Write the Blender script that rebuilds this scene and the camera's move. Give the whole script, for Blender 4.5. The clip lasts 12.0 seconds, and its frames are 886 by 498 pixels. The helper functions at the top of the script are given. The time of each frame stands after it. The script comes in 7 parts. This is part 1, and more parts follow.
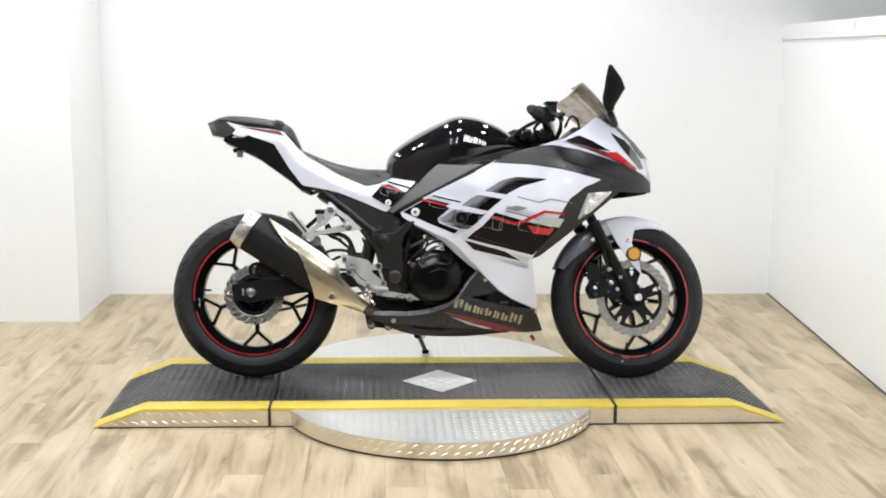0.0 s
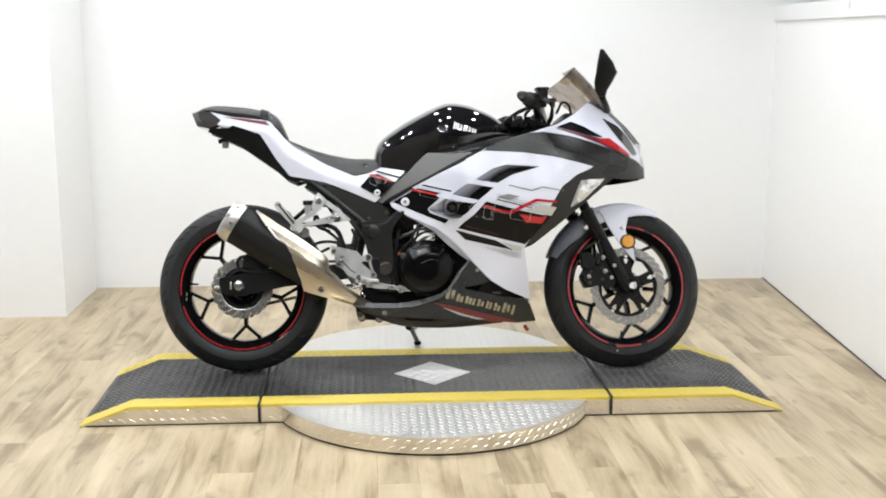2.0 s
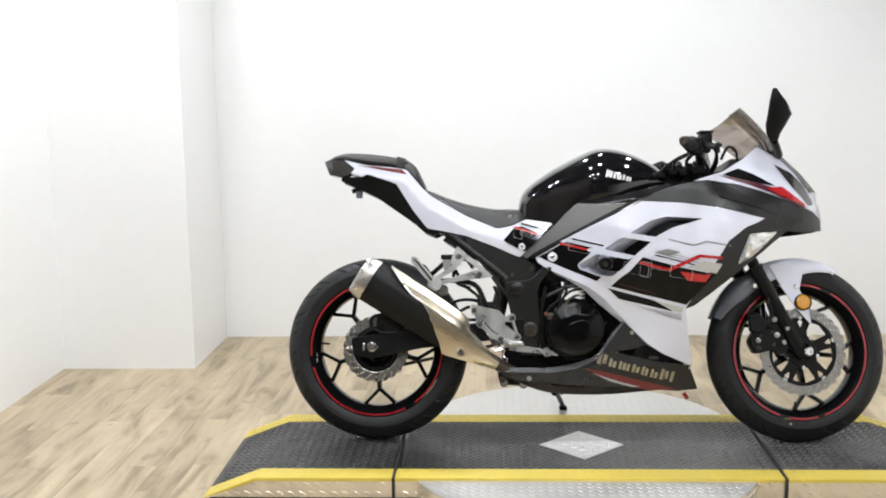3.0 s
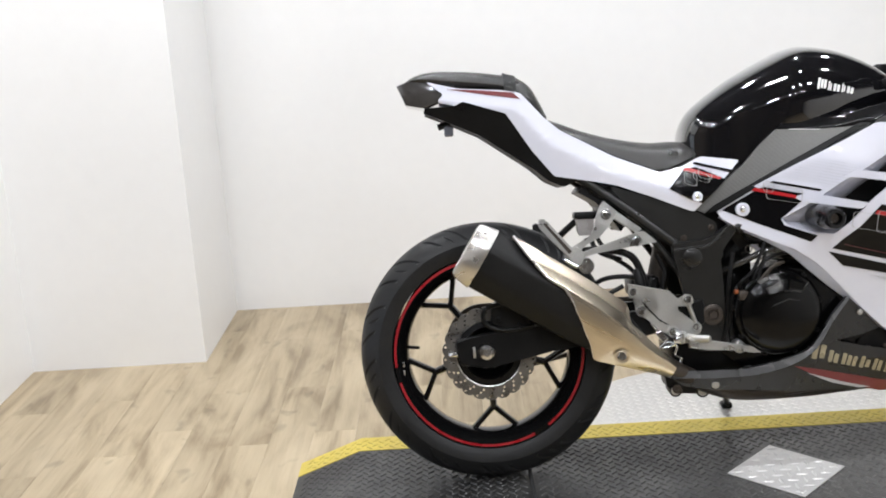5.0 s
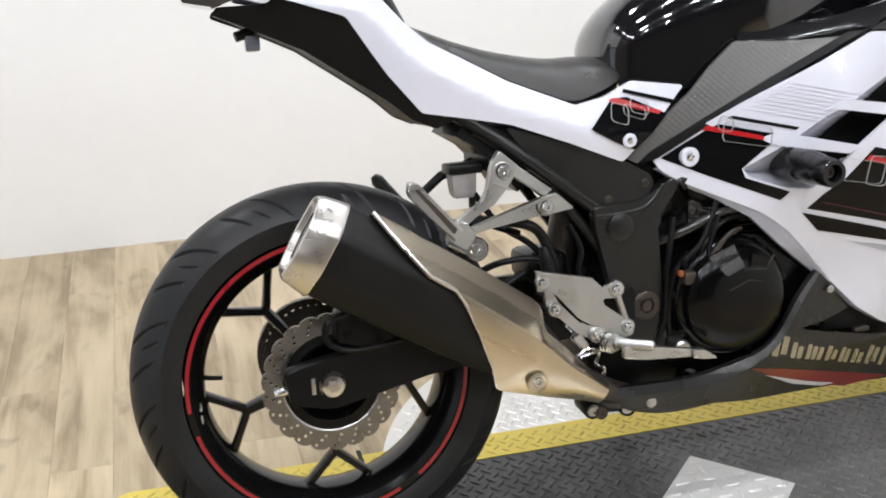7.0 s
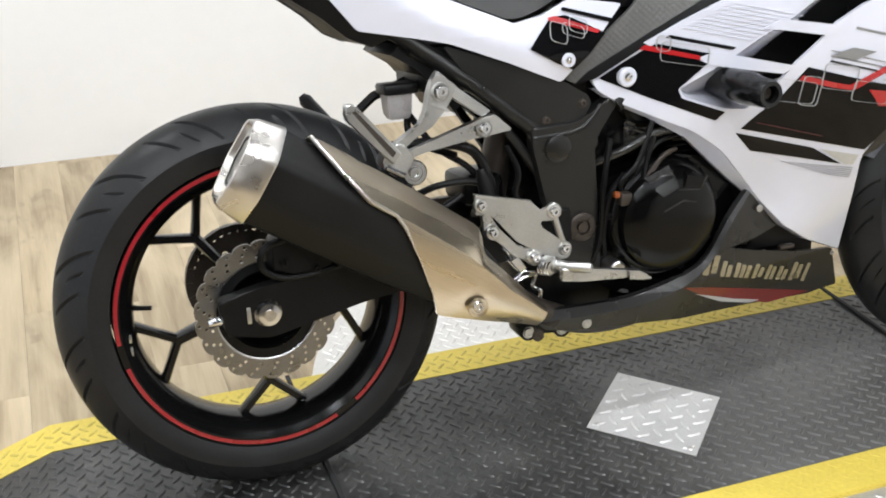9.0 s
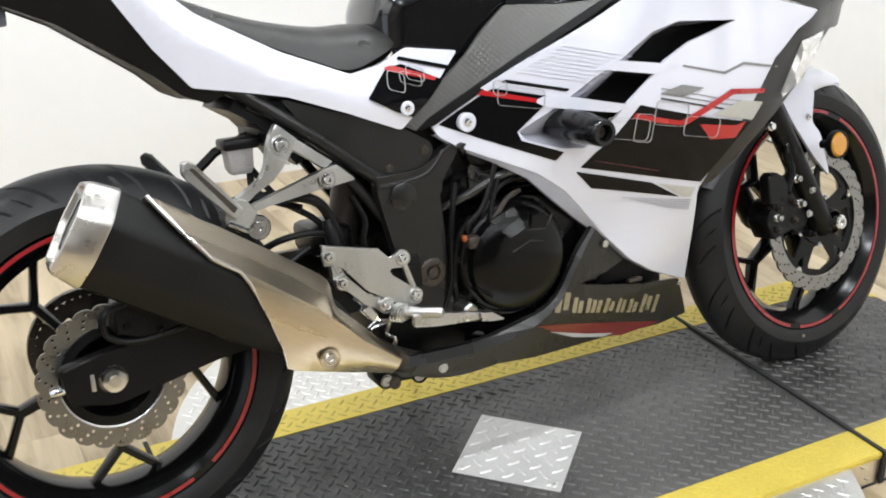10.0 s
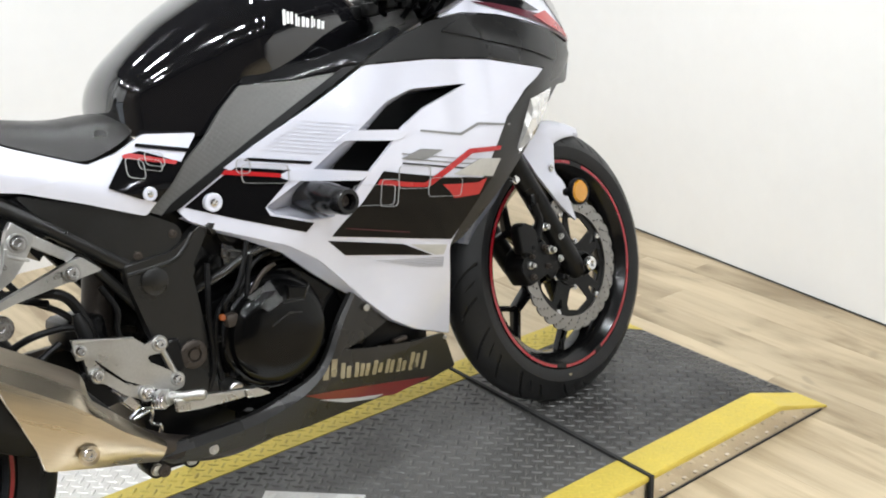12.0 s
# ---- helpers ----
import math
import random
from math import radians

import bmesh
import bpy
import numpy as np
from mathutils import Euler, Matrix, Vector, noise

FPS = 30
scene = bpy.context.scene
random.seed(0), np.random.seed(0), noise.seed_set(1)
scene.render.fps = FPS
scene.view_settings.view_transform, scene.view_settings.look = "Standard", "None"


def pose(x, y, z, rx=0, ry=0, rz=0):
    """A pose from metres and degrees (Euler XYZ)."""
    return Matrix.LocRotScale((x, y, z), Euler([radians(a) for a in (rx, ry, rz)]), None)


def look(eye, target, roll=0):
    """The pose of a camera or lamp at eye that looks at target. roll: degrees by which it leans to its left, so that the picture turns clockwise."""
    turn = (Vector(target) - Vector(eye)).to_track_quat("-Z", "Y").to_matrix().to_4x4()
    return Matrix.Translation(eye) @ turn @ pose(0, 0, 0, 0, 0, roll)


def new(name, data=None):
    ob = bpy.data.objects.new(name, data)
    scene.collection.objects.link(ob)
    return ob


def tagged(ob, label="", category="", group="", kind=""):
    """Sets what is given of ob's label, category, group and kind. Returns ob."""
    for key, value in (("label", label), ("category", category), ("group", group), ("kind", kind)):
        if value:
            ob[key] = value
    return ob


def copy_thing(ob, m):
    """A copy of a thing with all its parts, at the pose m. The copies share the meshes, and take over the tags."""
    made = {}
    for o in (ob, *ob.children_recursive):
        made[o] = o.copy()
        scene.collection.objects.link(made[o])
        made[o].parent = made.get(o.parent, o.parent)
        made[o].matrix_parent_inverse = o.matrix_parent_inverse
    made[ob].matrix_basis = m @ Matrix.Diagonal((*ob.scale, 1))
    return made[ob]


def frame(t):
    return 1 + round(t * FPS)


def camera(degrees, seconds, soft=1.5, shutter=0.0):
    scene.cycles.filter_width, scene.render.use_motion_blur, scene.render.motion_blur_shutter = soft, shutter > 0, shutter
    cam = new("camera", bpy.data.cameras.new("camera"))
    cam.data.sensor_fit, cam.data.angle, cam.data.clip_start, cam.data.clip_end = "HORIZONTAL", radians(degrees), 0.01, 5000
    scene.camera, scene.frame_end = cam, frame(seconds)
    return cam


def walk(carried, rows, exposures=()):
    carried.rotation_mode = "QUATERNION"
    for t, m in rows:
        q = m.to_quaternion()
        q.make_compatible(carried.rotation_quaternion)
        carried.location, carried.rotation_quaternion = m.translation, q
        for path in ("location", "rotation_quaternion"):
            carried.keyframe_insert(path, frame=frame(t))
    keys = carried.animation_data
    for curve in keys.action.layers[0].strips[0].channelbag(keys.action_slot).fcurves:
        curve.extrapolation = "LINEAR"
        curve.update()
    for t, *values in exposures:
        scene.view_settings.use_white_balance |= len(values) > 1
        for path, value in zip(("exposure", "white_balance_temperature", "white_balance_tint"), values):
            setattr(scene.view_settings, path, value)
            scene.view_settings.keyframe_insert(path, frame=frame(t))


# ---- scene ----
cam = camera(44.0, 12.0, soft=1.9)
PATH = [
    (0, (-0.243, -4.039, 1.266), (-0.125, -2.074, 0.914), 0.7),
    (0.5, (-0.241, -4.036, 1.269), (-0.12, -2.07, 0.919), 0.6),
    (1, (-0.235, -4.037, 1.27), (-0.119, -2.074, 0.905), 0.2),
    (1.5, (-0.24, -4.019, 1.269), (-0.119, -2.058, 0.892), 0.8),
    (2, (-0.232, -3.967, 1.272), (-0.101, -2.008, 0.893), 0.0),
    (2.5, (-0.242, -3.844, 1.272), (-0.095, -1.898, 0.837), -0.3),
    (3, (-0.284, -3.631, 1.301), (-0.385, -1.66, 0.98), -0.9),
    (3.2, (-0.334, -3.556, 1.302), (-0.53, -1.604, 0.915), -1.3),
    (4.8, (-0.724, -2.605, 1.284), (-0.746, -0.674, 0.766), -3.4),
    (5, (-0.755, -2.504, 1.254), (-0.782, -0.565, 0.765), -3.6),
    (5.5, (-0.831, -2.226, 1.231), (-0.74, -0.306, 0.678), -2.1),
    (6, (-0.88, -1.972, 1.236), (-0.595, -0.093, 0.614), -3.0),
    (6.5, (-0.862, -1.723, 1.224), (-0.582, 0.146, 0.57), -2.3),
    (7, (-0.917, -1.587, 1.205), (-0.436, 0.209, 0.467), -1.1),
    (7.2, (-0.961, -1.558, 1.198), (-0.365, 0.208, 0.472), -0.9),
    (8.8, (-0.973, -1.534, 1.211), (-0.371, 0.153, 0.321), 0.3),
    (9, (-0.969, -1.528, 1.21), (-0.325, 0.144, 0.323), 0.8),
    (9.5, (-0.936, -1.54, 1.217), (-0.162, 0.108, 0.39), 0.1),
    (10, (-0.918, -1.549, 1.211), (-0.068, 0.072, 0.405), 0.3),
    (10.5, (-0.881, -1.568, 1.217), (0.094, 0.0, 0.448), -0.8),
    (11, (-0.858, -1.584, 1.231), (0.224, -0.069, 0.502), -2.1),
    (11.5, (-0.856, -1.611, 1.233), (0.272, -0.123, 0.515), -2.0),
    (12, (-0.858, -1.623, 1.232), (0.303, -0.154, 0.53), -1.4),
]
walk(cam, [(t, look(eye, target, roll)) for t, eye, target, roll in PATH],
     exposures=[(0, 0.23, 6500, 11), (2, 0.21, 6500, 11), (3, 0.10, 6500, 12), (5, 0.06, 6500, 14), (5.5, 0.02, 6500, 14), (6, 0.06, 6500, 14), (7, 0.14, 6500, 14), (9, 0.26, 6500, 12), (10.5, 0.30, 6500, 11), (12, 0.24, 6500, 11)])

# ---- light ----
world = bpy.data.worlds.new("world")
world.use_nodes = True
scene.world = world
world.node_tree.nodes["Background"].inputs[0].default_value = (0.9, 0.95, 1.0, 1)
world.node_tree.nodes["Background"].inputs[1].default_value = 0.3
ROW_WATTS = {0.6: 12.5, -0.8: 11.5, -2.5: 16.5, -4.2: 15.5}
CEILING_Z = 2.65


# ---- materials ----
def mat(name, color, rough=0.5, metal=0.0, vary=0.06, scale=8.0, bump=0.0, bump_scale=200.0, coat=0.0,
        stretch=(1, 1, 1), rough_vary=0.08, ior=1.5, spec=0.5, turn=0.0):
    """A paint, plastic, metal or rubber with variation at two scales and fine relief."""
    m = bpy.data.materials.new(name)
    m.use_nodes = True
    nt = m.node_tree
    bs = nt.nodes["Principled BSDF"]
    co = nt.nodes.new("ShaderNodeTexCoord")
    mp = nt.nodes.new("ShaderNodeMapping")
    mp.vector_type = "TEXTURE"
    mp.inputs["Rotation"].default_value = (0, radians(turn), 0)
    mp.inputs["Scale"].default_value = [1 / k for k in stretch]
    nt.links.new(co.outputs["Object"], mp.inputs["Vector"])
    big = nt.nodes.new("ShaderNodeTexNoise")
    big.inputs["Scale"].default_value = scale
    big.inputs["Detail"].default_value = 6
    small = nt.nodes.new("ShaderNodeTexNoise")
    small.inputs["Scale"].default_value = scale * 11
    small.inputs["Detail"].default_value = 3
    for n in (big, small):
        nt.links.new(mp.outputs[0], n.inputs["Vector"])
    add = nt.nodes.new("ShaderNodeMath")
    add.operation = "ADD"
    nt.links.new(big.outputs[0], add.inputs[0])
    nt.links.new(small.outputs[0], add.inputs[1])
    ramp = nt.nodes.new("ShaderNodeMapRange")
    ramp.inputs["From Min"].default_value = 0.6
    ramp.inputs["From Max"].default_value = 1.4
    ramp.inputs["To Min"].default_value = 1 - vary
    ramp.inputs["To Max"].default_value = 1 + vary
    nt.links.new(add.outputs[0], ramp.inputs["Value"])
    mul = nt.nodes.new("ShaderNodeVectorMath")
    mul.operation = "SCALE"
    mul.inputs[0].default_value = color
    nt.links.new(ramp.outputs[0], mul.inputs["Scale"])
    nt.links.new(mul.outputs[0], bs.inputs["Base Color"])
    rr = nt.nodes.new("ShaderNodeMapRange")
    rr.inputs["From Min"].default_value = 0.3
    rr.inputs["From Max"].default_value = 0.7
    rr.inputs["To Min"].default_value = max(0.0, rough - rough_vary)
    rr.inputs["To Max"].default_value = min(1.0, rough + rough_vary)
    nt.links.new(big.outputs[0], rr.inputs["Value"])
    nt.links.new(rr.outputs[0], bs.inputs["Roughness"])
    bs.inputs["Metallic"].default_value = metal
    bs.inputs["IOR"].default_value = ior
    bs.inputs["Specular IOR Level"].default_value = spec
    bs.inputs["Coat Weight"].default_value = coat
    bs.inputs["Coat Roughness"].default_value = 0.04
    if bump:
        fine = nt.nodes.new("ShaderNodeTexNoise")
        fine.inputs["Scale"].default_value = bump_scale
        fine.inputs["Detail"].default_value = 2
        nt.links.new(mp.outputs[0], fine.inputs["Vector"])
        bp = nt.nodes.new("ShaderNodeBump")
        bp.inputs["Strength"].default_value = bump
        bp.inputs["Distance"].default_value = 0.001
        nt.links.new(fine.outputs[0], bp.inputs["Height"])
        nt.links.new(bp.outputs[0], bs.inputs["Normal"])
    return m


def wood_floor_material():
    m = bpy.data.materials.new("vinyl_oak_plank")
    m.use_nodes = True
    nt = m.node_tree
    bs = nt.nodes["Principled BSDF"]
    co = nt.nodes.new("ShaderNodeTexCoord")
    info = nt.nodes.new("ShaderNodeObjectInfo")
    off = nt.nodes.new("ShaderNodeVectorMath")
    off.operation = "SCALE"
    off.inputs[0].default_value = (37.0, 61.0, 13.0)
    nt.links.new(info.outputs["Random"], off.inputs["Scale"])
    add = nt.nodes.new("ShaderNodeVectorMath")
    nt.links.new(co.outputs["Object"], add.inputs[0])
    nt.links.new(off.outputs[0], add.inputs[1])

    def grain(sx, sy, detail, dist):
        mp = nt.nodes.new("ShaderNodeMapping")
        mp.inputs["Scale"].default_value = (sx, sy, 1)
        nt.links.new(add.outputs[0], mp.inputs["Vector"])
        n = nt.nodes.new("ShaderNodeTexNoise")
        n.inputs["Scale"].default_value = 1.0
        n.inputs["Detail"].default_value = detail
        n.inputs["Distortion"].default_value = dist
        nt.links.new(mp.outputs[0], n.inputs["Vector"])
        return n
    wide = grain(9, 2.0, 4, 0.9)
    streak = grain(58, 2.2, 5, 0.25)
    fine = grain(380, 14, 2, 0.0)
    knots = grain(15, 8, 2, 0.4)
    mix1 = nt.nodes.new("ShaderNodeMath")
    mix1.operation = "MULTIPLY_ADD"
    mix1.inputs[1].default_value = 0.30
    nt.links.new(streak.outputs[0], mix1.inputs[0])
    nt.links.new(wide.outputs[0], mix1.inputs[2])
    mix2 = nt.nodes.new("ShaderNodeMath")
    mix2.operation = "MULTIPLY_ADD"
    mix2.inputs[1].default_value = 0.14
    nt.links.new(fine.outputs[0], mix2.inputs[0])
    nt.links.new(mix1.outputs[0], mix2.inputs[2])
    ramp = nt.nodes.new("ShaderNodeValToRGB")
    e = ramp.color_ramp.elements
    e[0].position, e[0].color = 0.54, (0.262, 0.196, 0.116, 1)
    e[1].position, e[1].color = 0.92, (0.540, 0.440, 0.292, 1)
    mid = e.new(0.66)
    mid.color = (0.388, 0.304, 0.190, 1)
    mid = e.new(0.76)
    mid.color = (0.462, 0.370, 0.240, 1)
    nt.links.new(mix2.outputs[0], ramp.inputs[0])
    kr = nt.nodes.new("ShaderNodeMapRange")
    kr.inputs["From Min"].default_value = 0.28
    kr.inputs["From Max"].default_value = 0.36
    kr.inputs["To Min"].default_value = 0.76
    nt.links.new(knots.outputs[0], kr.inputs["Value"])
    tone = nt.nodes.new("ShaderNodeMapRange")
    tone.inputs["To Min"].default_value = 0.90
    tone.inputs["To Max"].default_value = 1.04
    nt.links.new(info.outputs["Random"], tone.inputs["Value"])
    m1 = nt.nodes.new("ShaderNodeMath")
    m1.operation = "MULTIPLY"
    nt.links.new(kr.outputs[0], m1.inputs[0])
    nt.links.new(tone.outputs[0], m1.inputs[1])
    sc = nt.nodes.new("ShaderNodeVectorMath")
    sc.operation = "SCALE"
    nt.links.new(ramp.outputs[0], sc.inputs[0])
    nt.links.new(m1.outputs[0], sc.inputs["Scale"])
    nt.links.new(sc.outputs[0], bs.inputs["Base Color"])
    bs.inputs["Roughness"].default_value = 0.38
    bp = nt.nodes.new("ShaderNodeBump")
    bp.inputs["Strength"].default_value = 0.25
    bp.inputs["Distance"].default_value = 0.0006
    nt.links.new(mix2.outputs[0], bp.inputs["Height"])
    nt.links.new(bp.outputs[0], bs.inputs["Normal"])
    return m


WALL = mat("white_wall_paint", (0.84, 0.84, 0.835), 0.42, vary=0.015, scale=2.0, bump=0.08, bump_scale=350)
CEIL = mat("dark_ceiling_paint", (0.05, 0.05, 0.052), 0.8, vary=0.02, scale=3.0)
OAK = wood_floor_material()
SUBFLOOR = mat("dark_subfloor", (0.10, 0.075, 0.05), 0.8)
# for walls out of view: dimness put into the colour, to darken reflections
REAR_WALL = mat("dark_toned_unseen_wall", (0.10, 0.082, 0.065), 0.6, vary=0.2, scale=1.5)
TRIM = mat("white_trim_paint", (0.78, 0.78, 0.78), 0.35, vary=0.02)


def deck_material(name, dark, dust, rough, spec, shift):
    """Black coating with worn, dusty patches and fine scratches, and a sheen painted in at the front."""
    m = mat(name, dark, rough, bump=0.3, bump_scale=420, spec=spec)
    nt = m.node_tree
    bs = nt.nodes["Principled BSDF"]
    co = nt.nodes.new("ShaderNodeTexCoord")
    total = None
    for scale, detail, amount in ((2.6, 5, 1.0), (14.0, 5, 0.45), (130.0, 3, 0.42)):
        mp = nt.nodes.new("ShaderNodeMapping")
        mp.inputs["Location"].default_value = shift
        nt.links.new(co.outputs["Object"], mp.inputs["Vector"])
        n = nt.nodes.new("ShaderNodeTexNoise")
        n.inputs["Scale"].default_value = scale
        n.inputs["Detail"].default_value = detail
        nt.links.new(mp.outputs[0], n.inputs["Vector"])
        k = nt.nodes.new("ShaderNodeMath")
        k.operation = "MULTIPLY_ADD"
        k.inputs[1].default_value = amount
        nt.links.new(n.outputs[0], k.inputs[0])
        if total:
            nt.links.new(total.outputs[0], k.inputs[2])
        else:
            k.inputs[2].default_value = 0.0
        total = k
    # the front half is dustier, and paled further to paint in its sheen
    far = nt.nodes.new("ShaderNodeVectorMath")
    far.operation = "DISTANCE"
    far.inputs[1].default_value = (0.34, -0.24, 0.066)
    nt.links.new(co.outputs["Object"], far.inputs[0])
    dust_sheen = nt.nodes.new("ShaderNodeMapRange")
    dust_sheen.interpolation_type = "SMOOTHSTEP"
    for key, value in (("From Min", 0.10), ("From Max", 0.75), ("To Min", 0.26), ("To Max", -0.14)):
        dust_sheen.inputs[key].default_value = value
    nt.links.new(far.outputs["Value"], dust_sheen.inputs["Value"])
    k = nt.nodes.new("ShaderNodeMath")
    nt.links.new(total.outputs[0], k.inputs[0])
    nt.links.new(dust_sheen.outputs[0], k.inputs[1])
    total = k
    rg = nt.nodes.new("ShaderNodeMapRange")
    rg.inputs["From Min"].default_value = 0.72
    rg.inputs["From Max"].default_value = 1.18
    nt.links.new(total.outputs[0], rg.inputs["Value"])
    mx = nt.nodes.new("ShaderNodeMix")
    mx.data_type = "RGBA"
    mx.inputs["A"].default_value = (*dark, 1)
    mx.inputs["B"].default_value = (*dust, 1)
    nt.links.new(rg.outputs[0], mx.inputs["Factor"])
    nt.links.new(mx.outputs["Result"], bs.inputs["Base Color"])
    return m


DECK = deck_material("black_coated_deck", (0.011, 0.0108, 0.0105), (0.094, 0.092, 0.087), 0.40, 0.80, (3.1, 0.4, 0))
TREAD = deck_material("worn_black_tread", (0.026, 0.0255, 0.025), (0.098, 0.096, 0.091), 0.42, 0.70, (3.1, 0.4, 0))
YELLOW = mat("yellow_safety_paint", (0.60, 0.465, 0.078), 0.48, vary=0.14, scale=12.0, bump=0.2, bump_scale=300)
YELLOW_WORN = mat("worn_yellow_paint", (0.46, 0.36, 0.065), 0.5, vary=0.4, scale=40.0)
ALU = mat("aluminium_plate", (0.68, 0.67, 0.645), 0.42, metal=0.82, vary=0.07, scale=14.0, bump=0.15, bump_scale=300, rough_vary=0.03)
# aluminium for upright faces; the warm tint paints in the floor's reflection
ALU_SIDE = mat("floor_tinted_aluminium_side", (0.80, 0.755, 0.68), 0.34, metal=1.0, vary=0.08, scale=14.0, bump=0.12, bump_scale=300, rough_vary=0.04)
ALU_BRIGHT = mat("bright_aluminium_cover", (0.70, 0.69, 0.675), 0.45, metal=0.40, vary=0.08, scale=18.0, bump=0.12, bump_scale=300)
GAP = mat("dark_joint", (0.02, 0.02, 0.02), 0.8)
STEEL_DARK = mat("dark_bronze_steel", (0.055, 0.045, 0.038), 0.42, metal=0.6, vary=0.25, scale=30)
WHITE = mat("pearl_white_paint", (0.65, 0.66, 0.745), 0.22, vary=0.012, scale=5.0, coat=1.0, rough_vary=0.04)
GLOSS_BLACK = mat("gloss_black_paint", (0.005, 0.005, 0.006), 0.05, vary=0.1, scale=5.0, coat=1.0)
BLACK_FILM = mat("black_graphic_film", (0.004, 0.004, 0.0045), 0.07, vary=0.1, scale=5.0, spec=0.20, rough_vary=0.02)
SATIN_GREY = mat("satin_graphite_paint", (0.017, 0.0168, 0.0168), 0.30, vary=0.1, scale=6.0, bump=0.06, bump_scale=900, spec=0.4)
BELLY_GREY = mat("dark_graphite_paint", (0.0105, 0.0103, 0.010), 0.30, vary=0.12, scale=6.0, bump=0.06, bump_scale=900, spec=0.46)
SATIN_BLACK = mat("satin_black_plastic", (0.005, 0.005, 0.0052), 0.34, vary=0.2, scale=12.0, bump=0.1, bump_scale=700, spec=0.18)
SLIDER_BLACK = mat("polished_black_nylon", (0.006, 0.006, 0.0065), 0.20, vary=0.1, scale=10.0, spec=0.35, rough_vary=0.03)
FRAME_BLACK = mat("black_frame_paint", (0.0085, 0.0085, 0.0082), 0.33, vary=0.2, scale=14.0, bump=0.16, bump_scale=900, spec=0.40)
ENGINE_BLACK = mat("engine_black_paint", (0.0025, 0.0025, 0.0026), 0.15, vary=0.2, scale=18.0, bump=0.05, bump_scale=800, spec=0.20)
CAN_BLACK = mat("matt_black_heat_paint", (0.0070, 0.0068, 0.0065), 0.42, vary=0.25, scale=14.0, bump=0.12, bump_scale=900, spec=0.20)
FACET = mat("polished_black_casting", (0.055, 0.054, 0.052), 0.24, metal=0.75, vary=0.1, scale=30.0)
RUBBER = mat("tyre_rubber", (0.0105, 0.0106, 0.0112), 0.44, vary=0.25, scale=16.0, bump=0.2, bump_scale=500, rough_vary=0.10, spec=0.28)
SEAT_VINYL = mat("black_seat_vinyl", (0.0095, 0.0085, 0.0072), 0.34, vary=0.15, scale=18.0, bump=0.4, bump_scale=900, spec=0.5)
FENDER_GREY = mat("gloss_grey_plastic", (0.12, 0.13, 0.16), 0.16, vary=0.2, scale=14.0, coat=0.6)
SILVER = mat("cast_silver_aluminium", (0.50, 0.50, 0.485), 0.33, metal=1.0, vary=0.1, scale=25.0, bump=0.15, bump_scale=900)
CHROME = mat("bright_steel", (0.72, 0.72, 0.72), 0.16, metal=1.0, vary=0.06, scale=40.0)
STAINLESS = mat("brushed_stainless", (0.54, 0.47, 0.362), 0.29, metal=1.0, vary=0.07, scale=26.0, stretch=(0.07, 1, 1), turn=32.6, rough_vary=0.05, bump=0.06, bump_scale=420)
POLISHED = mat("polished_stainless", (0.62, 0.595, 0.56), 0.30, metal=1.0, vary=0.03, scale=20.0)
DISC_STEEL = mat("brake_disc_steel", (0.27, 0.262, 0.25), 0.32, metal=1.0, vary=0.12, scale=40.0)
RED = mat("red_paint", (0.41, 0.008, 0.012), 0.3, vary=0.08, scale=12.0, coat=0.6)
WHEEL_BLACK = mat("black_wheel_enamel", (0.004, 0.004, 0.0042), 0.17, vary=0.15, scale=14.0, spec=0.30, rough_vary=0.04)
RIM_RED = mat("deep_red_rim_tape", (0.27, 0.006, 0.013), 0.30, vary=0.08, scale=12.0, coat=0.5)
RED_DARK = mat("dark_red_film", (0.13, 0.007, 0.009), 0.35, vary=0.12, scale=12.0, coat=0.5)
MAROON = mat("maroon_film", (0.075, 0.006, 0.016), 0.35, vary=0.1, scale=12.0, coat=0.4)
FAINT_FILM = mat("faint_grey_line_film", (0.575, 0.585, 0.65), 0.3, vary=0.08, scale=12.0, coat=0.5)
GREY_FILM = mat("grey_graphic_film", (0.20, 0.20, 0.20), 0.35, vary=0.08, scale=12.0, coat=0.5)
PALE_FILM = mat("pale_warm_grey_film", (0.44, 0.43, 0.40), 0.32, vary=0.08, scale=12.0, coat=0.5)
LINE_FILM = mat("pale_outline_film", (0.36, 0.36, 0.36), 0.35, vary=0.05, scale=12.0)
BEIGE_FILM = mat("champagne_lettering_film", (0.30, 0.265, 0.18), 0.30, metal=0.5, vary=0.1, scale=20.0)
WHITE_FILM = mat("white_lettering", (0.82, 0.82, 0.82), 0.3, vary=0.03, scale=20.0)
AMBER = mat("amber_reflector", (0.52, 0.225, 0.006), 0.2, vary=0.12, scale=60.0, coat=1.0)
SMOKE_LENS = mat("smoked_tail_lens", (0.035, 0.033, 0.032), 0.14, vary=0.2, scale=60.0, coat=1.0)
CLEAR_LENS = mat("clear_indicator_lens", (0.74, 0.73, 0.71), 0.10, metal=0.65, vary=0.35, scale=90.0, coat=1.0)
ORANGE = mat("orange_plug_plastic", (0.22, 0.055, 0.012), 0.4, vary=0.12, scale=60.0)
FLUID = mat("cloudy_reservoir_plastic", (0.36, 0.34, 0.33), 0.3, vary=0.12, scale=30.0)


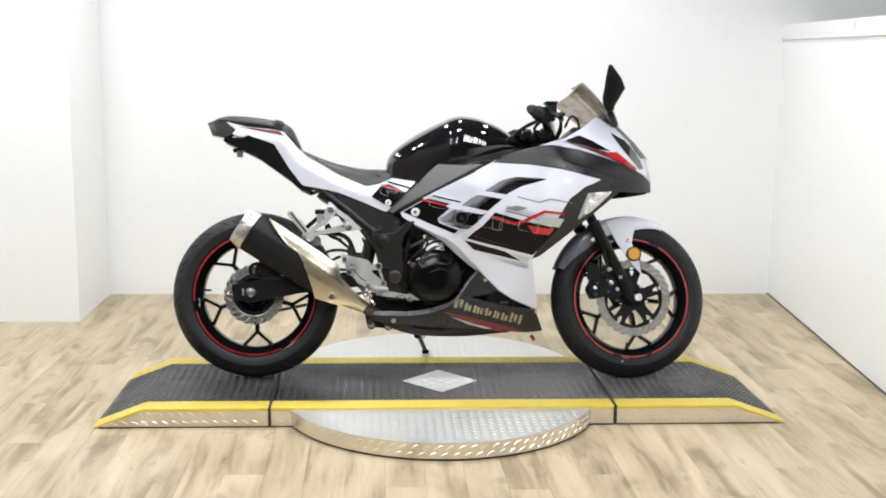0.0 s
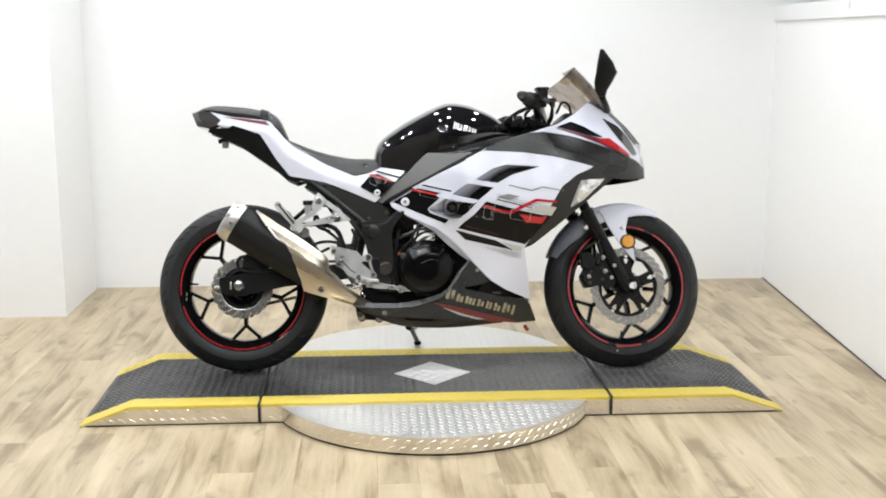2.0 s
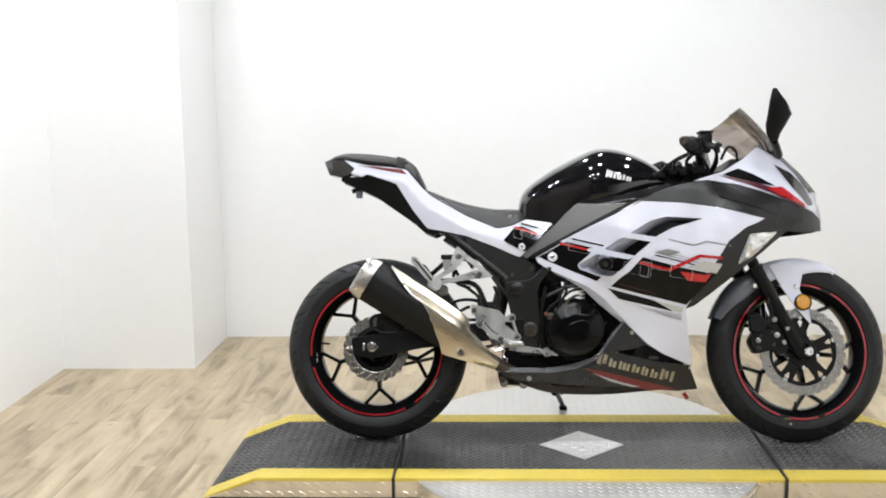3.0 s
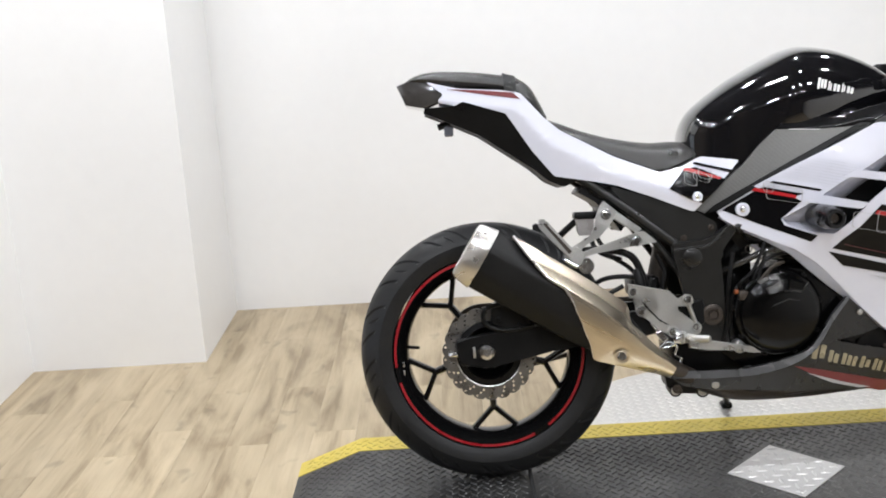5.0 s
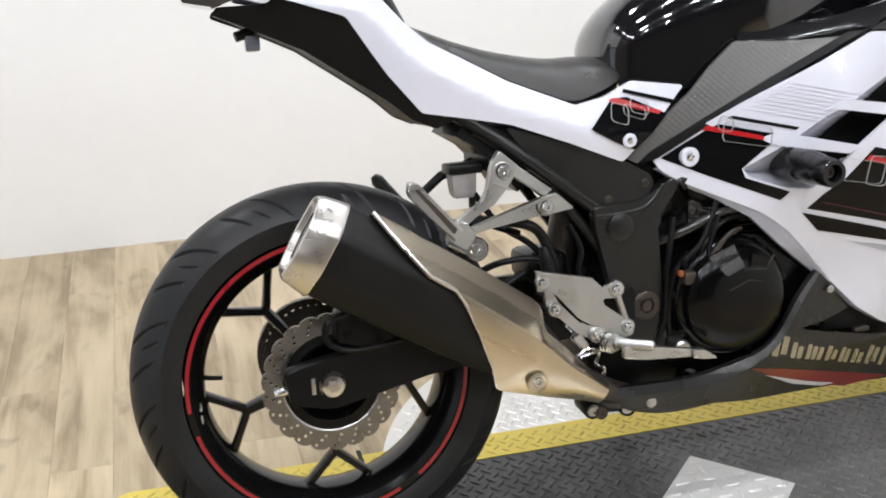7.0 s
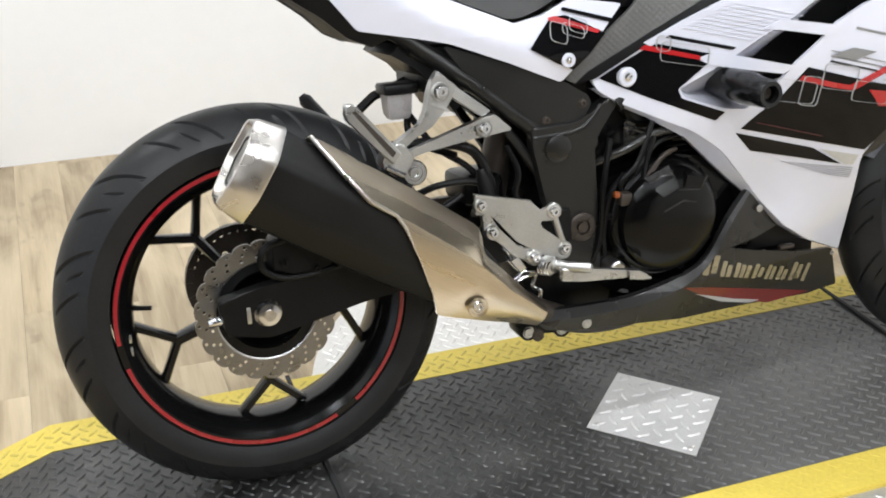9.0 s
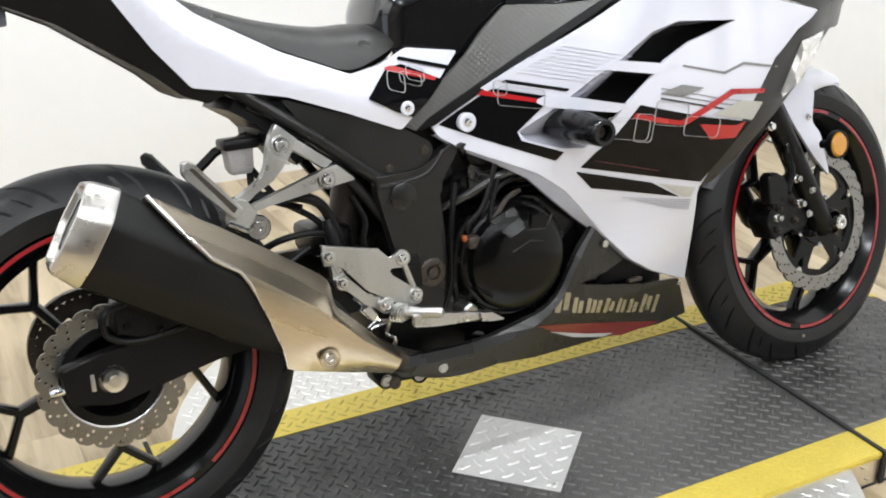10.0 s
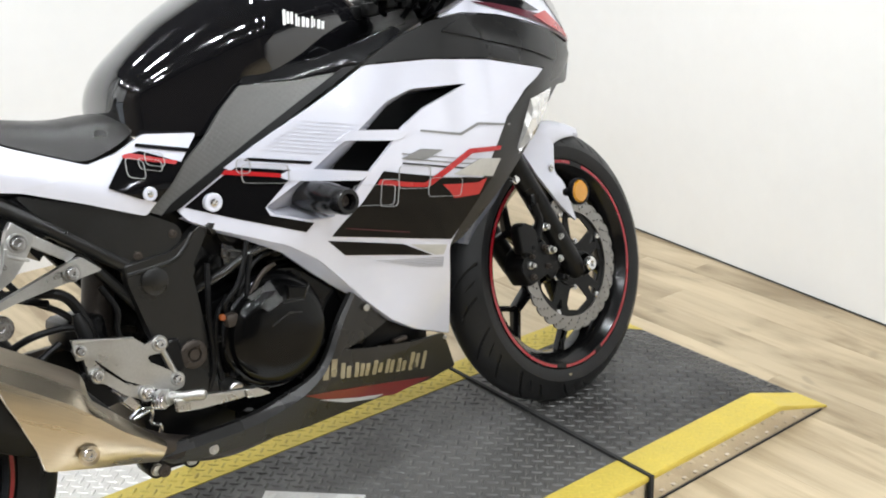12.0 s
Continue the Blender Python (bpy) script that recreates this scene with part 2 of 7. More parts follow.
def scale_material():
    """Graphite plastic with a small pressed diamond pattern."""
    m = mat("textured_graphite_panel", (0.110, 0.108, 0.104), 0.36, metal=0.5, vary=0.08, scale=20.0, spec=0.62)
    nt = m.node_tree
    co = nt.nodes.new("ShaderNodeTexCoord")
    mp = nt.nodes.new("ShaderNodeMapping")
    mp.inputs["Rotation"].default_value = (0, radians(45), 0)
    mp.inputs["Scale"].default_value = (135, 0, 135)
    nt.links.new(co.outputs["Object"], mp.inputs["Vector"])
    vo = nt.nodes.new("ShaderNodeTexVoronoi")
    vo.inputs["Scale"].default_value = 1.0
    vo.inputs["Randomness"].default_value = 0.0
    nt.links.new(mp.outputs[0], vo.inputs["Vector"])
    bp = nt.nodes.new("ShaderNodeBump")
    bp.invert = True
    bp.inputs["Strength"].default_value = 0.50
    bp.inputs["Distance"].default_value = 0.0012
    nt.links.new(vo.outputs["Distance"], bp.inputs["Height"])
    nt.links.new(bp.outputs[0], nt.nodes["Principled BSDF"].inputs["Normal"])
    return m


CARBON = scale_material()
MESH_WIRE = mat("dark_wire", (0.05, 0.05, 0.05), 0.4, metal=0.7)


def tint_screen():
    m = bpy.data.materials.new("smoked_screen")
    m.use_nodes = True
    nt = m.node_tree
    nt.nodes.remove(nt.nodes["Principled BSDF"])
    tr = nt.nodes.new("ShaderNodeBsdfTransparent")
    tr.inputs[0].default_value = (0.46, 0.405, 0.37, 1)
    gl = nt.nodes.new("ShaderNodeBsdfGlossy")
    gl.inputs["Roughness"].default_value = 0.04
    fr = nt.nodes.new("ShaderNodeFresnel")
    fr.inputs[0].default_value = 1.25
    mx = nt.nodes.new("ShaderNodeMixShader")
    nt.links.new(fr.outputs[0], mx.inputs[0])
    nt.links.new(tr.outputs[0], mx.inputs[1])
    nt.links.new(gl.outputs[0], mx.inputs[2])
    nt.links.new(mx.outputs[0], nt.nodes["Material Output"].inputs[0])
    return m


SCREEN = tint_screen()
GLOW = bpy.data.materials.new("led_diffuser")
GLOW.use_nodes = True
GLOW.node_tree.nodes["Principled BSDF"].inputs["Emission Color"].default_value = (1, 0.98, 0.95, 1)
GLOW.node_tree.nodes["Principled BSDF"].inputs["Emission Strength"].default_value = 12.0
DAYLIT = bpy.data.materials.new("daylit_beyond")
DAYLIT.use_nodes = True
DAYLIT.node_tree.nodes["Principled BSDF"].inputs["Base Color"].default_value = (0.7, 0.75, 0.8, 1)
DAYLIT.node_tree.nodes["Principled BSDF"].inputs["Emission Color"].default_value = (0.80, 0.90, 1.0, 1)
DAYLIT.node_tree.nodes["Principled BSDF"].inputs["Emission Strength"].default_value = 0.75


# ---- mesh helpers ----
def mesh_of(name, bm, material, smooth=True, angle=35):
    bmesh.ops.recalc_face_normals(bm, faces=bm.faces)
    if smooth:
        lim = radians(angle)
        for f in bm.faces:
            f.smooth = len(f.verts) < 9      # the flat caps of plates stay flat
        for e in bm.edges:
            if len(e.link_faces) == 2 and e.calc_face_angle(0) > lim:
                e.smooth = False
    me = bpy.data.meshes.new(name)
    bm.to_mesh(me)
    bm.free()
    me.materials.append(material)
    return me


def part(name, bm, material, parent, label="", smooth=True, angle=35):
    ob = new(name, mesh_of(name, bm, material, smooth, angle))
    ob.parent = parent
    if label:
        tagged(ob, label)
    return ob


def box(bm, x0, x1, y0, y1, z0, z1, bevel=0.0):
    vs = [bm.verts.new((x, y, z)) for z in (z0, z1) for y in (y0, y1) for x in (x0, x1)]
    fs = [bm.faces.new([vs[i] for i in q]) for q in
          ((0, 2, 3, 1), (4, 5, 7, 6), (0, 1, 5, 4), (2, 6, 7, 3), (0, 4, 6, 2), (1, 3, 7, 5))]
    if bevel:
        es = list({e for f in fs for e in f.edges})
        bmesh.ops.bevel(bm, geom=es, offset=bevel, segments=2, affect="EDGES", profile=0.5)
    return bm


def prism(bm, outline, depth, m=None, bevel=0.0):
    """A flat plate: the outline (u, v) in its plane, extruded by depth along +w, set by the matrix m."""
    m = m or Matrix()
    a = [bm.verts.new(m @ Vector((u, v, 0))) for u, v in outline]
    b = [bm.verts.new(m @ Vector((u, v, depth))) for u, v in outline]
    n = len(a)
    fs = [bm.faces.new(a[::-1]), bm.faces.new(b)]
    for i in range(n):
        fs.append(bm.faces.new((a[i], a[(i + 1) % n], b[(i + 1) % n], b[i])))
    if bevel:
        es = list({e for f in fs[:2] for e in f.edges})
        bmesh.ops.bevel(bm, geom=es, offset=bevel, segments=2, affect="EDGES", profile=0.5)
    return bm


def side_plate(bm, outline, y0, y1, bevel=0.0):
    """A plate standing in the x-z plane between y0 and y1."""
    m = Matrix(((1, 0, 0, 0), (0, 0, 1, y0), (0, 1, 0, 0), (0, 0, 0, 1)))
    return prism(bm, outline, y1 - y0, m, bevel)


def tube(bm, points, r, seg=10, closed=False, caps=True):
    """A round bar along a smooth line of points; r may be one radius or one for each point."""
    pts = [Vector(p) for p in points]
    rs = r if isinstance(r, (list, tuple)) else [r] * len(pts)
    rings, up = [], None
    n = len(pts)
    for i, p in enumerate(pts):
        d = (pts[(i + 1) % n if closed else min(i + 1, n - 1)] - pts[(i - 1) % n if closed else max(i - 1, 0)]).normalized()
        if up is None:
            up = d.orthogonal().normalized()
        up = (up - d * up.dot(d)).normalized()
        side = d.cross(up)
        rings.append([bm.verts.new(p + (up * math.cos(a) + side * math.sin(a)) * rs[i])
                      for a in (2 * math.pi * k / seg for k in range(seg))])
    for i in range(n if closed else n - 1):
        a, b = rings[i], rings[(i + 1) % n]
        for k in range(seg):
            bm.faces.new((a[k], a[(k + 1) % seg], b[(k + 1) % seg], b[k]))
    if caps and not closed:
        bm.faces.new(rings[0][::-1])
        bm.faces.new(rings[-1])
    return bm


def curve_points(points, n=8):
    """A Catmull-Rom line through the points."""
    p = [Vector(q) for q in points]
    p = [2 * p[0] - p[1]] + p + [2 * p[-1] - p[-2]]
    out = []
    for i in range(1, len(p) - 2):
        for k in range(n):
            t = k / n
            a, b, c, d = p[i - 1:i + 3]
            out.append(0.5 * (2 * b + (c - a) * t + (2 * a - 5 * b + 4 * c - d) * t * t + (3 * b - a - 3 * c + d) * t ** 3))
    return out + [p[-2]]


def lathe(bm, profile, m, seg=48, closed=False):
    """Turns a profile of (radius, along) round the axis z of the matrix m."""
    rings = []
    for r, h in profile:
        if r < 1e-6:
            rings.append([bm.verts.new(m @ Vector((0, 0, h)))])
        else:
            rings.append([bm.verts.new(m @ Vector((r * math.cos(2 * math.pi * k / seg), r * math.sin(2 * math.pi * k / seg), h)))
                          for k in range(seg)])
    pairs = list(zip(rings, rings[1:])) + ([(rings[-1], rings[0])] if closed else [])
    for a, b in pairs:
        for k in range(seg):
            j = (k + 1) % seg
            if len(a) == 1 and len(b) > 1:
                bm.faces.new((a[0], b[k], b[j]))
            elif len(b) == 1 and len(a) > 1:
                bm.faces.new((a[k], a[j], b[0]))
            elif len(a) > 1:
                bm.faces.new((a[k], a[j], b[j], b[k]))
    return bm


def loft(bm, rings, cap=True):
    vs = [[bm.verts.new(p) for p in ring] for ring in rings]
    n = len(vs[0])
    for a, b in zip(vs, vs[1:]):
        for k in range(n):
            bm.faces.new((a[k], a[(k + 1) % n], b[(k + 1) % n], b[k]))
    if cap:
        bm.faces.new(vs[0][::-1])
        bm.faces.new(vs[-1])
    return bm


def across(x, y, z, flip=False):
    """A frame whose axis w points sideways (towards -y, or +y if flipped)."""
    return pose(x, y, z, 90 if not flip else -90)


def bolt(bm, x, y, z, r=0.008, h=0.006, flip=False, socket=True):
    """A round-headed socket bolt that faces sideways."""
    prof = [(r * 1.35, 0), (r * 1.35, 0.0012), (r, 0.0014), (r, h * 0.8), (r * 0.86, h)]
    if socket:
        prof += [(r * 0.45, h), (r * 0.45, h * 0.45), (0, h * 0.45)]
    else:
        prof += [(0, h)]
    return lathe(bm, prof, across(x, y, z, flip), 14)


# ---- the room ----
BACK_Y, JOG_X, JOG_Y, LEFT_X, REAR_Y = 1.67, -1.645, 1.075, -2.245, -7.6
RIGHT = ((1.868, 1.67), (1.53, -1.85), (1.53, -7.6))




def wall(name, plan, z0=0.0, z1=CEILING_Z, label="smooth white painted wall", material=None):
    bm = prism(bmesh.new(), plan, z1 - z0, pose(0, 0, z0))
    return tagged(new(name, mesh_of(name, bm, material or WALL, False)), label, "wall", kind="structure")


RX = [p[0] for p in RIGHT]
wall("wall_back", [(JOG_X, BACK_Y), (4.2, BACK_Y), (4.2, BACK_Y + 0.12), (JOG_X, BACK_Y + 0.12)])
wall("wall_jog", [(LEFT_X - 0.12, JOG_Y), (JOG_X, JOG_Y), (JOG_X, BACK_Y + 0.12), (JOG_X - 0.12, BACK_Y + 0.12), (JOG_X - 0.12, JOG_Y + 0.12), (LEFT_X - 0.12, JOG_Y + 0.12)])
# the partition on the bike's front side, with its capping rail
PART_Z = 1.43
wall("wall_partition", [RIGHT[0], RIGHT[1], (RX[1] + 0.14, RIGHT[1][1]), (RX[0] + 0.14, BACK_Y)][::-1], 0, PART_Z - 0.075)
wall("wall_partition_near", [RIGHT[1], RIGHT[2], (RX[2] + 0.14, REAR_Y), (RX[1] + 0.14, RIGHT[1][1])][::-1], 0, PART_Z - 0.075)
for a, b in ((RIGHT[0], RIGHT[1]), (RIGHT[1], RIGHT[2])):
    wall("trim", [(a[0] - 0.012, a[1]), (b[0] - 0.012, b[1]), (b[0] + 0.15, b[1]), (a[0] + 0.15, a[1])][::-1], PART_Z - 0.075, PART_Z, "white capping rail along the partition", TRIM)
for a, b in zip(RIGHT, RIGHT[1:]):
    wall("trim", [(a[0] - 0.004, a[1]), (b[0] - 0.004, b[1]), (b[0] - 0.0005, b[1]), (a[0] - 0.0005, a[1])][::-1], 0.0025, 0.0055, "thin dark joint between partition and floor", GAP)
wall("wall_far_side", [(4.2, REAR_Y), (4.32, REAR_Y), (4.32, BACK_Y + 0.12), (4.2, BACK_Y + 0.12)])
# unseen rear wall, coloured dark in place of dim light
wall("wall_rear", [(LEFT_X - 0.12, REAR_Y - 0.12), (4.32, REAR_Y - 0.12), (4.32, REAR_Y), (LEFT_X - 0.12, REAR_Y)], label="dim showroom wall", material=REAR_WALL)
# the wall with the wire-mesh opening
OPEN_Y0, OPEN_Y1, OPEN_Z0, OPEN_Z1 = -1.30, 0.257, 0.088, 1.345
wall("wall_side", [(LEFT_X - 0.12, OPEN_Y1), (LEFT_X, OPEN_Y1), (LEFT_X, JOG_Y), (LEFT_X - 0.12, JOG_Y)])
# the same side wall continued out of view, darkened by its colour
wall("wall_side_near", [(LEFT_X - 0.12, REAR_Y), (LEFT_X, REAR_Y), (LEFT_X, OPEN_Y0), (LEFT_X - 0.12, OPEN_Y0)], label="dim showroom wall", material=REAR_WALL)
wall("wall_side_below", [(LEFT_X - 0.12, OPEN_Y0), (LEFT_X, OPEN_Y0), (LEFT_X, OPEN_Y1), (LEFT_X - 0.12, OPEN_Y1)], 0, OPEN_Z0)
wall("wall_side_above", [(LEFT_X - 0.12, OPEN_Y0), (LEFT_X, OPEN_Y0), (LEFT_X, OPEN_Y1), (LEFT_X - 0.12, OPEN_Y1)], OPEN_Z1)
bm = box(bmesh.new(), LEFT_X - 0.12, 4.32, REAR_Y - 0.12, BACK_Y + 0.12, CEILING_Z, CEILING_Z + 0.12)
tagged(new("ceiling", mesh_of("ceiling", bm, CEIL, False)), "dark painted ceiling with round lamps", "ceiling", kind="structure")


def mesh_window():
    """The framed wire-mesh panel in the side wall."""
    root = tagged(new("window_1"), "dark bronze framed opening with woven wire mesh in the white wall", "window", kind="structure")
    w = 0.075
    x0, x1 = LEFT_X - 0.03, LEFT_X + 0.022
    for y0, y1, z0, z1 in ((OPEN_Y0, OPEN_Y0 + w, OPEN_Z0, OPEN_Z1), (OPEN_Y1 - w, OPEN_Y1, OPEN_Z0, OPEN_Z1),
                           (OPEN_Y0 + w, OPEN_Y1 - w, OPEN_Z0, OPEN_Z0 + w), (OPEN_Y0 + w, OPEN_Y1 - w, OPEN_Z1 - w, OPEN_Z1)):
        part("window_frame", box(bmesh.new(), x0, x1, y0, y1, z0, z1, 0.006), STEEL_DARK, root)
    bm = bmesh.new()
    ya, yb, za, zb = OPEN_Y0 + w, OPEN_Y1 - w, OPEN_Z0 + w, OPEN_Z1 - w
    step = 0.034
    for sgn in (1, -1):
        c = -3.0
        while c < 4.0:
            # a straight wire z = c + sgn * 0.6 * y, cut to the opening
            pts = []
            lo, hi = ya, yb
            for zz in (za, zb):
                yy = (zz - c) / (sgn * 0.6)
                pts.append(yy)
            a, b = max(lo, min(pts)), min(hi, max(pts))
            if b - a > 0.01:
                tube(bm, [(x0 + 0.02, a, c + sgn * 0.6 * a), (x0 + 0.02, b, c + sgn * 0.6 * b)], 0.0015, 4, caps=False)
            c += step
    part("wire_mesh", bm, MESH_WIRE, root, "dark diamond wire mesh")
    return root


mesh_window()
bm = box(bmesh.new(), LEFT_X - 0.75, LEFT_X - 0.7, OPEN_Y0 - 0.8, OPEN_Y1 + 0.8, -0.1, 2.6)
tagged(new("backdrop", mesh_of("backdrop", bm, DAYLIT, False)), "pale daylit space beyond the mesh", "backdrop", kind="structure")


# ---- ceiling lamps ----
def downlight(x, y):
    root = tagged(new("ceiling_light"), "round white recessed LED downlight in the ceiling", "ceiling light", "LED downlights")
    root.matrix_world = pose(x, y, CEILING_Z)
    part("ring", lathe(bmesh.new(), [(0.062, 0.0), (0.085, 0.0), (0.082, -0.008), (0.062, -0.010)], Matrix(), 24, True), TRIM, root)
    part("diffuser", lathe(bmesh.new(), [(0, -0.002), (0.0615, -0.002), (0.0615, -0.0005), (0, -0.0005)], Matrix(), 24), GLOW, root)
    return root


def lamp(x, y, watts):
    d = bpy.data.lights.new("led_lamp", "AREA")
    d.shape, d.size, d.energy, d.color = "DISK", 0.12, watts, (0.93, 0.975, 1.0)
    ob = new("led_lamp", d)
    ob.matrix_world = pose(x, y, CEILING_Z - 0.014)


first = downlight(-1.5, 1.0)
LAMPS = [(x, y) for y in ROW_WATTS for x in (-1.75, -0.85, 0.05, 0.95)] + [(3.1, 0.5), (3.1, -2.2)]
first.matrix_world = pose(*LAMPS[0], CEILING_Z)
for q in LAMPS[1:]:
    copy_thing(first, pose(*q, CEILING_Z))
for q in LAMPS:
    lamp(*q, 5.0 if q[0] > 3 else ROW_WATTS[q[1]])


# ---- the platform ----
DECK_Z, DECK_Y0, DECK_Y1 = 0.066, -0.43, 0.20
SEAM_L, SEAM_R, END_L, END_R, BREAK_L, BREAK_R = -0.612, 0.580, -1.205, 1.185, -1.040, 1.003
STRIPE = 0.080


def treads(bm, region, top, pitch=0.0208, length=0.0262, width=0.0068, rise=0.0026, turn=math.pi / 4, centre=(0, 0)):
    """Raised lozenges in a checkerboard of two directions wherever region(x, y) holds; top(x, y) gives the sheet's height and fall."""
    c, s = math.cos(turn), math.sin(turn)
    n = int(2.2 / pitch)
    for i in range(-n, n):
        for j in range(-n, n):
            u, v = i * pitch, j * pitch
            x, y = centre[0] + u * c - v * s, centre[1] + u * s + v * c
            if not region(x, y):
                continue
            z, fall = top(x, y)
            a = turn + (math.pi / 2 if (i + j) % 2 else 0)
            ca, sa = math.cos(a), math.sin(a)
            ring = []
            for (p, q, h) in ((-1, 0, 0), (-0.55, -1, 0), (0.55, -1, 0), (1, 0, 0), (0.55, 1, 0), (-0.55, 1, 0),
                              (-0.62, 0, 1), (-0.4, -0.45, 1), (0.4, -0.45, 1), (0.62, 0, 1), (0.4, 0.45, 1), (-0.4, 0.45, 1)):
                dx = p * length / 2 * ca - q * width / 2 * sa
                dy = p * length / 2 * sa + q * width / 2 * ca
                ring.append(bm.verts.new((x + dx, y + dy, z + fall * dx + (rise if h else -0.0002))))
            for k in range(6):
                bm.faces.new((ring[k], ring[(k + 1) % 6], ring[6 + (k + 1) % 6], ring[6 + k]))
            bm.faces.new(ring[6:])
    return bm


def deck_top(x, y):
    if x < BREAK_L:
        f = (DECK_Z - 0.003) / (BREAK_L - END_L)
        return 0.003 + (x - END_L) * f, f
    if x > BREAK_R:
        f = -(DECK_Z - 0.003) / (END_R - BREAK_R)
        return 0.003 + (END_R - x) * -f, f
    return DECK_Z, 0.0


def side_treads(bm, x0, x1, y, z_of, out, pitch=0.034):
    """Slanted lozenges on an upright side sheet."""
    i = 0
    x = x0 + pitch / 2
    while x < x1 - 0.01:
        for row, z in enumerate((0.018, 0.048)):
            xx = x + (pitch / 2 if row else 0)
            if xx > x1 - 0.012 or z + 0.012 > z_of(xx):
                continue
            a = radians(-28)
            ring = []
            for (p, q, h) in ((-1, 0, 0), (0, -1, 0), (1, 0, 0), (0, 1, 0), (-0.6, 0, 1), (0, -0.5, 1), (0.6, 0, 1), (0, 0.5, 1)):
                dx = p * 0.0150 * math.cos(a) - q * 0.0046 * math.sin(a)
                dz = p * 0.0150 * math.sin(a) + q * 0.0046 * math.cos(a)
                ring.append(bm.verts.new((xx + dx, y + out * (0.0030 if h else -0.0002), z + dz)))
            for k in range(4):
                bm.faces.new((ring[k], ring[(k + 1) % 4], ring[4 + (k + 1) % 4], ring[4 + k]))
            bm.faces.new(ring[4:])
        x += pitch
    return bm


def deck_section(name, profile, x0, x1, label):
    """One section of the platform: body, bare side sheets with their lozenges, painted edges, dark walking surface."""
    root = tagged(new(name), label, "platform", "platform sections")
    body = side_plate(bmesh.new(), profile, DECK_Y0 + 0.003, DECK_Y1 - 0.003)
    part("body", body, DECK, root, smooth=False)
    for y, out in ((DECK_Y0, -1), (DECK_Y1, 1)):
        low = [(x, max(0.0015, z - 0.004)) for x, z in profile]
        sheet = part("side_sheet", side_plate(bmesh.new(), low, min(y, y - out * 0.003), max(y, y - out * 0.003)), ALU_SIDE, root, "bare aluminium tread-plate side", smooth=False)
        tb = side_treads(bmesh.new(), x0 + 0.02, x1 - 0.005, y, lambda x: deck_top(x, 0)[0], out)
        tagged(part("side_tread", tb, ALU_SIDE, sheet, smooth=False), kind="stuff")
        # painted edge: a thin folded strip over the top
        bm = bmesh.new()
        ya, yb = (y, y + STRIPE) if out < 0 else (y - STRIPE, y)
        tops = sorted({x0, x1} | {b for b in (BREAK_L, BREAK_R) if x0 < b < x1})
        for a, b in zip(tops, tops[1:]):
            za, zb = deck_top(a + 1e-6, 0)[0], deck_top(b - 1e-6, 0)[0]
            for lo, hi, y_a, y_b in ((-0.0005, 0.0016, ya, yb), (-0.009, -0.0005, y, y + out * 0.0022)):
                vs = [bm.verts.new((xx, yy, max(0.0008, zz + h))) for xx, zz in ((a, za), (b, zb)) for yy in (min(y_a, y_b), max(y_a, y_b)) for h in (lo, hi)]
                bmesh.ops.convex_hull(bm, input=vs)
        stripe = part("painted_edge", bm, YELLOW, root, "worn yellow painted edge", smooth=False)
        tb = treads(bmesh.new(), lambda x, q: x0 + 0.014 < x < x1 - 0.014 and ya + 0.012 < q < yb - 0.010, lambda x, q: (deck_top(x, q)[0] + 0.0014, deck_top(x, q)[1]), centre=(0, -0.115), rise=0.0007 if out < 0 else 0.0015)
        tagged(part("painted_tread", tb, YELLOW if out < 0 else YELLOW_WORN, stripe, smooth=False), kind="stuff")
    lo_x = x0 if deck_top(x0 + 1e-6, 0)[0] > 0.03 else x0 + 0.02
    hi_x = x1 if deck_top(x1 - 1e-6, 0)[0] > 0.03 else x1 - 0.02
    part("foot_seal", box(bmesh.new(), lo_x, hi_x, DECK_Y0 - 0.0025, DECK_Y0 - 0.0003, 0.0008, 0.0042, 0.0003), GAP, root, "black seal along the floor", smooth=False)
    hole = lambda x, y: abs(x + 0.013) + abs(y + 0.125) < 0.150
    tb = treads(bmesh.new(), lambda x, y: x0 + 0.014 < x < x1 - 0.014 and DECK_Y0 + STRIPE + 0.008 < y < DECK_Y1 - STRIPE - 0.008 and not hole(x, y), deck_top, centre=(0, -0.115))
    tagged(part("tread", tb, TREAD, root, smooth=False), kind="stuff")
    return root


deck_section("platform_ramp", [(END_L, 0.001), (SEAM_L - 0.004, 0.001), (SEAM_L - 0.004, DECK_Z), (BREAK_L, DECK_Z), (END_L, 0.003)][::-1], END_L, SEAM_L - 0.004,
             "black tread-plate ramp with yellow edges on the wood floor")
centre_deck = deck_section("platform_deck", [(SEAM_L + 0.004, 0.001), (SEAM_R - 0.004, 0.001), (SEAM_R - 0.004, DECK_Z), (SEAM_L + 0.004, DECK_Z)][::-1], SEAM_L + 0.004, SEAM_R - 0.004,
             "black tread-plate centre deck with yellow edges")
for x in (SEAM_L, SEAM_R):
    bm = bmesh.new()
    box(bm, x - 0.0042, x + 0.0042, DECK_Y0 - 0.004, DECK_Y1 + 0.012, DECK_Z + 0.0018, DECK_Z + 0.0060, 0.0012)
    box(bm, x - 0.0048, x + 0.0048, DECK_Y0 - 0.009, DECK_Y0 - 0.0035, 0.004, DECK_Z + 0.0060, 0.0012)
    part("joint_strip", bm, GAP, centre_deck, "black strip over the joint between sections", smooth=False)
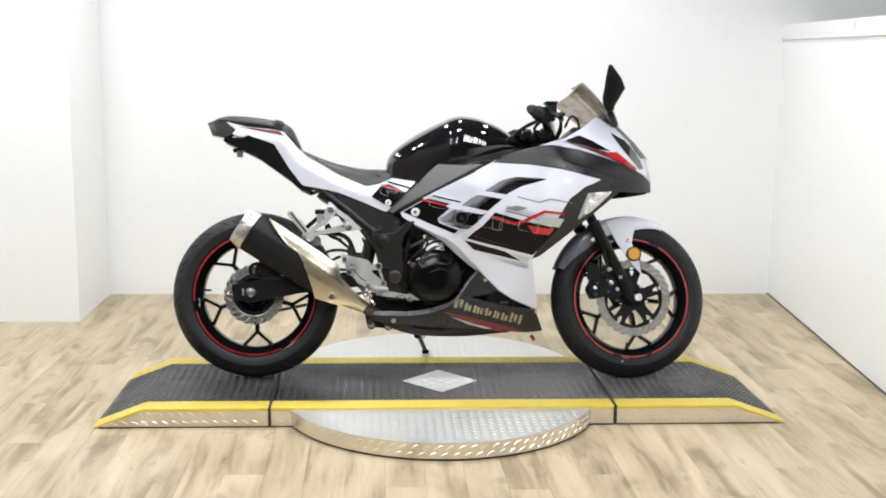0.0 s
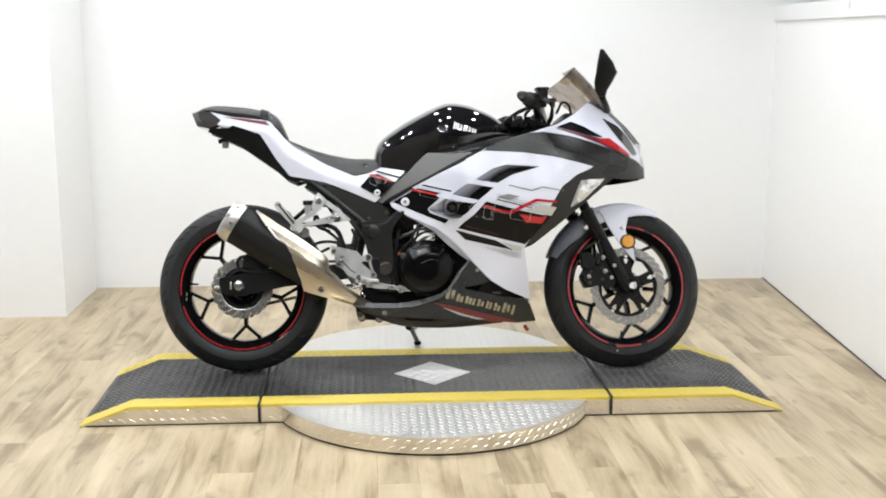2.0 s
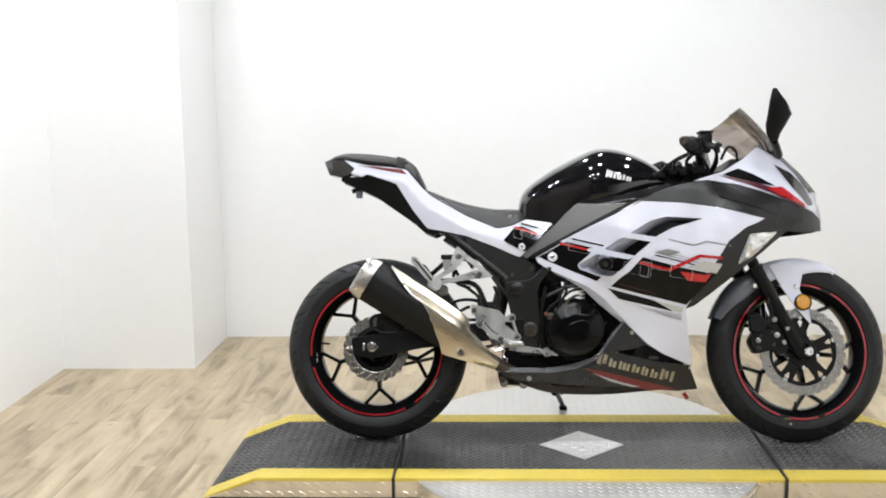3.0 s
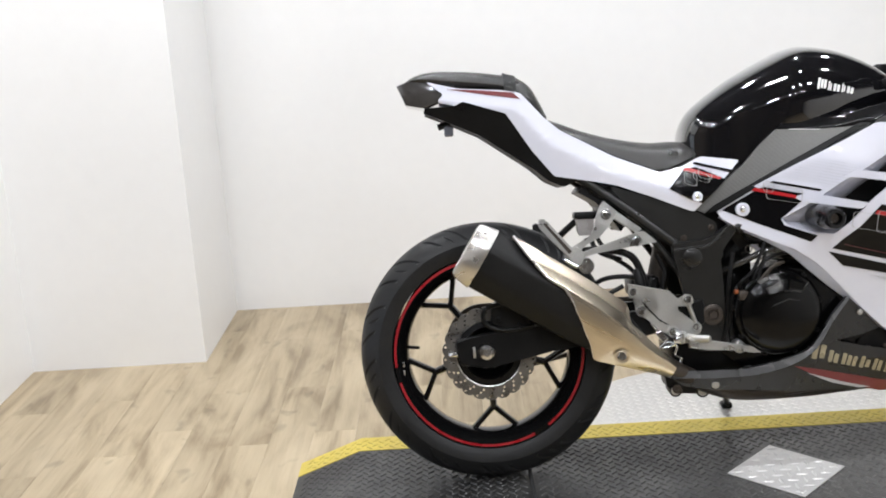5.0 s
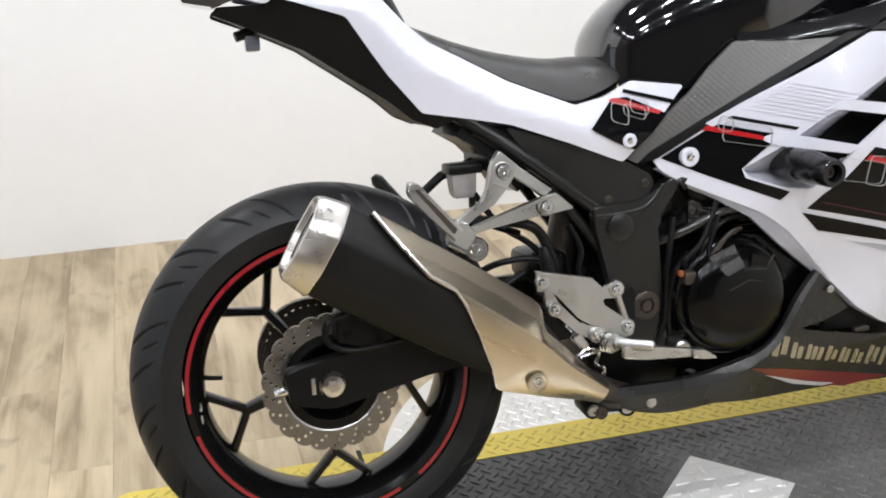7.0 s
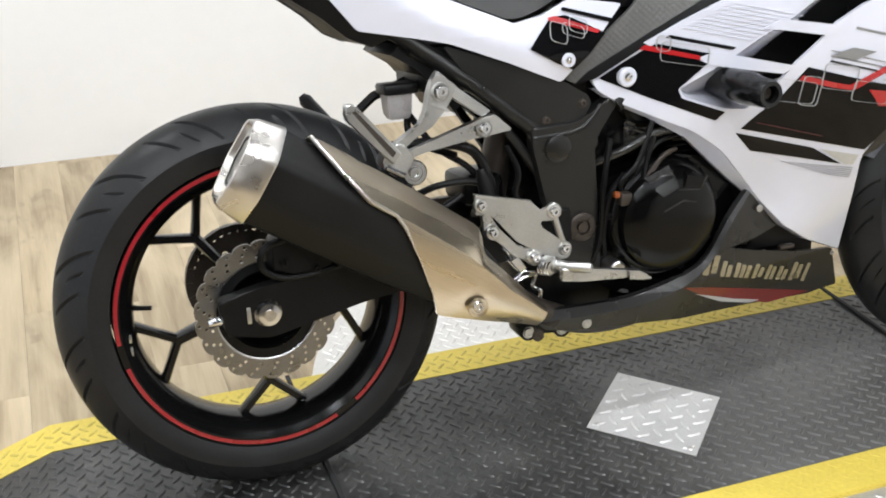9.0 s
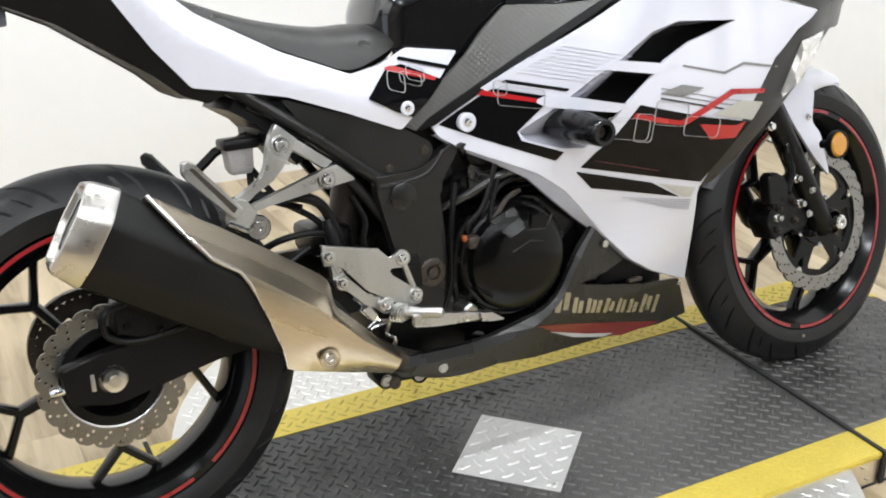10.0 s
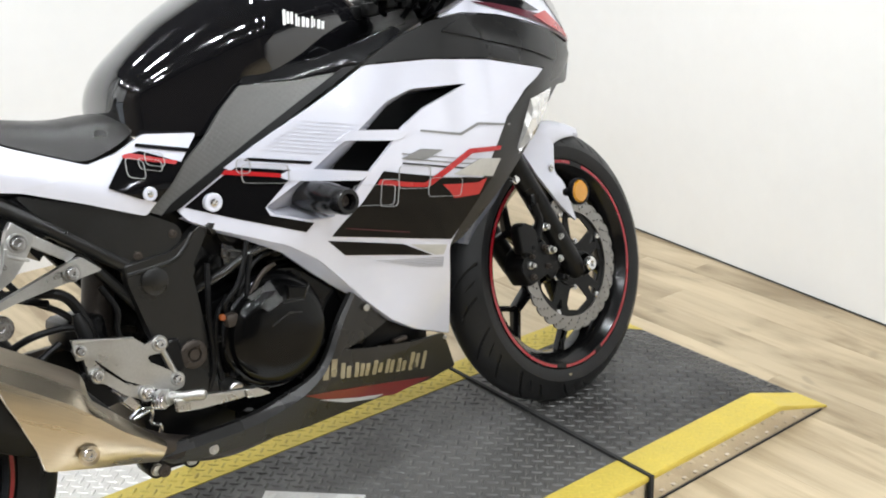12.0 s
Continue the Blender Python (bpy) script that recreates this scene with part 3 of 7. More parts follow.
deck_section("platform_ramp", [(SEAM_R + 0.004, 0.001), (END_R, 0.001), (END_R, 0.003), (BREAK_R, DECK_Z), (SEAM_R + 0.004, DECK_Z)][::-1], SEAM_R + 0.004, END_R,
             "black tread-plate ramp with yellow edges on the wood floor")


def diamond_plate():
    cx, cy, h = -0.013, -0.125, 0.138
    root = tagged(new("cover_plate"), "bright aluminium tread-plate square screwed to the deck", "cover plate")
    bm = prism(bmesh.new(), [(cx - h, cy), (cx, cy - h), (cx + h, cy), (cx, cy + h)], 0.003, pose(0, 0, DECK_Z + 0.0005), 0.0008)
    sheet = part("plate", bm, ALU_BRIGHT, root, smooth=False)
    tb = treads(bmesh.new(), lambda x, y: abs(x - cx) + abs(y - cy) < h - 0.02, lambda x, y: (DECK_Z + 0.0035, 0), pitch=0.0285, length=0.030, width=0.0078, rise=0.0024, turn=0.0, centre=(cx, cy))
    tagged(part("tread", tb, ALU_BRIGHT, sheet, smooth=False), kind="stuff")
    for dx, dy in ((-0.118, 0), (0.118, 0), (0, 0.118), (0, -0.118)):
        part("screw", lathe(bmesh.new(), [(0.006, 0), (0.006, 0.001), (0.004, 0.0028), (0, 0.003)], pose(cx + dx, cy + dy, DECK_Z + 0.0035), 12), ALU, root)


diamond_plate()


def turntable():
    """The round base that bulges out from under the deck on both sides."""
    root = tagged(new("turntable_base"), "round aluminium tread-plate base under the deck, on the floor", "turntable")
    R, cx, yf, yb = 0.566, -0.022, -0.200, 0.045
    top = DECK_Z - 0.006
    for sgn, yc, edge in ((-1, yf, DECK_Y0 - 0.001), (1, yb, DECK_Y1 + 0.001)):
        a0 = math.asin(min(1, abs(edge - yc) / R))
        arc = [(cx + R * math.cos(a), yc + sgn * R * math.sin(a)) for a in (a0 + (math.pi - 2 * a0) * k / 48 for k in range(49))]
        rim = part("base_rim", prism(bmesh.new(), arc, top - 0.0095, pose(0, 0, 0.008)), ALU_SIDE, root, "bare aluminium rim, tinted warm for the floor's reflection", angle=30)
        sheet = part("base_plate", prism(bmesh.new(), arc, 0.0015, pose(0, 0, top - 0.0015)), ALU, root, angle=30)
        inside = lambda x, y, yc=yc, sgn=sgn, edge=edge: math.hypot(x - cx, y - yc) < R - 0.016 and (y - edge) * sgn > 0.012
        tb = treads(bmesh.new(), inside, lambda x, y: (top, 0), centre=(0, -0.115), rise=0.0011)
        tagged(part("tread", tb, ALU, sheet, smooth=False), kind="stuff")
        rb = bmesh.new()
        foot = [(cx + (R - 0.004) * math.cos(a), yc + sgn * (R - 0.004) * math.sin(a)) for a in (a0 + (math.pi - 2 * a0) * k / 48 for k in range(49))]
        part("foot_seal", prism(rb, foot, 0.008, pose(0, 0, 0.0005)), GAP, root, "black rubber seal along the floor")
        # slanted lozenges round the rim
        tb = bmesh.new()
        a = a0 + 0.05
        while a < math.pi - a0 - 0.05:
            for row, z in ((0, 0.022), (1, 0.046)):
                aa = a + (0.033 if row else 0)
                n = Vector((math.cos(aa), sgn * math.sin(aa), 0))
                t = Vector((-math.sin(aa), sgn * math.cos(aa), 0)) * sgn
                o = Vector((cx, yc, z)) + n * R
                ring = []
                for (p, q, h) in ((-1, 0, 0), (0, -1, 0), (1, 0, 0), (0, 1, 0), (-0.6, 0, 1), (0, -0.5, 1), (0.6, 0, 1), (0, 0.5, 1)):
                    du, dz = p * 0.014 - q * 0.0018, p * 0.0075 + q * 0.0042
                    ring.append(tb.verts.new(o + t * du + Vector((0, 0, dz)) + n * (0.0028 if h else -0.0003)))
                for i in range(4):
                    tb.faces.new((ring[i], ring[(i + 1) % 4], ring[4 + (i + 1) % 4], ring[4 + i]))
                tb.faces.new(ring[4:])
            a += 0.066
        tagged(part("rim_tread", tb, ALU_SIDE, rim, smooth=False), kind="stuff")


turntable()


# ---- the motorcycle ----
bike = tagged(new("motorcycle"), "white and black sport motorcycle with red wheel stripes, on its stand", "motorcycle")
LEAN_ANGLE = 12
bike.matrix_world = pose(0, -0.065, 0.0883, -LEAN_ANGLE)
GROUND = -0.016
REAR_C, FRONT_C = Vector((-0.696, 0, 0.2875)), Vector((0.7045, 0, 0.2715))
STEER = Matrix.Translation((0.795, -0.006, GROUND)) @ Matrix.Rotation(radians(6.5), 4, Vector((-0.454, 0, 0.891))) @ Matrix.Translation((-0.795, 0, -GROUND))

# half-width of the bodywork over its side view: x, z, half-width
BODY = np.array([(-.165, .597, .108), (-.135, .626, .112), (0, .534, .15), (0, .66, .15), (.045, .50, .16), (.15, .365, .13), (.195, .316, .135),
                 (.34, .245, .105), (.31, .43, .178), (.165, .775, .182), (.13, .677, .195), (.19, .65, .2), (.364, .717, .212), (.40, .60, .22),
                 (.55, .714, .205), (.45, .66, .222), (.375, .835, .195), (.70, .75, .125), (.786, .673, .03), (.48, .583, .20), (.6, .66, .165),
                 (.28, .55, .205), (.65, .86, .11), (.55, .95, .12), (.44, .87, .165), (.74, .81, .06)])


def spline_surface(c):
    """A thin-plate surface through the control points c."""
    n = len(c)
    phi = lambda r: np.where(r > 1e-9, r * r * np.log(r + 1e-12), 0)
    k = phi(np.hypot(c[:, None, 0] - c[None, :, 0], c[:, None, 1] - c[None, :, 1])) + 2e-4 * np.eye(n)
    p = np.c_[np.ones(n), c[:, :2]]
    s = np.linalg.solve(np.block([[k, p], [p.T, np.zeros((3, 3))]]), np.r_[c[:, 2], 0, 0, 0])
    return lambda x, z: float(phi(np.hypot(c[:, 0] - x, c[:, 1] - z)) @ s[:n] + s[n] + s[n + 1] * x + s[n + 2] * z)


body_width = spline_surface(BODY)


def fairing_w(x, z):
    return max(0.012, body_width(x, z))


def tail_w(x, z):
    """Half-width of the tail: narrow at the end, full beside the seat, with a crease along its flank."""
    t = min(1, max(0, (x + 0.86) / 0.5))
    base = 0.055 + 0.060 * t * t * (3 - 2 * t)
    crease = float(np.interp(x, (-0.80, -0.60, -0.53, -0.40, -0.25, -0.10), (0.890, 0.848, 0.765, 0.690, 0.640, 0.640)))
    return base - 0.27 * max(0, z - crease) - 0.22 * max(0, crease - z)


def belly_w(x, z):
    t = min(1, max(0, (x + 0.30) / 0.64))
    w = 0.150 - 0.055 * max(0, t - 0.45) / 0.55
    return w - 0.20 * max(0, 0.24 - z) + 0.03 * max(0, min(1, (z - 0.22) / 0.12)) * (1 - t) * 0


def rounded(outline, r=0.008, n=3):
    """The outline with its corners rounded."""
    out = []
    c = len(outline)
    for i, p in enumerate(outline):
        p = Vector(p)
        a, b = Vector(outline[i - 1]) - p, Vector(outline[(i + 1) % c]) - p
        d = min(r, a.length * 0.4, b.length * 0.4)
        a, b = p + a.normalized() * d, p + b.normalized() * d
        for k in range(n + 1):
            t = k / n
            q = a * (1 - t) ** 2 + p * 2 * t * (1 - t) + b * t * t
            out.append((q.x, q.y))
    return out


def draped(outline, width, thick=0.004, lift=0.0, holes=(), step=0.03, side=-1, r=0.008):
    """A curved panel: an outline in side view laid over the surface width(x, z), with real thickness."""
    from mathutils.geometry import tessellate_polygon
    loops = [rounded(outline, r)] + [rounded(h, r * 0.7) for h in holes]
    flat = [q for l in loops for q in l]
    bm = bmesh.new()
    vs = [bm.verts.new((x, 0, z)) for x, z in flat]
    for t in tessellate_polygon([[Vector((x, z, 0)) for x, z in l] for l in loops]):
        try:
            bm.faces.new([vs[i] for i in t])
        except ValueError:
            pass
    xs, zs = [q[0] for q in flat], [q[1] for q in flat]
    for axis, lo, hi in ((0, min(xs), max(xs)), (2, min(zs), max(zs))):
        k = math.floor(lo / step) + 1
        while k * step < hi:
            no = [0, 0, 0]
            no[axis] = 1
            co = [0, 0, 0]
            co[axis] = k * step
            bmesh.ops.bisect_plane(bm, geom=bm.verts[:] + bm.edges[:] + bm.faces[:], plane_co=co, plane_no=no, dist=1e-5)
            k += 1
    bmesh.ops.remove_doubles(bm, verts=bm.verts, dist=2e-5)
    rim = [e for e in bm.edges if len(e.link_faces) == 1]
    faces = list(bm.faces)
    inner = {}
    for v in list(bm.verts):
        x, z = v.co.x, v.co.z
        wv = width(x, z) + lift
        inner[v] = bm.verts.new((x, side * max(0.0, wv - thick), z))
        v.co.y = side * wv
    for f in faces:
        bm.faces.new([inner[v] for v in reversed(f.verts)])
    for e in rim:
        a, b = e.verts
        bm.faces.new((a, b, inner[b], inner[a]))
    return bm


def both_sides(name, outline, width, material, label="", **kw):
    """The same panel on the right and on the left; returns the right one."""
    out = []
    for s in (-1, 1):
        out.append(part(name, draped(outline, width, side=s, **kw), material, bike, label, angle=50))
    return out[0]


def sticker(name, outline, width, material, parent, label="", lift=0.0012, r=0.002, step=0.03):
    return part(name, draped(outline, width, 0.0011, lift, step=step, r=r), material, parent, label, angle=50)


# -- wheels --
def tyre(radius, half, rim_r, seed_turn=0.0, pitch=11.0):
    prof = []
    n = 30
    for k in range(n + 1):
        a = -1 + 2 * k / n
        prof.append((radius - 0.046 * abs(a) ** 2.3, a * half))
    wall_r = radius - 0.046
    side = [(wall_r - (wall_r - rim_r) * t, half * (1 - 0.12 * t * t)) for t in (0.2, 0.45, 0.7, 0.9)] + [(rim_r + 0.002, half * 0.80)]
    prof = [(r, -h) for r, h in side[::-1]] + prof + side
    seg = 660
    slant = 0.55 * 2 * math.pi / pitch       # the mesh runs along the grooves
    rows = []
    bm = bmesh.new()
    for r, h in prof:
        ring = []
        a = abs(h / half)
        for k in range(seg):
            f = (k * pitch / seg + (0.5 if h > 0 else 0)) % 1.0
            rr = r
            for lo, hi, a0, a1 in ((0.0, 0.050, 0.18, 0.93), (0.47, 0.505, 0.36, 0.86), (0.24, 0.27, 0.62, 0.88)):
                if lo < f < hi and a0 < a < a1 and r > radius - 0.042:
                    rr -= 0.0050 * min(1, (a - a0) / 0.08, (a1 - a) / 0.08)
            ang = 2 * math.pi * k / seg - slant * a
            ring.append(bm.verts.new((rr * math.cos(ang), h, rr * math.sin(ang))))
        rows.append(ring)
    for a, b in zip(rows, rows[1:]):
        for k in range(seg):
            bm.faces.new((a[k], a[(k + 1) % seg], b[(k + 1) % seg], b[k]))
    return bm


ABOUT_Y = pose(0, 0, 0, 90)  # turns a lathe's axis sideways


def rim_mesh(half):
    """The well and flanges of a cast rim."""
    bm = bmesh.new()
    R = 0.2250
    prof = [(R, half), (R, half - 0.006), (R - 0.010, half - 0.012), (R - 0.022, half - 0.022), (R - 0.026, 0.02), (R - 0.026, -0.02),
            (R - 0.022, -half + 0.022), (R - 0.010, -half + 0.012), (R, -half + 0.006), (R, -half), (R - 0.010, -half), (R - 0.017, -half + 0.008),
            (R - 0.029, -half + 0.020), (R - 0.034, -0.016), (R - 0.034, 0.016), (R - 0.029, half - 0.020), (R - 0.017, half - 0.008), (R - 0.010, half)]
    lathe(bm, prof, ABOUT_Y, 96, True)
    return bm


def hub_mesh(hub_half=0.045, hub_r=0.038):
    return lathe(bmesh.new(), [(0.010, hub_half), (hub_r * 0.8, hub_half), (hub_r, hub_half - 0.01), (hub_r * 1.1, 0), (hub_r, -hub_half + 0.01), (hub_r * 0.8, -hub_half), (0.010, -hub_half)], ABOUT_Y, 32, True)


def spoke_mesh(angle):
    """One forked spoke: a stem from the hub and two arms to the rim."""
    bm = bmesh.new()

    def bar(a0, r0, a1, r1, w0, w1, d0, d1):
        p, q = Vector((math.cos(a0) * r0, 0, math.sin(a0) * r0)), Vector((math.cos(a1) * r1, 0, math.sin(a1) * r1))
        d = (q - p).normalized()
        n = Vector((-d.z, 0, d.x))
        rings = []
        for o, w, t in ((p, w0, d0), (p.lerp(q, 0.5), (w0 + w1) * 0.46, (d0 + d1) / 2), (q, w1, d1)):
            rings.append([o + n * w * u + Vector((0, t * v, 0)) for u, v in ((-1, -0.6), (-0.6, -1), (0.6, -1), (1, -0.6), (1, 0.6), (0.6, 1), (-0.6, 1), (-1, 0.6))])
        loft(bm, rings)
    a = radians(angle)
    bar(a, 0.030, a, 0.142, 0.0105, 0.0080, 0.024, 0.014)
    for s in (-1, 1):
        bar(a, 0.138, a + s * radians(16.5), 0.200, 0.0066, 0.0066, 0.013, 0.012)
    return bm


def spokes(wheel, m, phase):
    part("hub", transform(hub_mesh(), m), WHEEL_BLACK, wheel)
    for k in range(5):
        part("spoke", transform(spoke_mesh(phase + 72 * k), m), WHEEL_BLACK, wheel)


def arc_band(bm, r0, r1, y, a0, a1, n, t=0.0006):
    """A thin arc of tape on a wheel's face."""
    lo, hi = [], []
    for k in range(n + 1):
        a = a0 + (a1 - a0) * k / n
        for r, out in ((r0, lo), (r1, hi)):
            out.append([bm.verts.new((r * math.cos(a), yy, r * math.sin(a))) for yy in (y, y - t)])
    for k in range(n):
        for i in (0, 1):
            bm.faces.new((lo[k][i], lo[k + 1][i], hi[k + 1][i], hi[k][i]))
        bm.faces.new((lo[k][0], lo[k + 1][0], lo[k + 1][1], lo[k][1]))
        bm.faces.new((hi[k][0], hi[k + 1][0], hi[k + 1][1], hi[k][1]))
    return bm


def pierced(outer, holes, thick, m):
    """A flat plate with real holes."""
    from mathutils.geometry import tessellate_polygon
    loops = [outer] + list(holes)
    flat = [q for l in loops for q in l]
    bm = bmesh.new()
    a = [bm.verts.new(m @ Vector((x, y, 0))) for x, y in flat]
    b = [bm.verts.new(m @ Vector((x, y, thick))) for x, y in flat]
    for t in tessellate_polygon([[Vector((x, y, 0)) for x, y in l] for l in loops]):
        bm.faces.new([a[i] for i in reversed(t)])
        bm.faces.new([b[i] for i in t])
    k = 0
    for l in loops:
        n = len(l)
        for i in range(n):
            p, q = k + i, k + (i + 1) % n
            bm.faces.new((a[p], a[q], b[q], b[p]))
        k += n
    return bm


def circle(cx, cy, r, n):
    return [(cx + r * math.cos(2 * math.pi * k / n), cy + r * math.sin(2 * math.pi * k / n)) for k in range(n)]


def petal_disc(R, r_in, petals, y):
    outer = []
    n = petals * 8
    for k in range(n):
        a = 2 * math.pi * k / n
        s = abs(math.sin(a * petals / 2))
        outer.append(((R - 0.006 + 0.006 * s ** 0.5) * math.cos(a), (R - 0.006 + 0.006 * s ** 0.5) * math.sin(a)))
    holes = [circle(0, 0, r_in, 48)]
    for k in range(petals):
        a = 2 * math.pi * (k + 0.5) / petals
        mid = (R + r_in) / 2
        for dr, da in ((0.009, -0.05), (0.0, 0.02), (-0.008, 0.08)):
            holes.append(circle((mid + dr) * math.cos(a + da), (mid + dr) * math.sin(a + da), 0.0027, 8))
    return pierced(outer, holes, 0.0045, pose(0, y, 0, 90))


def transform(bm, m):
    bmesh.ops.transform(bm, matrix=m, verts=bm.verts)
    return bm


TR = Matrix.Translation(REAR_C)
TF = STEER @ Matrix.Translation(FRONT_C)

rear = part("rear_wheel", transform(rim_mesh(0.0605), TR), WHEEL_BLACK, bike, "gloss black cast rim with five forked spokes")
spokes(rear, TR, 128)
part("tyre", transform(tyre(0.3055, 0.067, 0.225, pitch=13), TR), RUBBER, rear, "black sport tyre with slanted grooves", angle=16)
bm = bmesh.new()
for a0, a1 in ((96, 186), (196, 296), (306, 366), (24, 84)):
    arc_band(bm, 0.2175, 0.2235, -0.0607, radians(a0), radians(a1), 40)
part("rim_stripe", transform(bm, TR), RIM_RED, rear, "red stripe tape on the rim edge")
bm = bmesh.new()
for a0, a1 in ((96, 186), (196, 296)):
    arc_band(bm, 0.2130, 0.2142, -0.0560, radians(a0), radians(a1), 40)
part("pinstripe", transform(bm, TR), LINE_FILM, rear, "thin pale line inside the stripe")
part("brake_disc", transform(petal_disc(0.110, 0.079, 22, -0.074), TR), DISC_STEEL, rear, "drilled wave-edged steel brake disc")
part("disc_ring", transform(lathe(bmesh.new(), [(0.0765, 0.0715), (0.0765, 0.0772), (0.0785, 0.0782), (0.0825, 0.0782), (0.0840, 0.0760), (0.0840, 0.0715)], ABOUT_Y, 64, True), TR), SILVER, rear, "pale machined inner ring of the disc")
part("disc_carrier", transform(lathe(bmesh.new(), [(0.081, -0.070), (0.081, -0.074), (0.062, -0.076), (0.055, -0.04), (0.045, -0.03), (0.045, 0.0), (0.055, 0.0)], ABOUT_Y @ pose(0, 0, 0, 180), 48), TR), SATIN_BLACK, rear)
part("valve_stem", transform(tube(bmesh.new(), [(-0.198, -0.01, 0.005), (-0.185, -0.016, 0.004), (-0.165, -0.022, 0.004)], [0.005, 0.004, 0.0035]), TR @ pose(0, 0, 0, 0, 4)), SATIN_BLACK, rear)
bm = bmesh.new()
for k in range(3):
    box(bm, -0.2045, -0.2005, -0.052, -0.020, -0.025 - 0.020 * k, -0.012 - 0.020 * k, 0.001)
part("balance_weight", transform(bm, TR), SILVER, rear, "small grey stick-on balance weights")

front = part("front_wheel", transform(rim_mesh(0.0495), TF), WHEEL_BLACK, bike, "gloss black cast rim with five forked spokes")
spokes(front, TF, 138)
part("tyre", transform(tyre(0.2988, 0.055, 0.225, pitch=12), TF), RUBBER, front, "black sport tyre with slanted grooves", angle=16)
bm = bmesh.new()
for a0, a1 in ((-70, 60), (70, 100), (110, 250), (258, 284)):
    arc_band(bm, 0.2175, 0.2240, -0.0497, radians(a0), radians(a1), 44)
part("paint_dot", transform(lathe(bmesh.new(), [(0.0045, 0), (0.0045, 0.0012), (0, 0.0014)], across(0.241 * math.cos(radians(-100)), -0.0528, 0.241 * math.sin(radians(-100))), 16), TF), BEIGE_FILM, front, "pale balance dot on the tyre wall")
part("rim_stripe", transform(bm, TF), RIM_RED, front, "red stripe tape on the rim edge")
part("brake_disc", transform(petal_disc(0.1440, 0.113, 28, -0.068), TF), DISC_STEEL, front, "drilled wave-edged steel brake disc")
windows = []
for k in range(5):
    a = radians(72 * k + 20)
    for turn, pts in ((0.0, ((0.078, 0.0), (0.100, -0.10), (0.1035, 0.0), (0.100, 0.10))), (0.63, ((0.054, -0.26), (0.099, -0.40), (0.1045, 0.0), (0.099, 0.40), (0.054, 0.26)))):
        windows.append(rounded([(r * math.cos(a + turn + q), r * math.sin(a + turn + q)) for r, q in pts], 0.006))
rim_line = [((0.1165 + 0.0035 * max(0.0, math.cos(5 * q - radians(100))) ** 3) * math.cos(q), (0.1165 + 0.0035 * max(0.0, math.cos(5 * q - radians(100))) ** 3) * math.sin(q)) for q in (2 * math.pi * k / 90 for k in range(90))]
bm = pierced(rim_line, [circle(0, 0, 0.030, 32)] + windows, 0.004, pose(0, -0.0635, 0, 90))
lathe(bm, [(0.02, 0.062), (0.046, 0.062), (0.049, 0.066), (0.046, 0.071), (0.02, 0.071)], ABOUT_Y, 32, True)
carrier = part("disc_carrier", transform(bm, TF), SATIN_BLACK, front, "black five-armed disc carrier")
for k in range(5):
    a = radians(72 * k + 20)
    part("disc_bolt", transform(bolt(bmesh.new(), 0.112 * math.cos(a), -0.068, 0.112 * math.sin(a), 0.006, 0.004), TF), CHROME, front)
    part("disc_bolt", transform(bolt(bmesh.new(), 0.052 * math.cos(a + 0.63), -0.068, 0.052 * math.sin(a + 0.63), 0.0045, 0.004), TF), CHROME, front)
part("valve_stem", transform(tube(bmesh.new(), [(-0.01, -0.01, -0.198), (-0.012, -0.016, -0.185), (-0.014, -0.022, -0.166)], [0.005, 0.004, 0.0035]), TF), SATIN_BLACK, front)
bm = lathe(bmesh.new(), [(0.009, 0.0), (0.015, 0.0), (0.015, 0.010), (0.012, 0.013), (0.007, 0.013), (0.007, 0.008), (0, 0.008)], across(0, -0.118, 0), 24)
part("axle_bolt", transform(bm, TF), CHROME, front)

# -- front fork, fender, brake --
RAKE = Vector((-0.454, 0, 0.891))


def fork_leg(y):
    bm = bmesh.new()
    foot = FRONT_C + Vector((-0.022, y, 0.012))
    tube(bm, [foot - RAKE * 0.035, foot - RAKE * 0.02, foot + RAKE * 0.02, foot + RAKE * 0.17, foot + RAKE * 0.28, foot + RAKE * 0.30], [0.017, 0.022, 0.0235, 0.0225, 0.0225, 0.0265], 20)
    lathe(bm, [(0.024, -0.024), (0.026, -0.02), (0.026, 0.016), (0.022, 0.02)], Matrix.Translation(FRONT_C + Vector((0, y, 0))) @ ABOUT_Y, 20)
    ob = part("fork_leg", transform(bm, STEER), SATIN_BLACK, bike, "black fork leg")
    inner = tube(bmesh.new(), [foot + RAKE * 0.29, foot + RAKE * 0.66], 0.0188, 20)
    part("fork_tube", transform(inner, STEER), SATIN_BLACK, ob)
    return ob


leg = fork_leg(-0.092)
fork_leg(0.092)
bm = box(bmesh.new(), -0.02, 0.02, -0.115, 0.115, -0.018, 0.018, 0.008)
part("lower_yoke", transform(bm, STEER @ Matrix.Translation(FRONT_C + RAKE * 0.42 + Vector((-0.02, 0, 0))) @ pose(0, 0, 0, 0, -27)), FRAME_BLACK, bike)


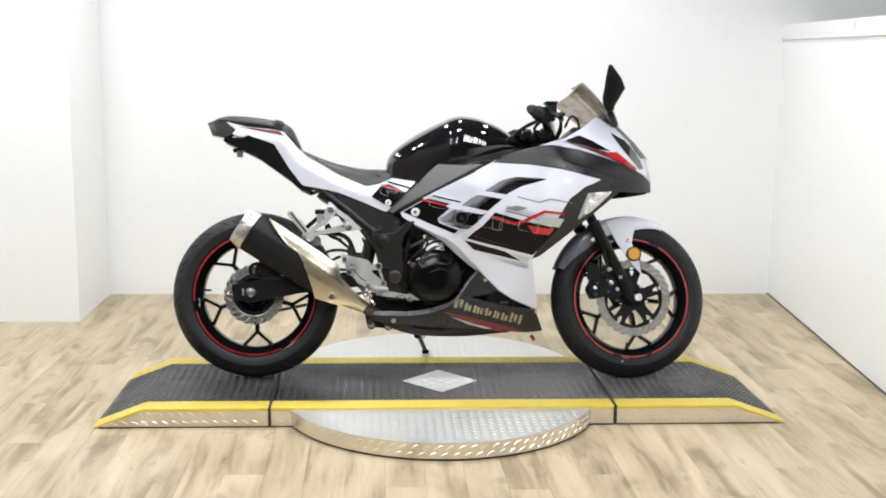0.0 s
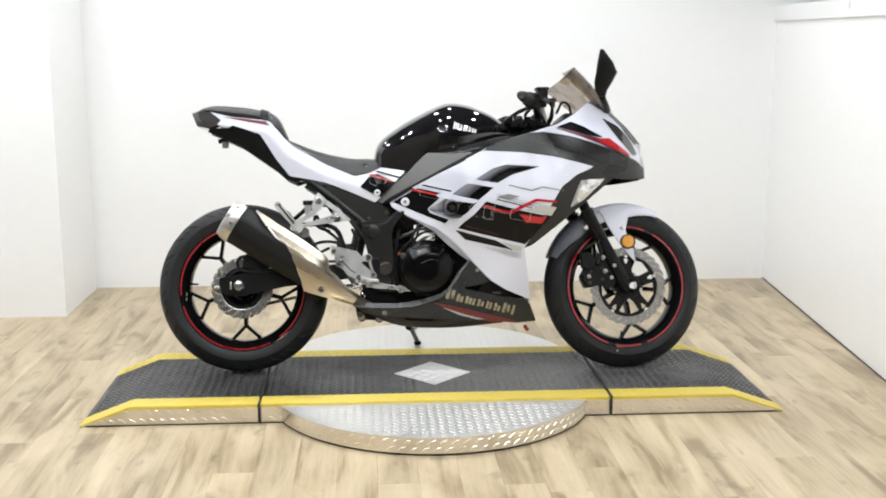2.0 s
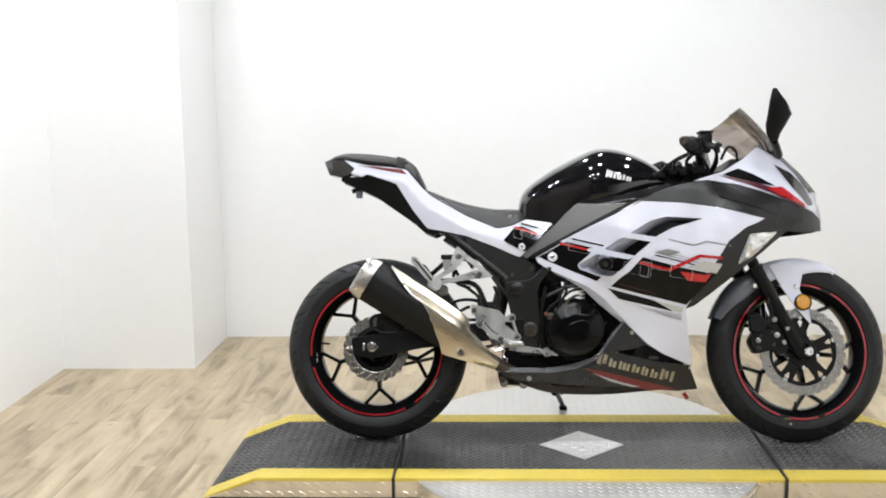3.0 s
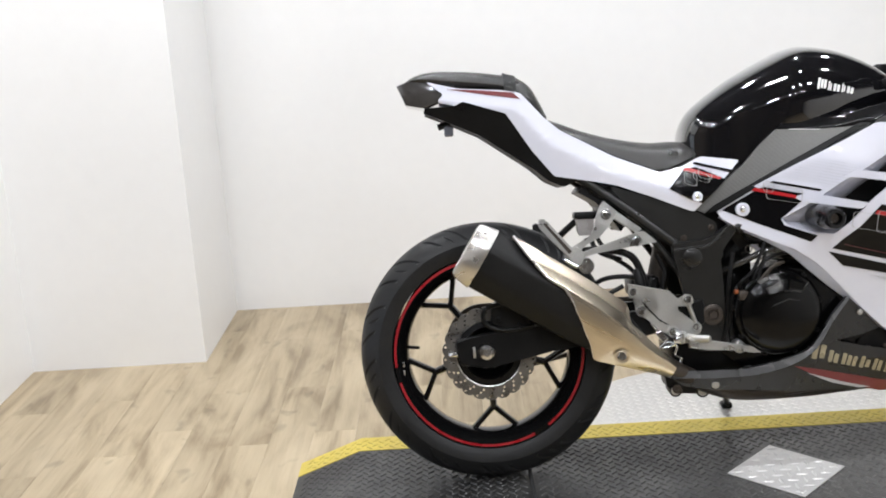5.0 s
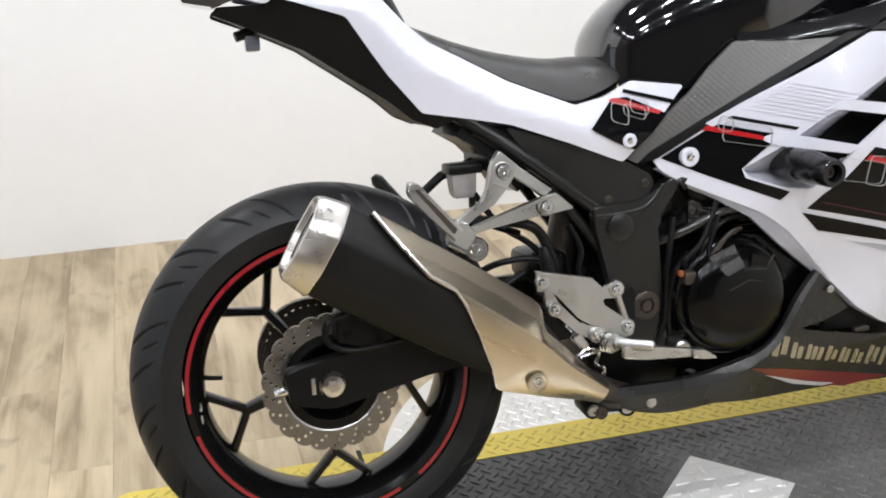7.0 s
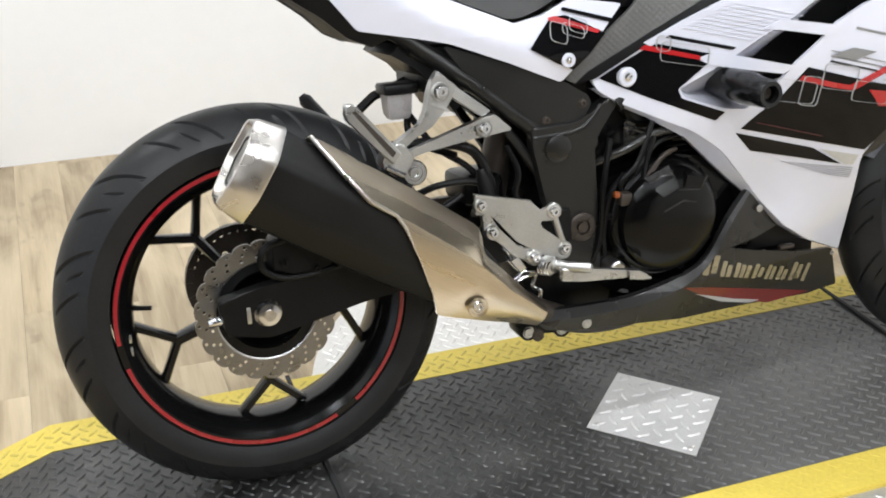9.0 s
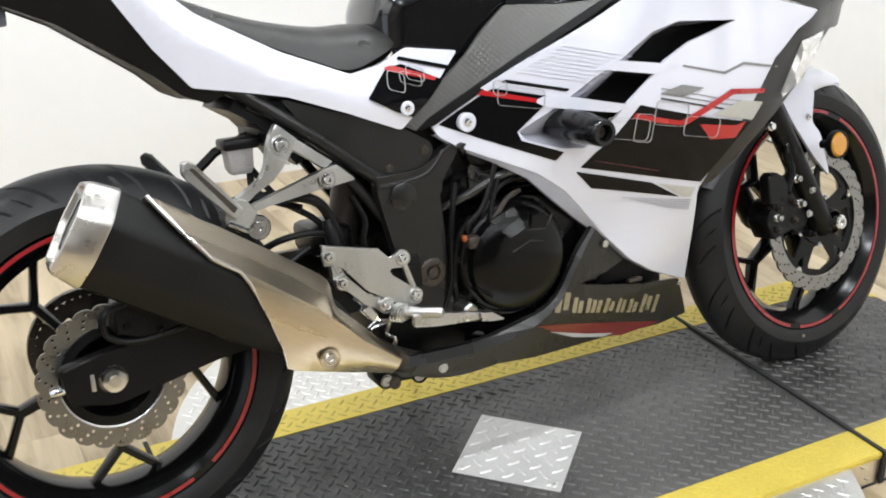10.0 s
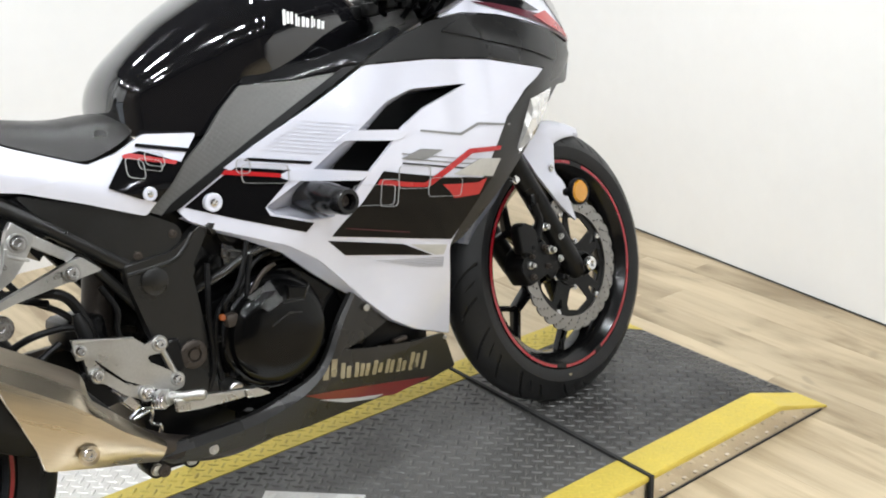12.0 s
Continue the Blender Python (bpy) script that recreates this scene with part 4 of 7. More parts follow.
def fender_bm(first=0, last=26):
    """A front mudguard that arches over the wheel, with side cheeks that come down to the fork."""
    bm = bmesh.new()
    rings = []
    n = 26
    for k in range(first, last + 1):
        a = radians(158 - 94 * k / n)          # from behind the wheel over its top to the front
        R = 0.301 + 0.003 * math.sin(math.pi * k / n)
        half = 0.064 * (1 - 0.35 * max(0, (k / n - 0.75) / 0.25) - 0.30 * max(0, (0.18 - k / n) / 0.18))
        drop = 0.050 * (1 - 0.8 * max(0, (k / n - 0.72) / 0.28)) * (1 - 0.65 * max(0, (0.25 - k / n) / 0.25))
        c, s = math.cos(a), math.sin(a)
        sec = []
        for u, rr in ((-1, -drop), (-1.0, -0.014), (-0.86, 0.002), (-0.55, 0.008), (0, 0.010), (0.55, 0.008), (0.86, 0.002), (1.0, -0.014), (1, -drop)):
            sec.append(((R + rr) * c, half * u, (R + rr) * s))
        rings.append([Vector(p) for p in sec])
    outer = [[bm.verts.new(p) for p in r] for r in rings]
    inner = [[bm.verts.new((p.x * 0.988, p.y * 0.955, p.z * 0.988)) for p in r] for r in rings]
    for a, b in zip(outer, outer[1:]):
        for i in range(8):
            bm.faces.new((a[i], a[i + 1], b[i + 1], b[i]))
    for a, b in zip(inner, inner[1:]):
        for i in range(8):
            bm.faces.new((a[i], b[i], b[i + 1], a[i + 1]))
    for a, b in ((outer[0], inner[0]), (outer[-1], inner[-1])):
        for i in range(8):
            bm.faces.new((a[i], a[i + 1], b[i + 1], b[i]))
    for i in (0, 8):
        for k in range(last - first):
            bm.faces.new((outer[k][i], outer[k + 1][i], inner[k + 1][i], inner[k][i]))
    return bm


fender = part("front_fender", transform(fender_bm(11, 26), TF), WHITE, bike, "white front mudguard", angle=45)
part("fender_tail", transform(fender_bm(0, 11), TF), FENDER_GREY, fender, "glossy grey rear part of the mudguard", angle=45)
for s in (-1,):
    cheek = [(-0.105, 0.285), (-0.035, 0.300), (0.010, 0.262), (-0.006, 0.200), (0.016, 0.176), (0.030, 0.086), (-0.008, 0.128), (-0.060, 0.205)]
    bm = side_plate(bmesh.new(), rounded([(x, z) for x, z in cheek], 0.008), -0.003, 0.003, 0.001)
    for v in bm.verts:
        v.co.y += s * (0.070 + 0.06 * max(0, 0.24 - v.co.z))
    cheek_ob = part("fender_cheek", transform(bm, TF @ pose(0.0, 0, 0)), WHITE, fender)
    if s < 0:
        bolt_bm = bolt(bmesh.new(), -0.018, -0.078, 0.212, 0.006, 0.004)
        part("fender_bolt", transform(bolt_bm, TF), CHROME, fender)
refl = lathe(bmesh.new(), [(0.0, 0.010), (0.020, 0.0095), (0.024, 0.006), (0.0245, 0.0)], across(0.0, 0, 0), 28)
refl_m = STEER @ Matrix.Translation((0.684, -0.142, 0.430))
reflector = part("side_reflector", transform(refl, refl_m), AMBER, bike, "round amber side reflector")
ring = lathe(bmesh.new(), [(0.0245, 0.008), (0.0275, 0.007), (0.0275, -0.004), (0.010, -0.006), (0.008, -0.034), (0.0, -0.034)], across(0, 0, 0), 28)
part("reflector_housing", transform(ring, refl_m), SATIN_BLACK, reflector)


def caliper(m, parent, pins=None):
    bm = bmesh.new()
    prism(bm, rounded([(-0.045, -0.03), (0.03, -0.036), (0.048, -0.01), (0.040, 0.034), (-0.02, 0.040), (-0.05, 0.015)], 0.008), 0.052, m @ pose(0, -0.005, 0, 90), 0.004)
    ob = part("brake_caliper", bm, SATIN_BLACK, parent, "black brake caliper with steel pins")
    for x, z, r in ((-0.03, -0.015, 0.0055), (0.02, -0.02, 0.005), (0.03, 0.018, 0.0055), (-0.012, 0.022, 0.0045)):
        part("caliper_pin", transform(bolt(bmesh.new(), x, -0.058, z, r, 0.008), m), pins or CHROME, ob)
    return ob


caliper(TF @ pose(-0.132, -0.046, 0.035, 0, -18), bike, STEEL_DARK)
bm = bmesh.new()
tube(bm, curve_points([(-0.135, -0.09, 0.075), (-0.11, -0.105, 0.13), (-0.13, -0.10, 0.20), (-0.17, -0.085, 0.28), (-0.22, -0.06, 0.38)]), 0.005, 8)
part("front_brake_hose", transform(bm, TF), SATIN_BLACK, bike)
part("caliper_bracket", transform(side_plate(bmesh.new(), rounded([(-0.150, 0.085), (-0.095, 0.100), (-0.055, 0.060), (-0.050, 0.010), (-0.085, -0.015), (-0.110, 0.020)], 0.008), -0.090, -0.078, 0.002), TF), SATIN_BLACK, leg)
for x, z, r, y in ((-0.105, 0.104, 0.0056, -0.128), (-0.098, 0.054, 0.0060, -0.128), (-0.152, 0.072, 0.0040, -0.122), (-0.158, 0.036, 0.0053, -0.122), (-0.172, 0.060, 0.0040, -0.118), (-0.060, -0.014, 0.0050, -0.118)):
    part("mount_bolt", transform(lathe(bmesh.new(), [(r * 1.5, -0.022), (r * 1.5, -0.004), (r, -0.002), (r, 0.005), (r * 0.8, 0.006), (r * 0.4, 0.006), (r * 0.4, 0.003), (0, 0.003)], across(x, y + 0.010, z), 18), TF), SATIN_BLACK if r < 0.0052 else SILVER, leg)
part("caliper_bridge", transform(side_plate(bmesh.new(), rounded([(-0.188, 0.120), (-0.168, 0.128), (-0.140, 0.112), (-0.132, 0.082), (-0.150, 0.060), (-0.186, 0.066)], 0.006), -0.116, -0.092, 0.004), TF), SATIN_BLACK, leg)
part("banjo_bolt", transform(lathe(bmesh.new(), [(0.0085, -0.004), (0.0085, 0.003), (0.006, 0.004), (0.006, 0.009), (0, 0.009)], across(-0.168, -0.112, 0.214), 16), TF), CHROME, leg)
part("hose_fitting", transform(tube(bmesh.new(), curve_points([(-0.105, -0.098, 0.205), (-0.120, -0.105, 0.160), (-0.112, -0.108, 0.120), (-0.125, -0.105, 0.085)]), 0.008, 10), TF), SATIN_BLACK, leg)
for p in ((-0.118, -0.098, 0.150), (-0.062, -0.112, 0.075), (-0.075, -0.112, 0.030)):
    part("fork_clamp_bolt", transform(bolt(bmesh.new(), *p, 0.0055, 0.006), TF), SILVER, leg)

# -- swingarm, rear axle, chain --
for s in (-1, 1):
    out = [(-0.775, 0.325), (-0.70, 0.338), (-0.55, 0.352), (-0.30, 0.375), (-0.20, 0.390), (-0.20, 0.330), (-0.30, 0.318), (-0.55, 0.290), (-0.70, 0.258), (-0.765, 0.268)]
    y = s * 0.108
    arm = part("swingarm", side_plate(bmesh.new(), rounded(out, 0.012), y - 0.014, y + 0.014, 0.004), SATIN_BLACK, bike, "black steel swingarm beam")
    if s < 0:
        nut = lathe(bmesh.new(), [(0.0, 0.016), (0.009, 0.016), (0.009, 0.013), (0.0165, 0.012), (0.018, 0.0), (0.021, 0.0), (0.021, -0.002)], across(-0.7025, -0.122, 0.297), 6 * 4)
        part("axle_nut", nut, CHROME, arm)
        part("chain_adjuster", tube(bmesh.new(), [(-0.790, -0.112, 0.292), (-0.762, -0.112, 0.294)], 0.0075, 10), CHROME, arm)
        part("adjuster_mark_plate", box(bmesh.new(), -0.734, -0.728, -0.1235, -0.1215, 0.285, 0.310, 0.0005), SILVER, arm)
bm = box(bmesh.new(), -0.30, -0.22, -0.10, 0.10, 0.325, 0.380, 0.01)
part("swingarm_bridge", bm, SATIN_BLACK, bike)


def chain():
    bm = bmesh.new()
    R1, R2, c1, c2 = 0.088, 0.034, Vector((-0.7025, 0.085, 0.297)), Vector((-0.215, 0.085, 0.345))
    pts = []
    for k in range(24):
        a = radians(90 + 180 * k / 23)
        pts.append(c1 + Vector((math.cos(a) * R1, 0, math.sin(a) * R1)))
    for k in range(12):
        a = radians(270 + 180 * k / 11)
        pts.append(c2 + Vector((math.cos(a) * R2, 0, math.sin(a) * R2)))
    line = []
    n = len(pts)
    for i in range(n):
        a, b = pts[i], pts[(i + 1) % n]
        m = max(1, int((b - a).length / 0.0125))
        line += [a.lerp(b, k / m) for k in range(m)]
    for i in range(0, len(line), 1):
        a, b = line[i], line[(i + 1) % len(line)]
        d = (b - a)
        ang = math.degrees(math.atan2(d.z, d.x))
        w = 0.0085 if i % 2 else 0.0065
        bb = bmesh.new()
        box(bb, -0.001, d.length + 0.001, -w, w, -0.0055, 0.0055)
        transform(bb, Matrix.Translation(a) @ pose(0, 0, 0, 0, -ang))
        me = bpy.data.meshes.new("tmp")
        bb.to_mesh(me)
        bm.from_mesh(me)
        bb.free()
        bpy.data.meshes.remove(me)
    return bm


part("chain", chain(), STEEL_DARK, bike, "oily steel drive chain", smooth=False)
teeth = []
for k in range(42 * 2):
    a = 2 * math.pi * k / 84
    r = 0.0945 if k % 2 else 0.089
    teeth.append((r * math.cos(a), r * math.sin(a)))
lights = [circle(0.062 * math.cos(radians(60 * k)), 0.062 * math.sin(radians(60 * k)), 0.006, 14) for k in range(6)]
part("sprocket", transform(pierced(teeth, lights, 0.006, pose(0, 0.088, 0, 90)), TR), STEEL_DARK, rear, "toothed steel sprocket")
caliper(Matrix.Translation((-0.640, -0.066, 0.378)) @ pose(0, 0, 0, 0, 12), bike, SATIN_BLACK)
part("rear_brake_hose", tube(bmesh.new(), curve_points([(-0.655, -0.118, 0.405), (-0.70, -0.125, 0.395), (-0.70, -0.125, 0.36), (-0.64, -0.122, 0.345), (-0.50, -0.118, 0.375), (-0.38, -0.10, 0.43)]), 0.0055, 8), SATIN_BLACK, bike)

# -- exhaust --
def chaikin(pts, rounds=2, closed=True, cut=0.22):
    """Rounds the corners of a ring or line of points."""
    for _ in range(rounds):
        out = [] if closed else [pts[0]]
        n = len(pts)
        for i in range(n if closed else n - 1):
            a, b = pts[i], pts[(i + 1) % n]
            out += [a.lerp(b, cut), a.lerp(b, 1 - cut)]
        pts = out if closed else out + [pts[-1]]
    return pts


CAN_A, CAN_B = Vector((-0.300, -0.168, 0.262)), Vector((-0.742, -0.172, 0.545))
d_ex = (CAN_B - CAN_A).normalized()
up_ex = d_ex.cross(Vector((0, 1, 0)))
up_ex = up_ex if up_ex.z > 0 else -up_ex


def can_point(t, u, v):
    """A point at the share t of the silencer's axis, u above it and v outwards."""
    return CAN_A.lerp(CAN_B, t) + up_ex * u + Vector((0, -v, 0))


def can_ring(t, hu, hl, wy, k=1.0, rounds=2):
    """A six-sided section with one crease that faces outwards."""
    six = ((0.93, 0.24), (0.36, 0.98), (-0.46, 0.93), (-1.0, 0.46), (-0.90, -0.62), (-0.05, -1.0), (0.84, -0.72))
    return chaikin([can_point(t, k * u * (hu if u > 0 else hl), k * v * wy) for u, v in six], rounds, cut=0.11)


can = part("silencer", loft(bmesh.new(), [can_ring(0.02, 0.004, 0.024, 0.016), can_ring(0.12, 0.024, 0.038, 0.028), can_ring(0.25, 0.052, 0.060, 0.040), can_ring(0.33, 0.058, 0.068, 0.046),
                                          can_ring(0.45, 0.065, 0.072, 0.051), can_ring(0.62, 0.069, 0.074, 0.053), can_ring(0.88, 0.072, 0.075, 0.052), can_ring(0.915, 0.071, 0.074, 0.051)]),
           CAN_BLACK, bike, "matt black six-sided exhaust silencer", angle=22)
CAP = (0.072, 0.075, 0.052)
cap = loft(bmesh.new(), [can_ring(0.897, *CAP, 0.98), can_ring(0.899, *CAP, 1.035), can_ring(0.904, *CAP, 1.045), can_ring(0.972, *CAP, 0.955), can_ring(0.983, *CAP, 0.91), can_ring(0.986, *CAP, 0.87), can_ring(0.984, *CAP, 0.82),
                         can_ring(0.970, *CAP, 0.76), can_ring(0.968, *CAP, 0.70)])
end_cap = part("end_cap", cap, POLISHED, can, "bright stainless end cap", angle=24)
# no open pipe: a dark plug paints the shade inside the outlet
part("outlet", loft(bmesh.new(), [can_ring(0.962, *CAP, 0.56), can_ring(0.9715, *CAP, 0.56), can_ring(0.9715, *CAP, 0.50), can_ring(0.9660, *CAP, 0.48)]), GAP, end_cap, "dark plug that stands in for the shaded exhaust outlet")


def along(table, t):
    """The value at t of a table of (t, value)."""
    return float(np.interp(t, [q[0] for q in table], [q[1] for q in table]))


SHIELD_TOP = ((-0.04, 0.002), (0.02, 0.007), (0.12, 0.020), (0.215, 0.033), (0.235, 0.041), (0.252, 0.054), (0.272, 0.0625), (0.30, 0.0655), (0.45, 0.0695), (0.65, 0.0725), (0.84, 0.0745))
SHIELD_CREASE = ((-0.04, -0.006), (0.12, 0.002), (0.22, 0.014), (0.30, 0.022), (0.50, 0.0285), (0.85, 0.0285))
SHIELD_REACH = ((-0.04, 0.027), (0.02, 0.034), (0.12, 0.045), (0.25, 0.054), (0.35, 0.0565), (0.85, 0.0555))
SHIELD_LOW = ((-0.04, -0.030), (0.02, -0.038), (0.12, -0.054), (0.27, -0.0765), (0.60, -0.079))
# how far down the section the sheet reaches: 0 at the top corner, 1 at the crease, 2 at the lower corner
SHIELD_EDGE = ((-0.04, 2.0), (0.287, 2.0), (0.335, 1.74), (0.42, 1.40), (0.505, 1.10), (0.545, 1.0), (0.63, 0.97), (0.72, 0.58), (0.80, 0.20), (0.835, 0.02))


def shield_point(t, q, out=0.0):
    top, crease, reach, low = along(SHIELD_TOP, t), along(SHIELD_CREASE, t), along(SHIELD_REACH, t), along(SHIELD_LOW, t)
    if q < 0:
        u, v = top + 0.030 * q, 0.24 * reach + 0.22 * q * reach * 4
    elif q <= 1:
        u, v = top + (crease - top) * q, reach * (0.24 + 0.76 * q) + 0.0035 * math.sin(math.pi * q)
    else:
        u, v = crease + (low - crease) * (q - 1), reach * (1 - 0.40 * (q - 1) ** 1.6) + 0.003 * math.sin(math.pi * (q - 1))
    return can_point(t, u, v + out)


def shield(bm):
    """The stainless cover over the front and upper edge of the can, folded along one crease."""
    ts = sorted({q[0] for q in SHIELD_TOP[:-1]} | {q[0] for q in SHIELD_EDGE} | {0.06, 0.17, 0.38, 0.46, 0.58, 0.68, 0.76, 0.245, 0.262})
    for lo, hi, n in ((-0.30, 1.0, 9), (1.0, 2.0, 6)):
        rows = []
        for t in ts:
            end = min(hi, along(SHIELD_EDGE, t))
            if end <= lo + 1e-3 and lo > 0:
                end = lo
            rows.append([bm.verts.new(shield_point(t, lo + (end - lo) * k / n)) for k in range(n + 1)])
        for a, b, ta, tb in zip(rows, rows[1:], ts, ts[1:]):
            if lo > 0 and along(SHIELD_EDGE, ta) <= 1.001:
                continue
            for k in range(n):
                bm.faces.new((a[k], a[k + 1], b[k + 1], b[k]))
    bmesh.ops.remove_doubles(bm, verts=bm.verts[:], dist=2e-5)
    bmesh.ops.recalc_face_normals(bm, faces=bm.faces[:])
    bmesh.ops.solidify(bm, geom=bm.faces[:], thickness=0.0016)
    return bm


heat_shield = part("heat_shield", shield(bmesh.new()), STAINLESS, can, "brushed stainless heat shield", angle=15)
edge = [shield_point(t, along(SHIELD_EDGE, t), 0.0004) for t in (0.835, 0.80, 0.76, 0.72, 0.675, 0.63, 0.585, 0.545, 0.525, 0.505, 0.46, 0.42, 0.38, 0.335, 0.31, 0.287)]
part("rolled_edge", tube(bmesh.new(), edge, [0.0035] * 7 + [0.0028] * 3 + [0.0016] * 6, 8), POLISHED, heat_shield, "bright rolled edge of the shield")
part("shield_recess", lathe(bmesh.new(), [(0.0165, 0.0), (0.0165, 0.0016), (0.0150, 0.0022), (0.0125, 0.0010), (0.0, 0.0010)], across(-0.408, -0.2185, 0.284) @ pose(0, 0, 0, 12), 24), STAINLESS, heat_shield)
bm = bolt(bmesh.new(), -0.408, -0.2185, 0.284, 0.0085, 0.006)
part("shield_bolt", bm, CHROME, can)
part("link_pipe", tube(bmesh.new(), curve_points([(-0.33, -0.155, 0.275), (-0.25, -0.13, 0.225), (-0.12, -0.06, 0.165), (0.05, 0.0, 0.150), (0.25, 0.0, 0.165)]), 0.021, 14), STEEL_DARK, bike, "dark exhaust pipe under the engine")

# -- frame and engine --
for s in (-1, 1):
    plate = [(-0.268, 0.530), (-0.190, 0.532), (-0.152, 0.552), (-0.126, 0.570), (-0.114, 0.556), (-0.142, 0.522), (-0.158, 0.496), (-0.153, 0.425), (-0.143, 0.275), (-0.215, 0.275), (-0.236, 0.380), (-0.262, 0.490)]
    y = s * 0.098
    fp = part("frame_plate", side_plate(bmesh.new(), rounded(plate, 0.010), y - 0.012, y + 0.012, 0.004), FRAME_BLACK, bike, "black frame pivot plate")
    if s < 0:
        part("pivot_boss", lathe(bmesh.new(), [(0.022, 0.0), (0.022, 0.004), (0.018, 0.006), (0, 0.006)], across(-0.222, -0.110, 0.494), 28), FRAME_BLACK, fp)
        part("pivot_cap", lathe(bmesh.new(), [(0.024, 0.0), (0.024, 0.005), (0.021, 0.007), (0.013, 0.007), (0.012, 0.002), (0.0085, 0.002), (0.0085, 0.008), (0.0, 0.008)], across(-0.181, -0.110, 0.360), 28), STEEL_DARK, fp, "dark grey round pivot cap with four holes")
        part("weld_rib", tube(bmesh.new(), curve_points([(-0.262, -0.108, 0.512), (-0.223, -0.109, 0.515), (-0.186, -0.109, 0.520), (-0.164, -0.109, 0.534), (-0.146, -0.108, 0.556)]), 0.0042, 10), FRAME_BLACK, fp)
    if s < 0:
        for k in range(4):
            a = radians(45 + 90 * k)
            part("cap_bolt", lathe(bmesh.new(), [(0.0028, 0), (0.0028, 0.0016), (0, 0.002)], across(-0.181 + 0.0175 * math.cos(a), -0.1168, 0.360 + 0.0175 * math.sin(a)), 10), STEEL_DARK, fp)
    rail = [(-0.120, s * 0.10, 0.555), (0.05, s * 0.105, 0.67), (0.25, s * 0.07, 0.80)]
    part("main_frame_tube", tube(bmesh.new(), curve_points(rail), 0.019, 14), FRAME_BLACK, bike)
    sub = [(-0.250, s * 0.096, 0.520), (-0.36, s * 0.094, 0.606), (-0.445, s * 0.085, 0.670), (-0.52, s * 0.055, 0.72)]
    part("subframe_rail", tube(bmesh.new(), sub, 0.0125, 14), FRAME_BLACK, bike, "black subframe rail")
    low = [(-0.246, s * 0.085, 0.455), (-0.35, s * 0.080, 0.60), (-0.44, s * 0.075, 0.655)]
    part("subframe_brace", tube(bmesh.new(), low, 0.009, 10), FRAME_BLACK, bike)
# dark infill panel between rail and tail
infill = [(-0.400, 0.662), (-0.215, 0.602), (-0.165, 0.572), (-0.160, 0.555), (-0.176, 0.535), (-0.245, 0.522), (-0.275, 0.532), (-0.345, 0.590)]
ip = both_sides("side_cover", infill, lambda x, z: 0.103, FRAME_BLACK, "matt black plastic side cover", r=0.012)
for x, z in ((-0.238, 0.538), (-0.176, 0.560)):
    part("cover_screw", bolt(bmesh.new(), x, -0.103, z, 0.0055, 0.003), STEEL_DARK, ip)

# crankcase
bm = side_plate(bmesh.new(), rounded([(-0.20, 0.30), (-0.10, 0.22), (0.05, 0.215), (0.16, 0.27), (0.18, 0.37), (0.10, 0.44), (-0.02, 0.46), (-0.14, 0.43), (-0.20, 0.38)], 0.02), -0.105, 0.115, 0.012)
engine = part("engine_case", bm, ENGINE_BLACK, bike, "black engine crankcase")
m = across(-0.036, -0.100, 0.360) @ Matrix.Diagonal((0.955, 0.955, 1, 1))
prof = [(0.106, 0.0), (0.106, 0.020), (0.101, 0.028), (0.097, 0.030), (0.094, 0.031), (0.091, 0.046), (0.080, 0.054), (0.045, 0.058), (0, 0.058)]
clutch = part("clutch_cover", lathe(bmesh.new(), prof, m, 64), ENGINE_BLACK, engine, "round black clutch cover")
# raised facets and ribs of the clutch cover
facet = bmesh.new()
corners = [facet.verts.new((-0.036 + r * math.cos(radians(a)), y, 0.360 + r * math.sin(radians(a)))) for r, a, y in ((0.0925, 124, -0.147), (0.0935, 94, -0.147), (0.058, 84, -0.1615), (0.051, 118, -0.1615))]
facet.faces.new(corners)
bmesh.ops.solidify(facet, geom=facet.faces[:], thickness=0.012)
part("cover_facet", facet, FACET, clutch, "polished dark facet of the cover", smooth=False)
part("cover_rib", tube(bmesh.new(), [(-0.055, -0.157, 0.380), (-0.020, -0.157, 0.394), (0.004, -0.156, 0.388)], 0.0018, 8), FRAME_BLACK, clutch)
part("cover_rib", tube(bmesh.new(), [(-0.029, -0.157, 0.413), (0.010, -0.156, 0.409), (0.026, -0.154, 0.430)], 0.0016, 8), FRAME_BLACK, clutch)
part("cover_facet", side_plate(bmesh.new(), rounded([(-0.022, 0.414), (-0.018, 0.442), (0.022, 0.428), (0.012, 0.408)], 0.004), -0.1585, -0.130, 0.004), ENGINE_BLACK, clutch)
for k in range(9):
    a = radians(40 * k + 12)
    part("cover_bolt", bolt(bmesh.new(), -0.036 + 0.100 * math.cos(a), -0.120, 0.360 + 0.100 * math.sin(a), 0.005, 0.006), SATIN_BLACK, clutch)
part("oil_filler", lathe(bmesh.new(), [(0.014, 0), (0.014, 0.034), (0.011, 0.037), (0.006, 0.037), (0.006, 0.032), (0, 0.032)], across(-0.128, -0.104, 0.286), 20), SILVER, engine, "bright round sight plug")
sensor = part("cable_connector", box(bmesh.new(), -0.128, -0.106, -0.146, -0.126, 0.394, 0.416, 0.005), STEEL_DARK, engine, "small grey connector with an orange plug")
part("plug", box(bmesh.new(), -0.137, -0.127, -0.144, -0.132, 0.408, 0.419, 0.004), ORANGE, sensor, "orange plug")
part("exhaust_collector", box(bmesh.new(), -0.275, -0.10, -0.085, 0.085, 0.195, 0.305, 0.02), SATIN_BLACK, bike, "dark underside of the engine and collector")
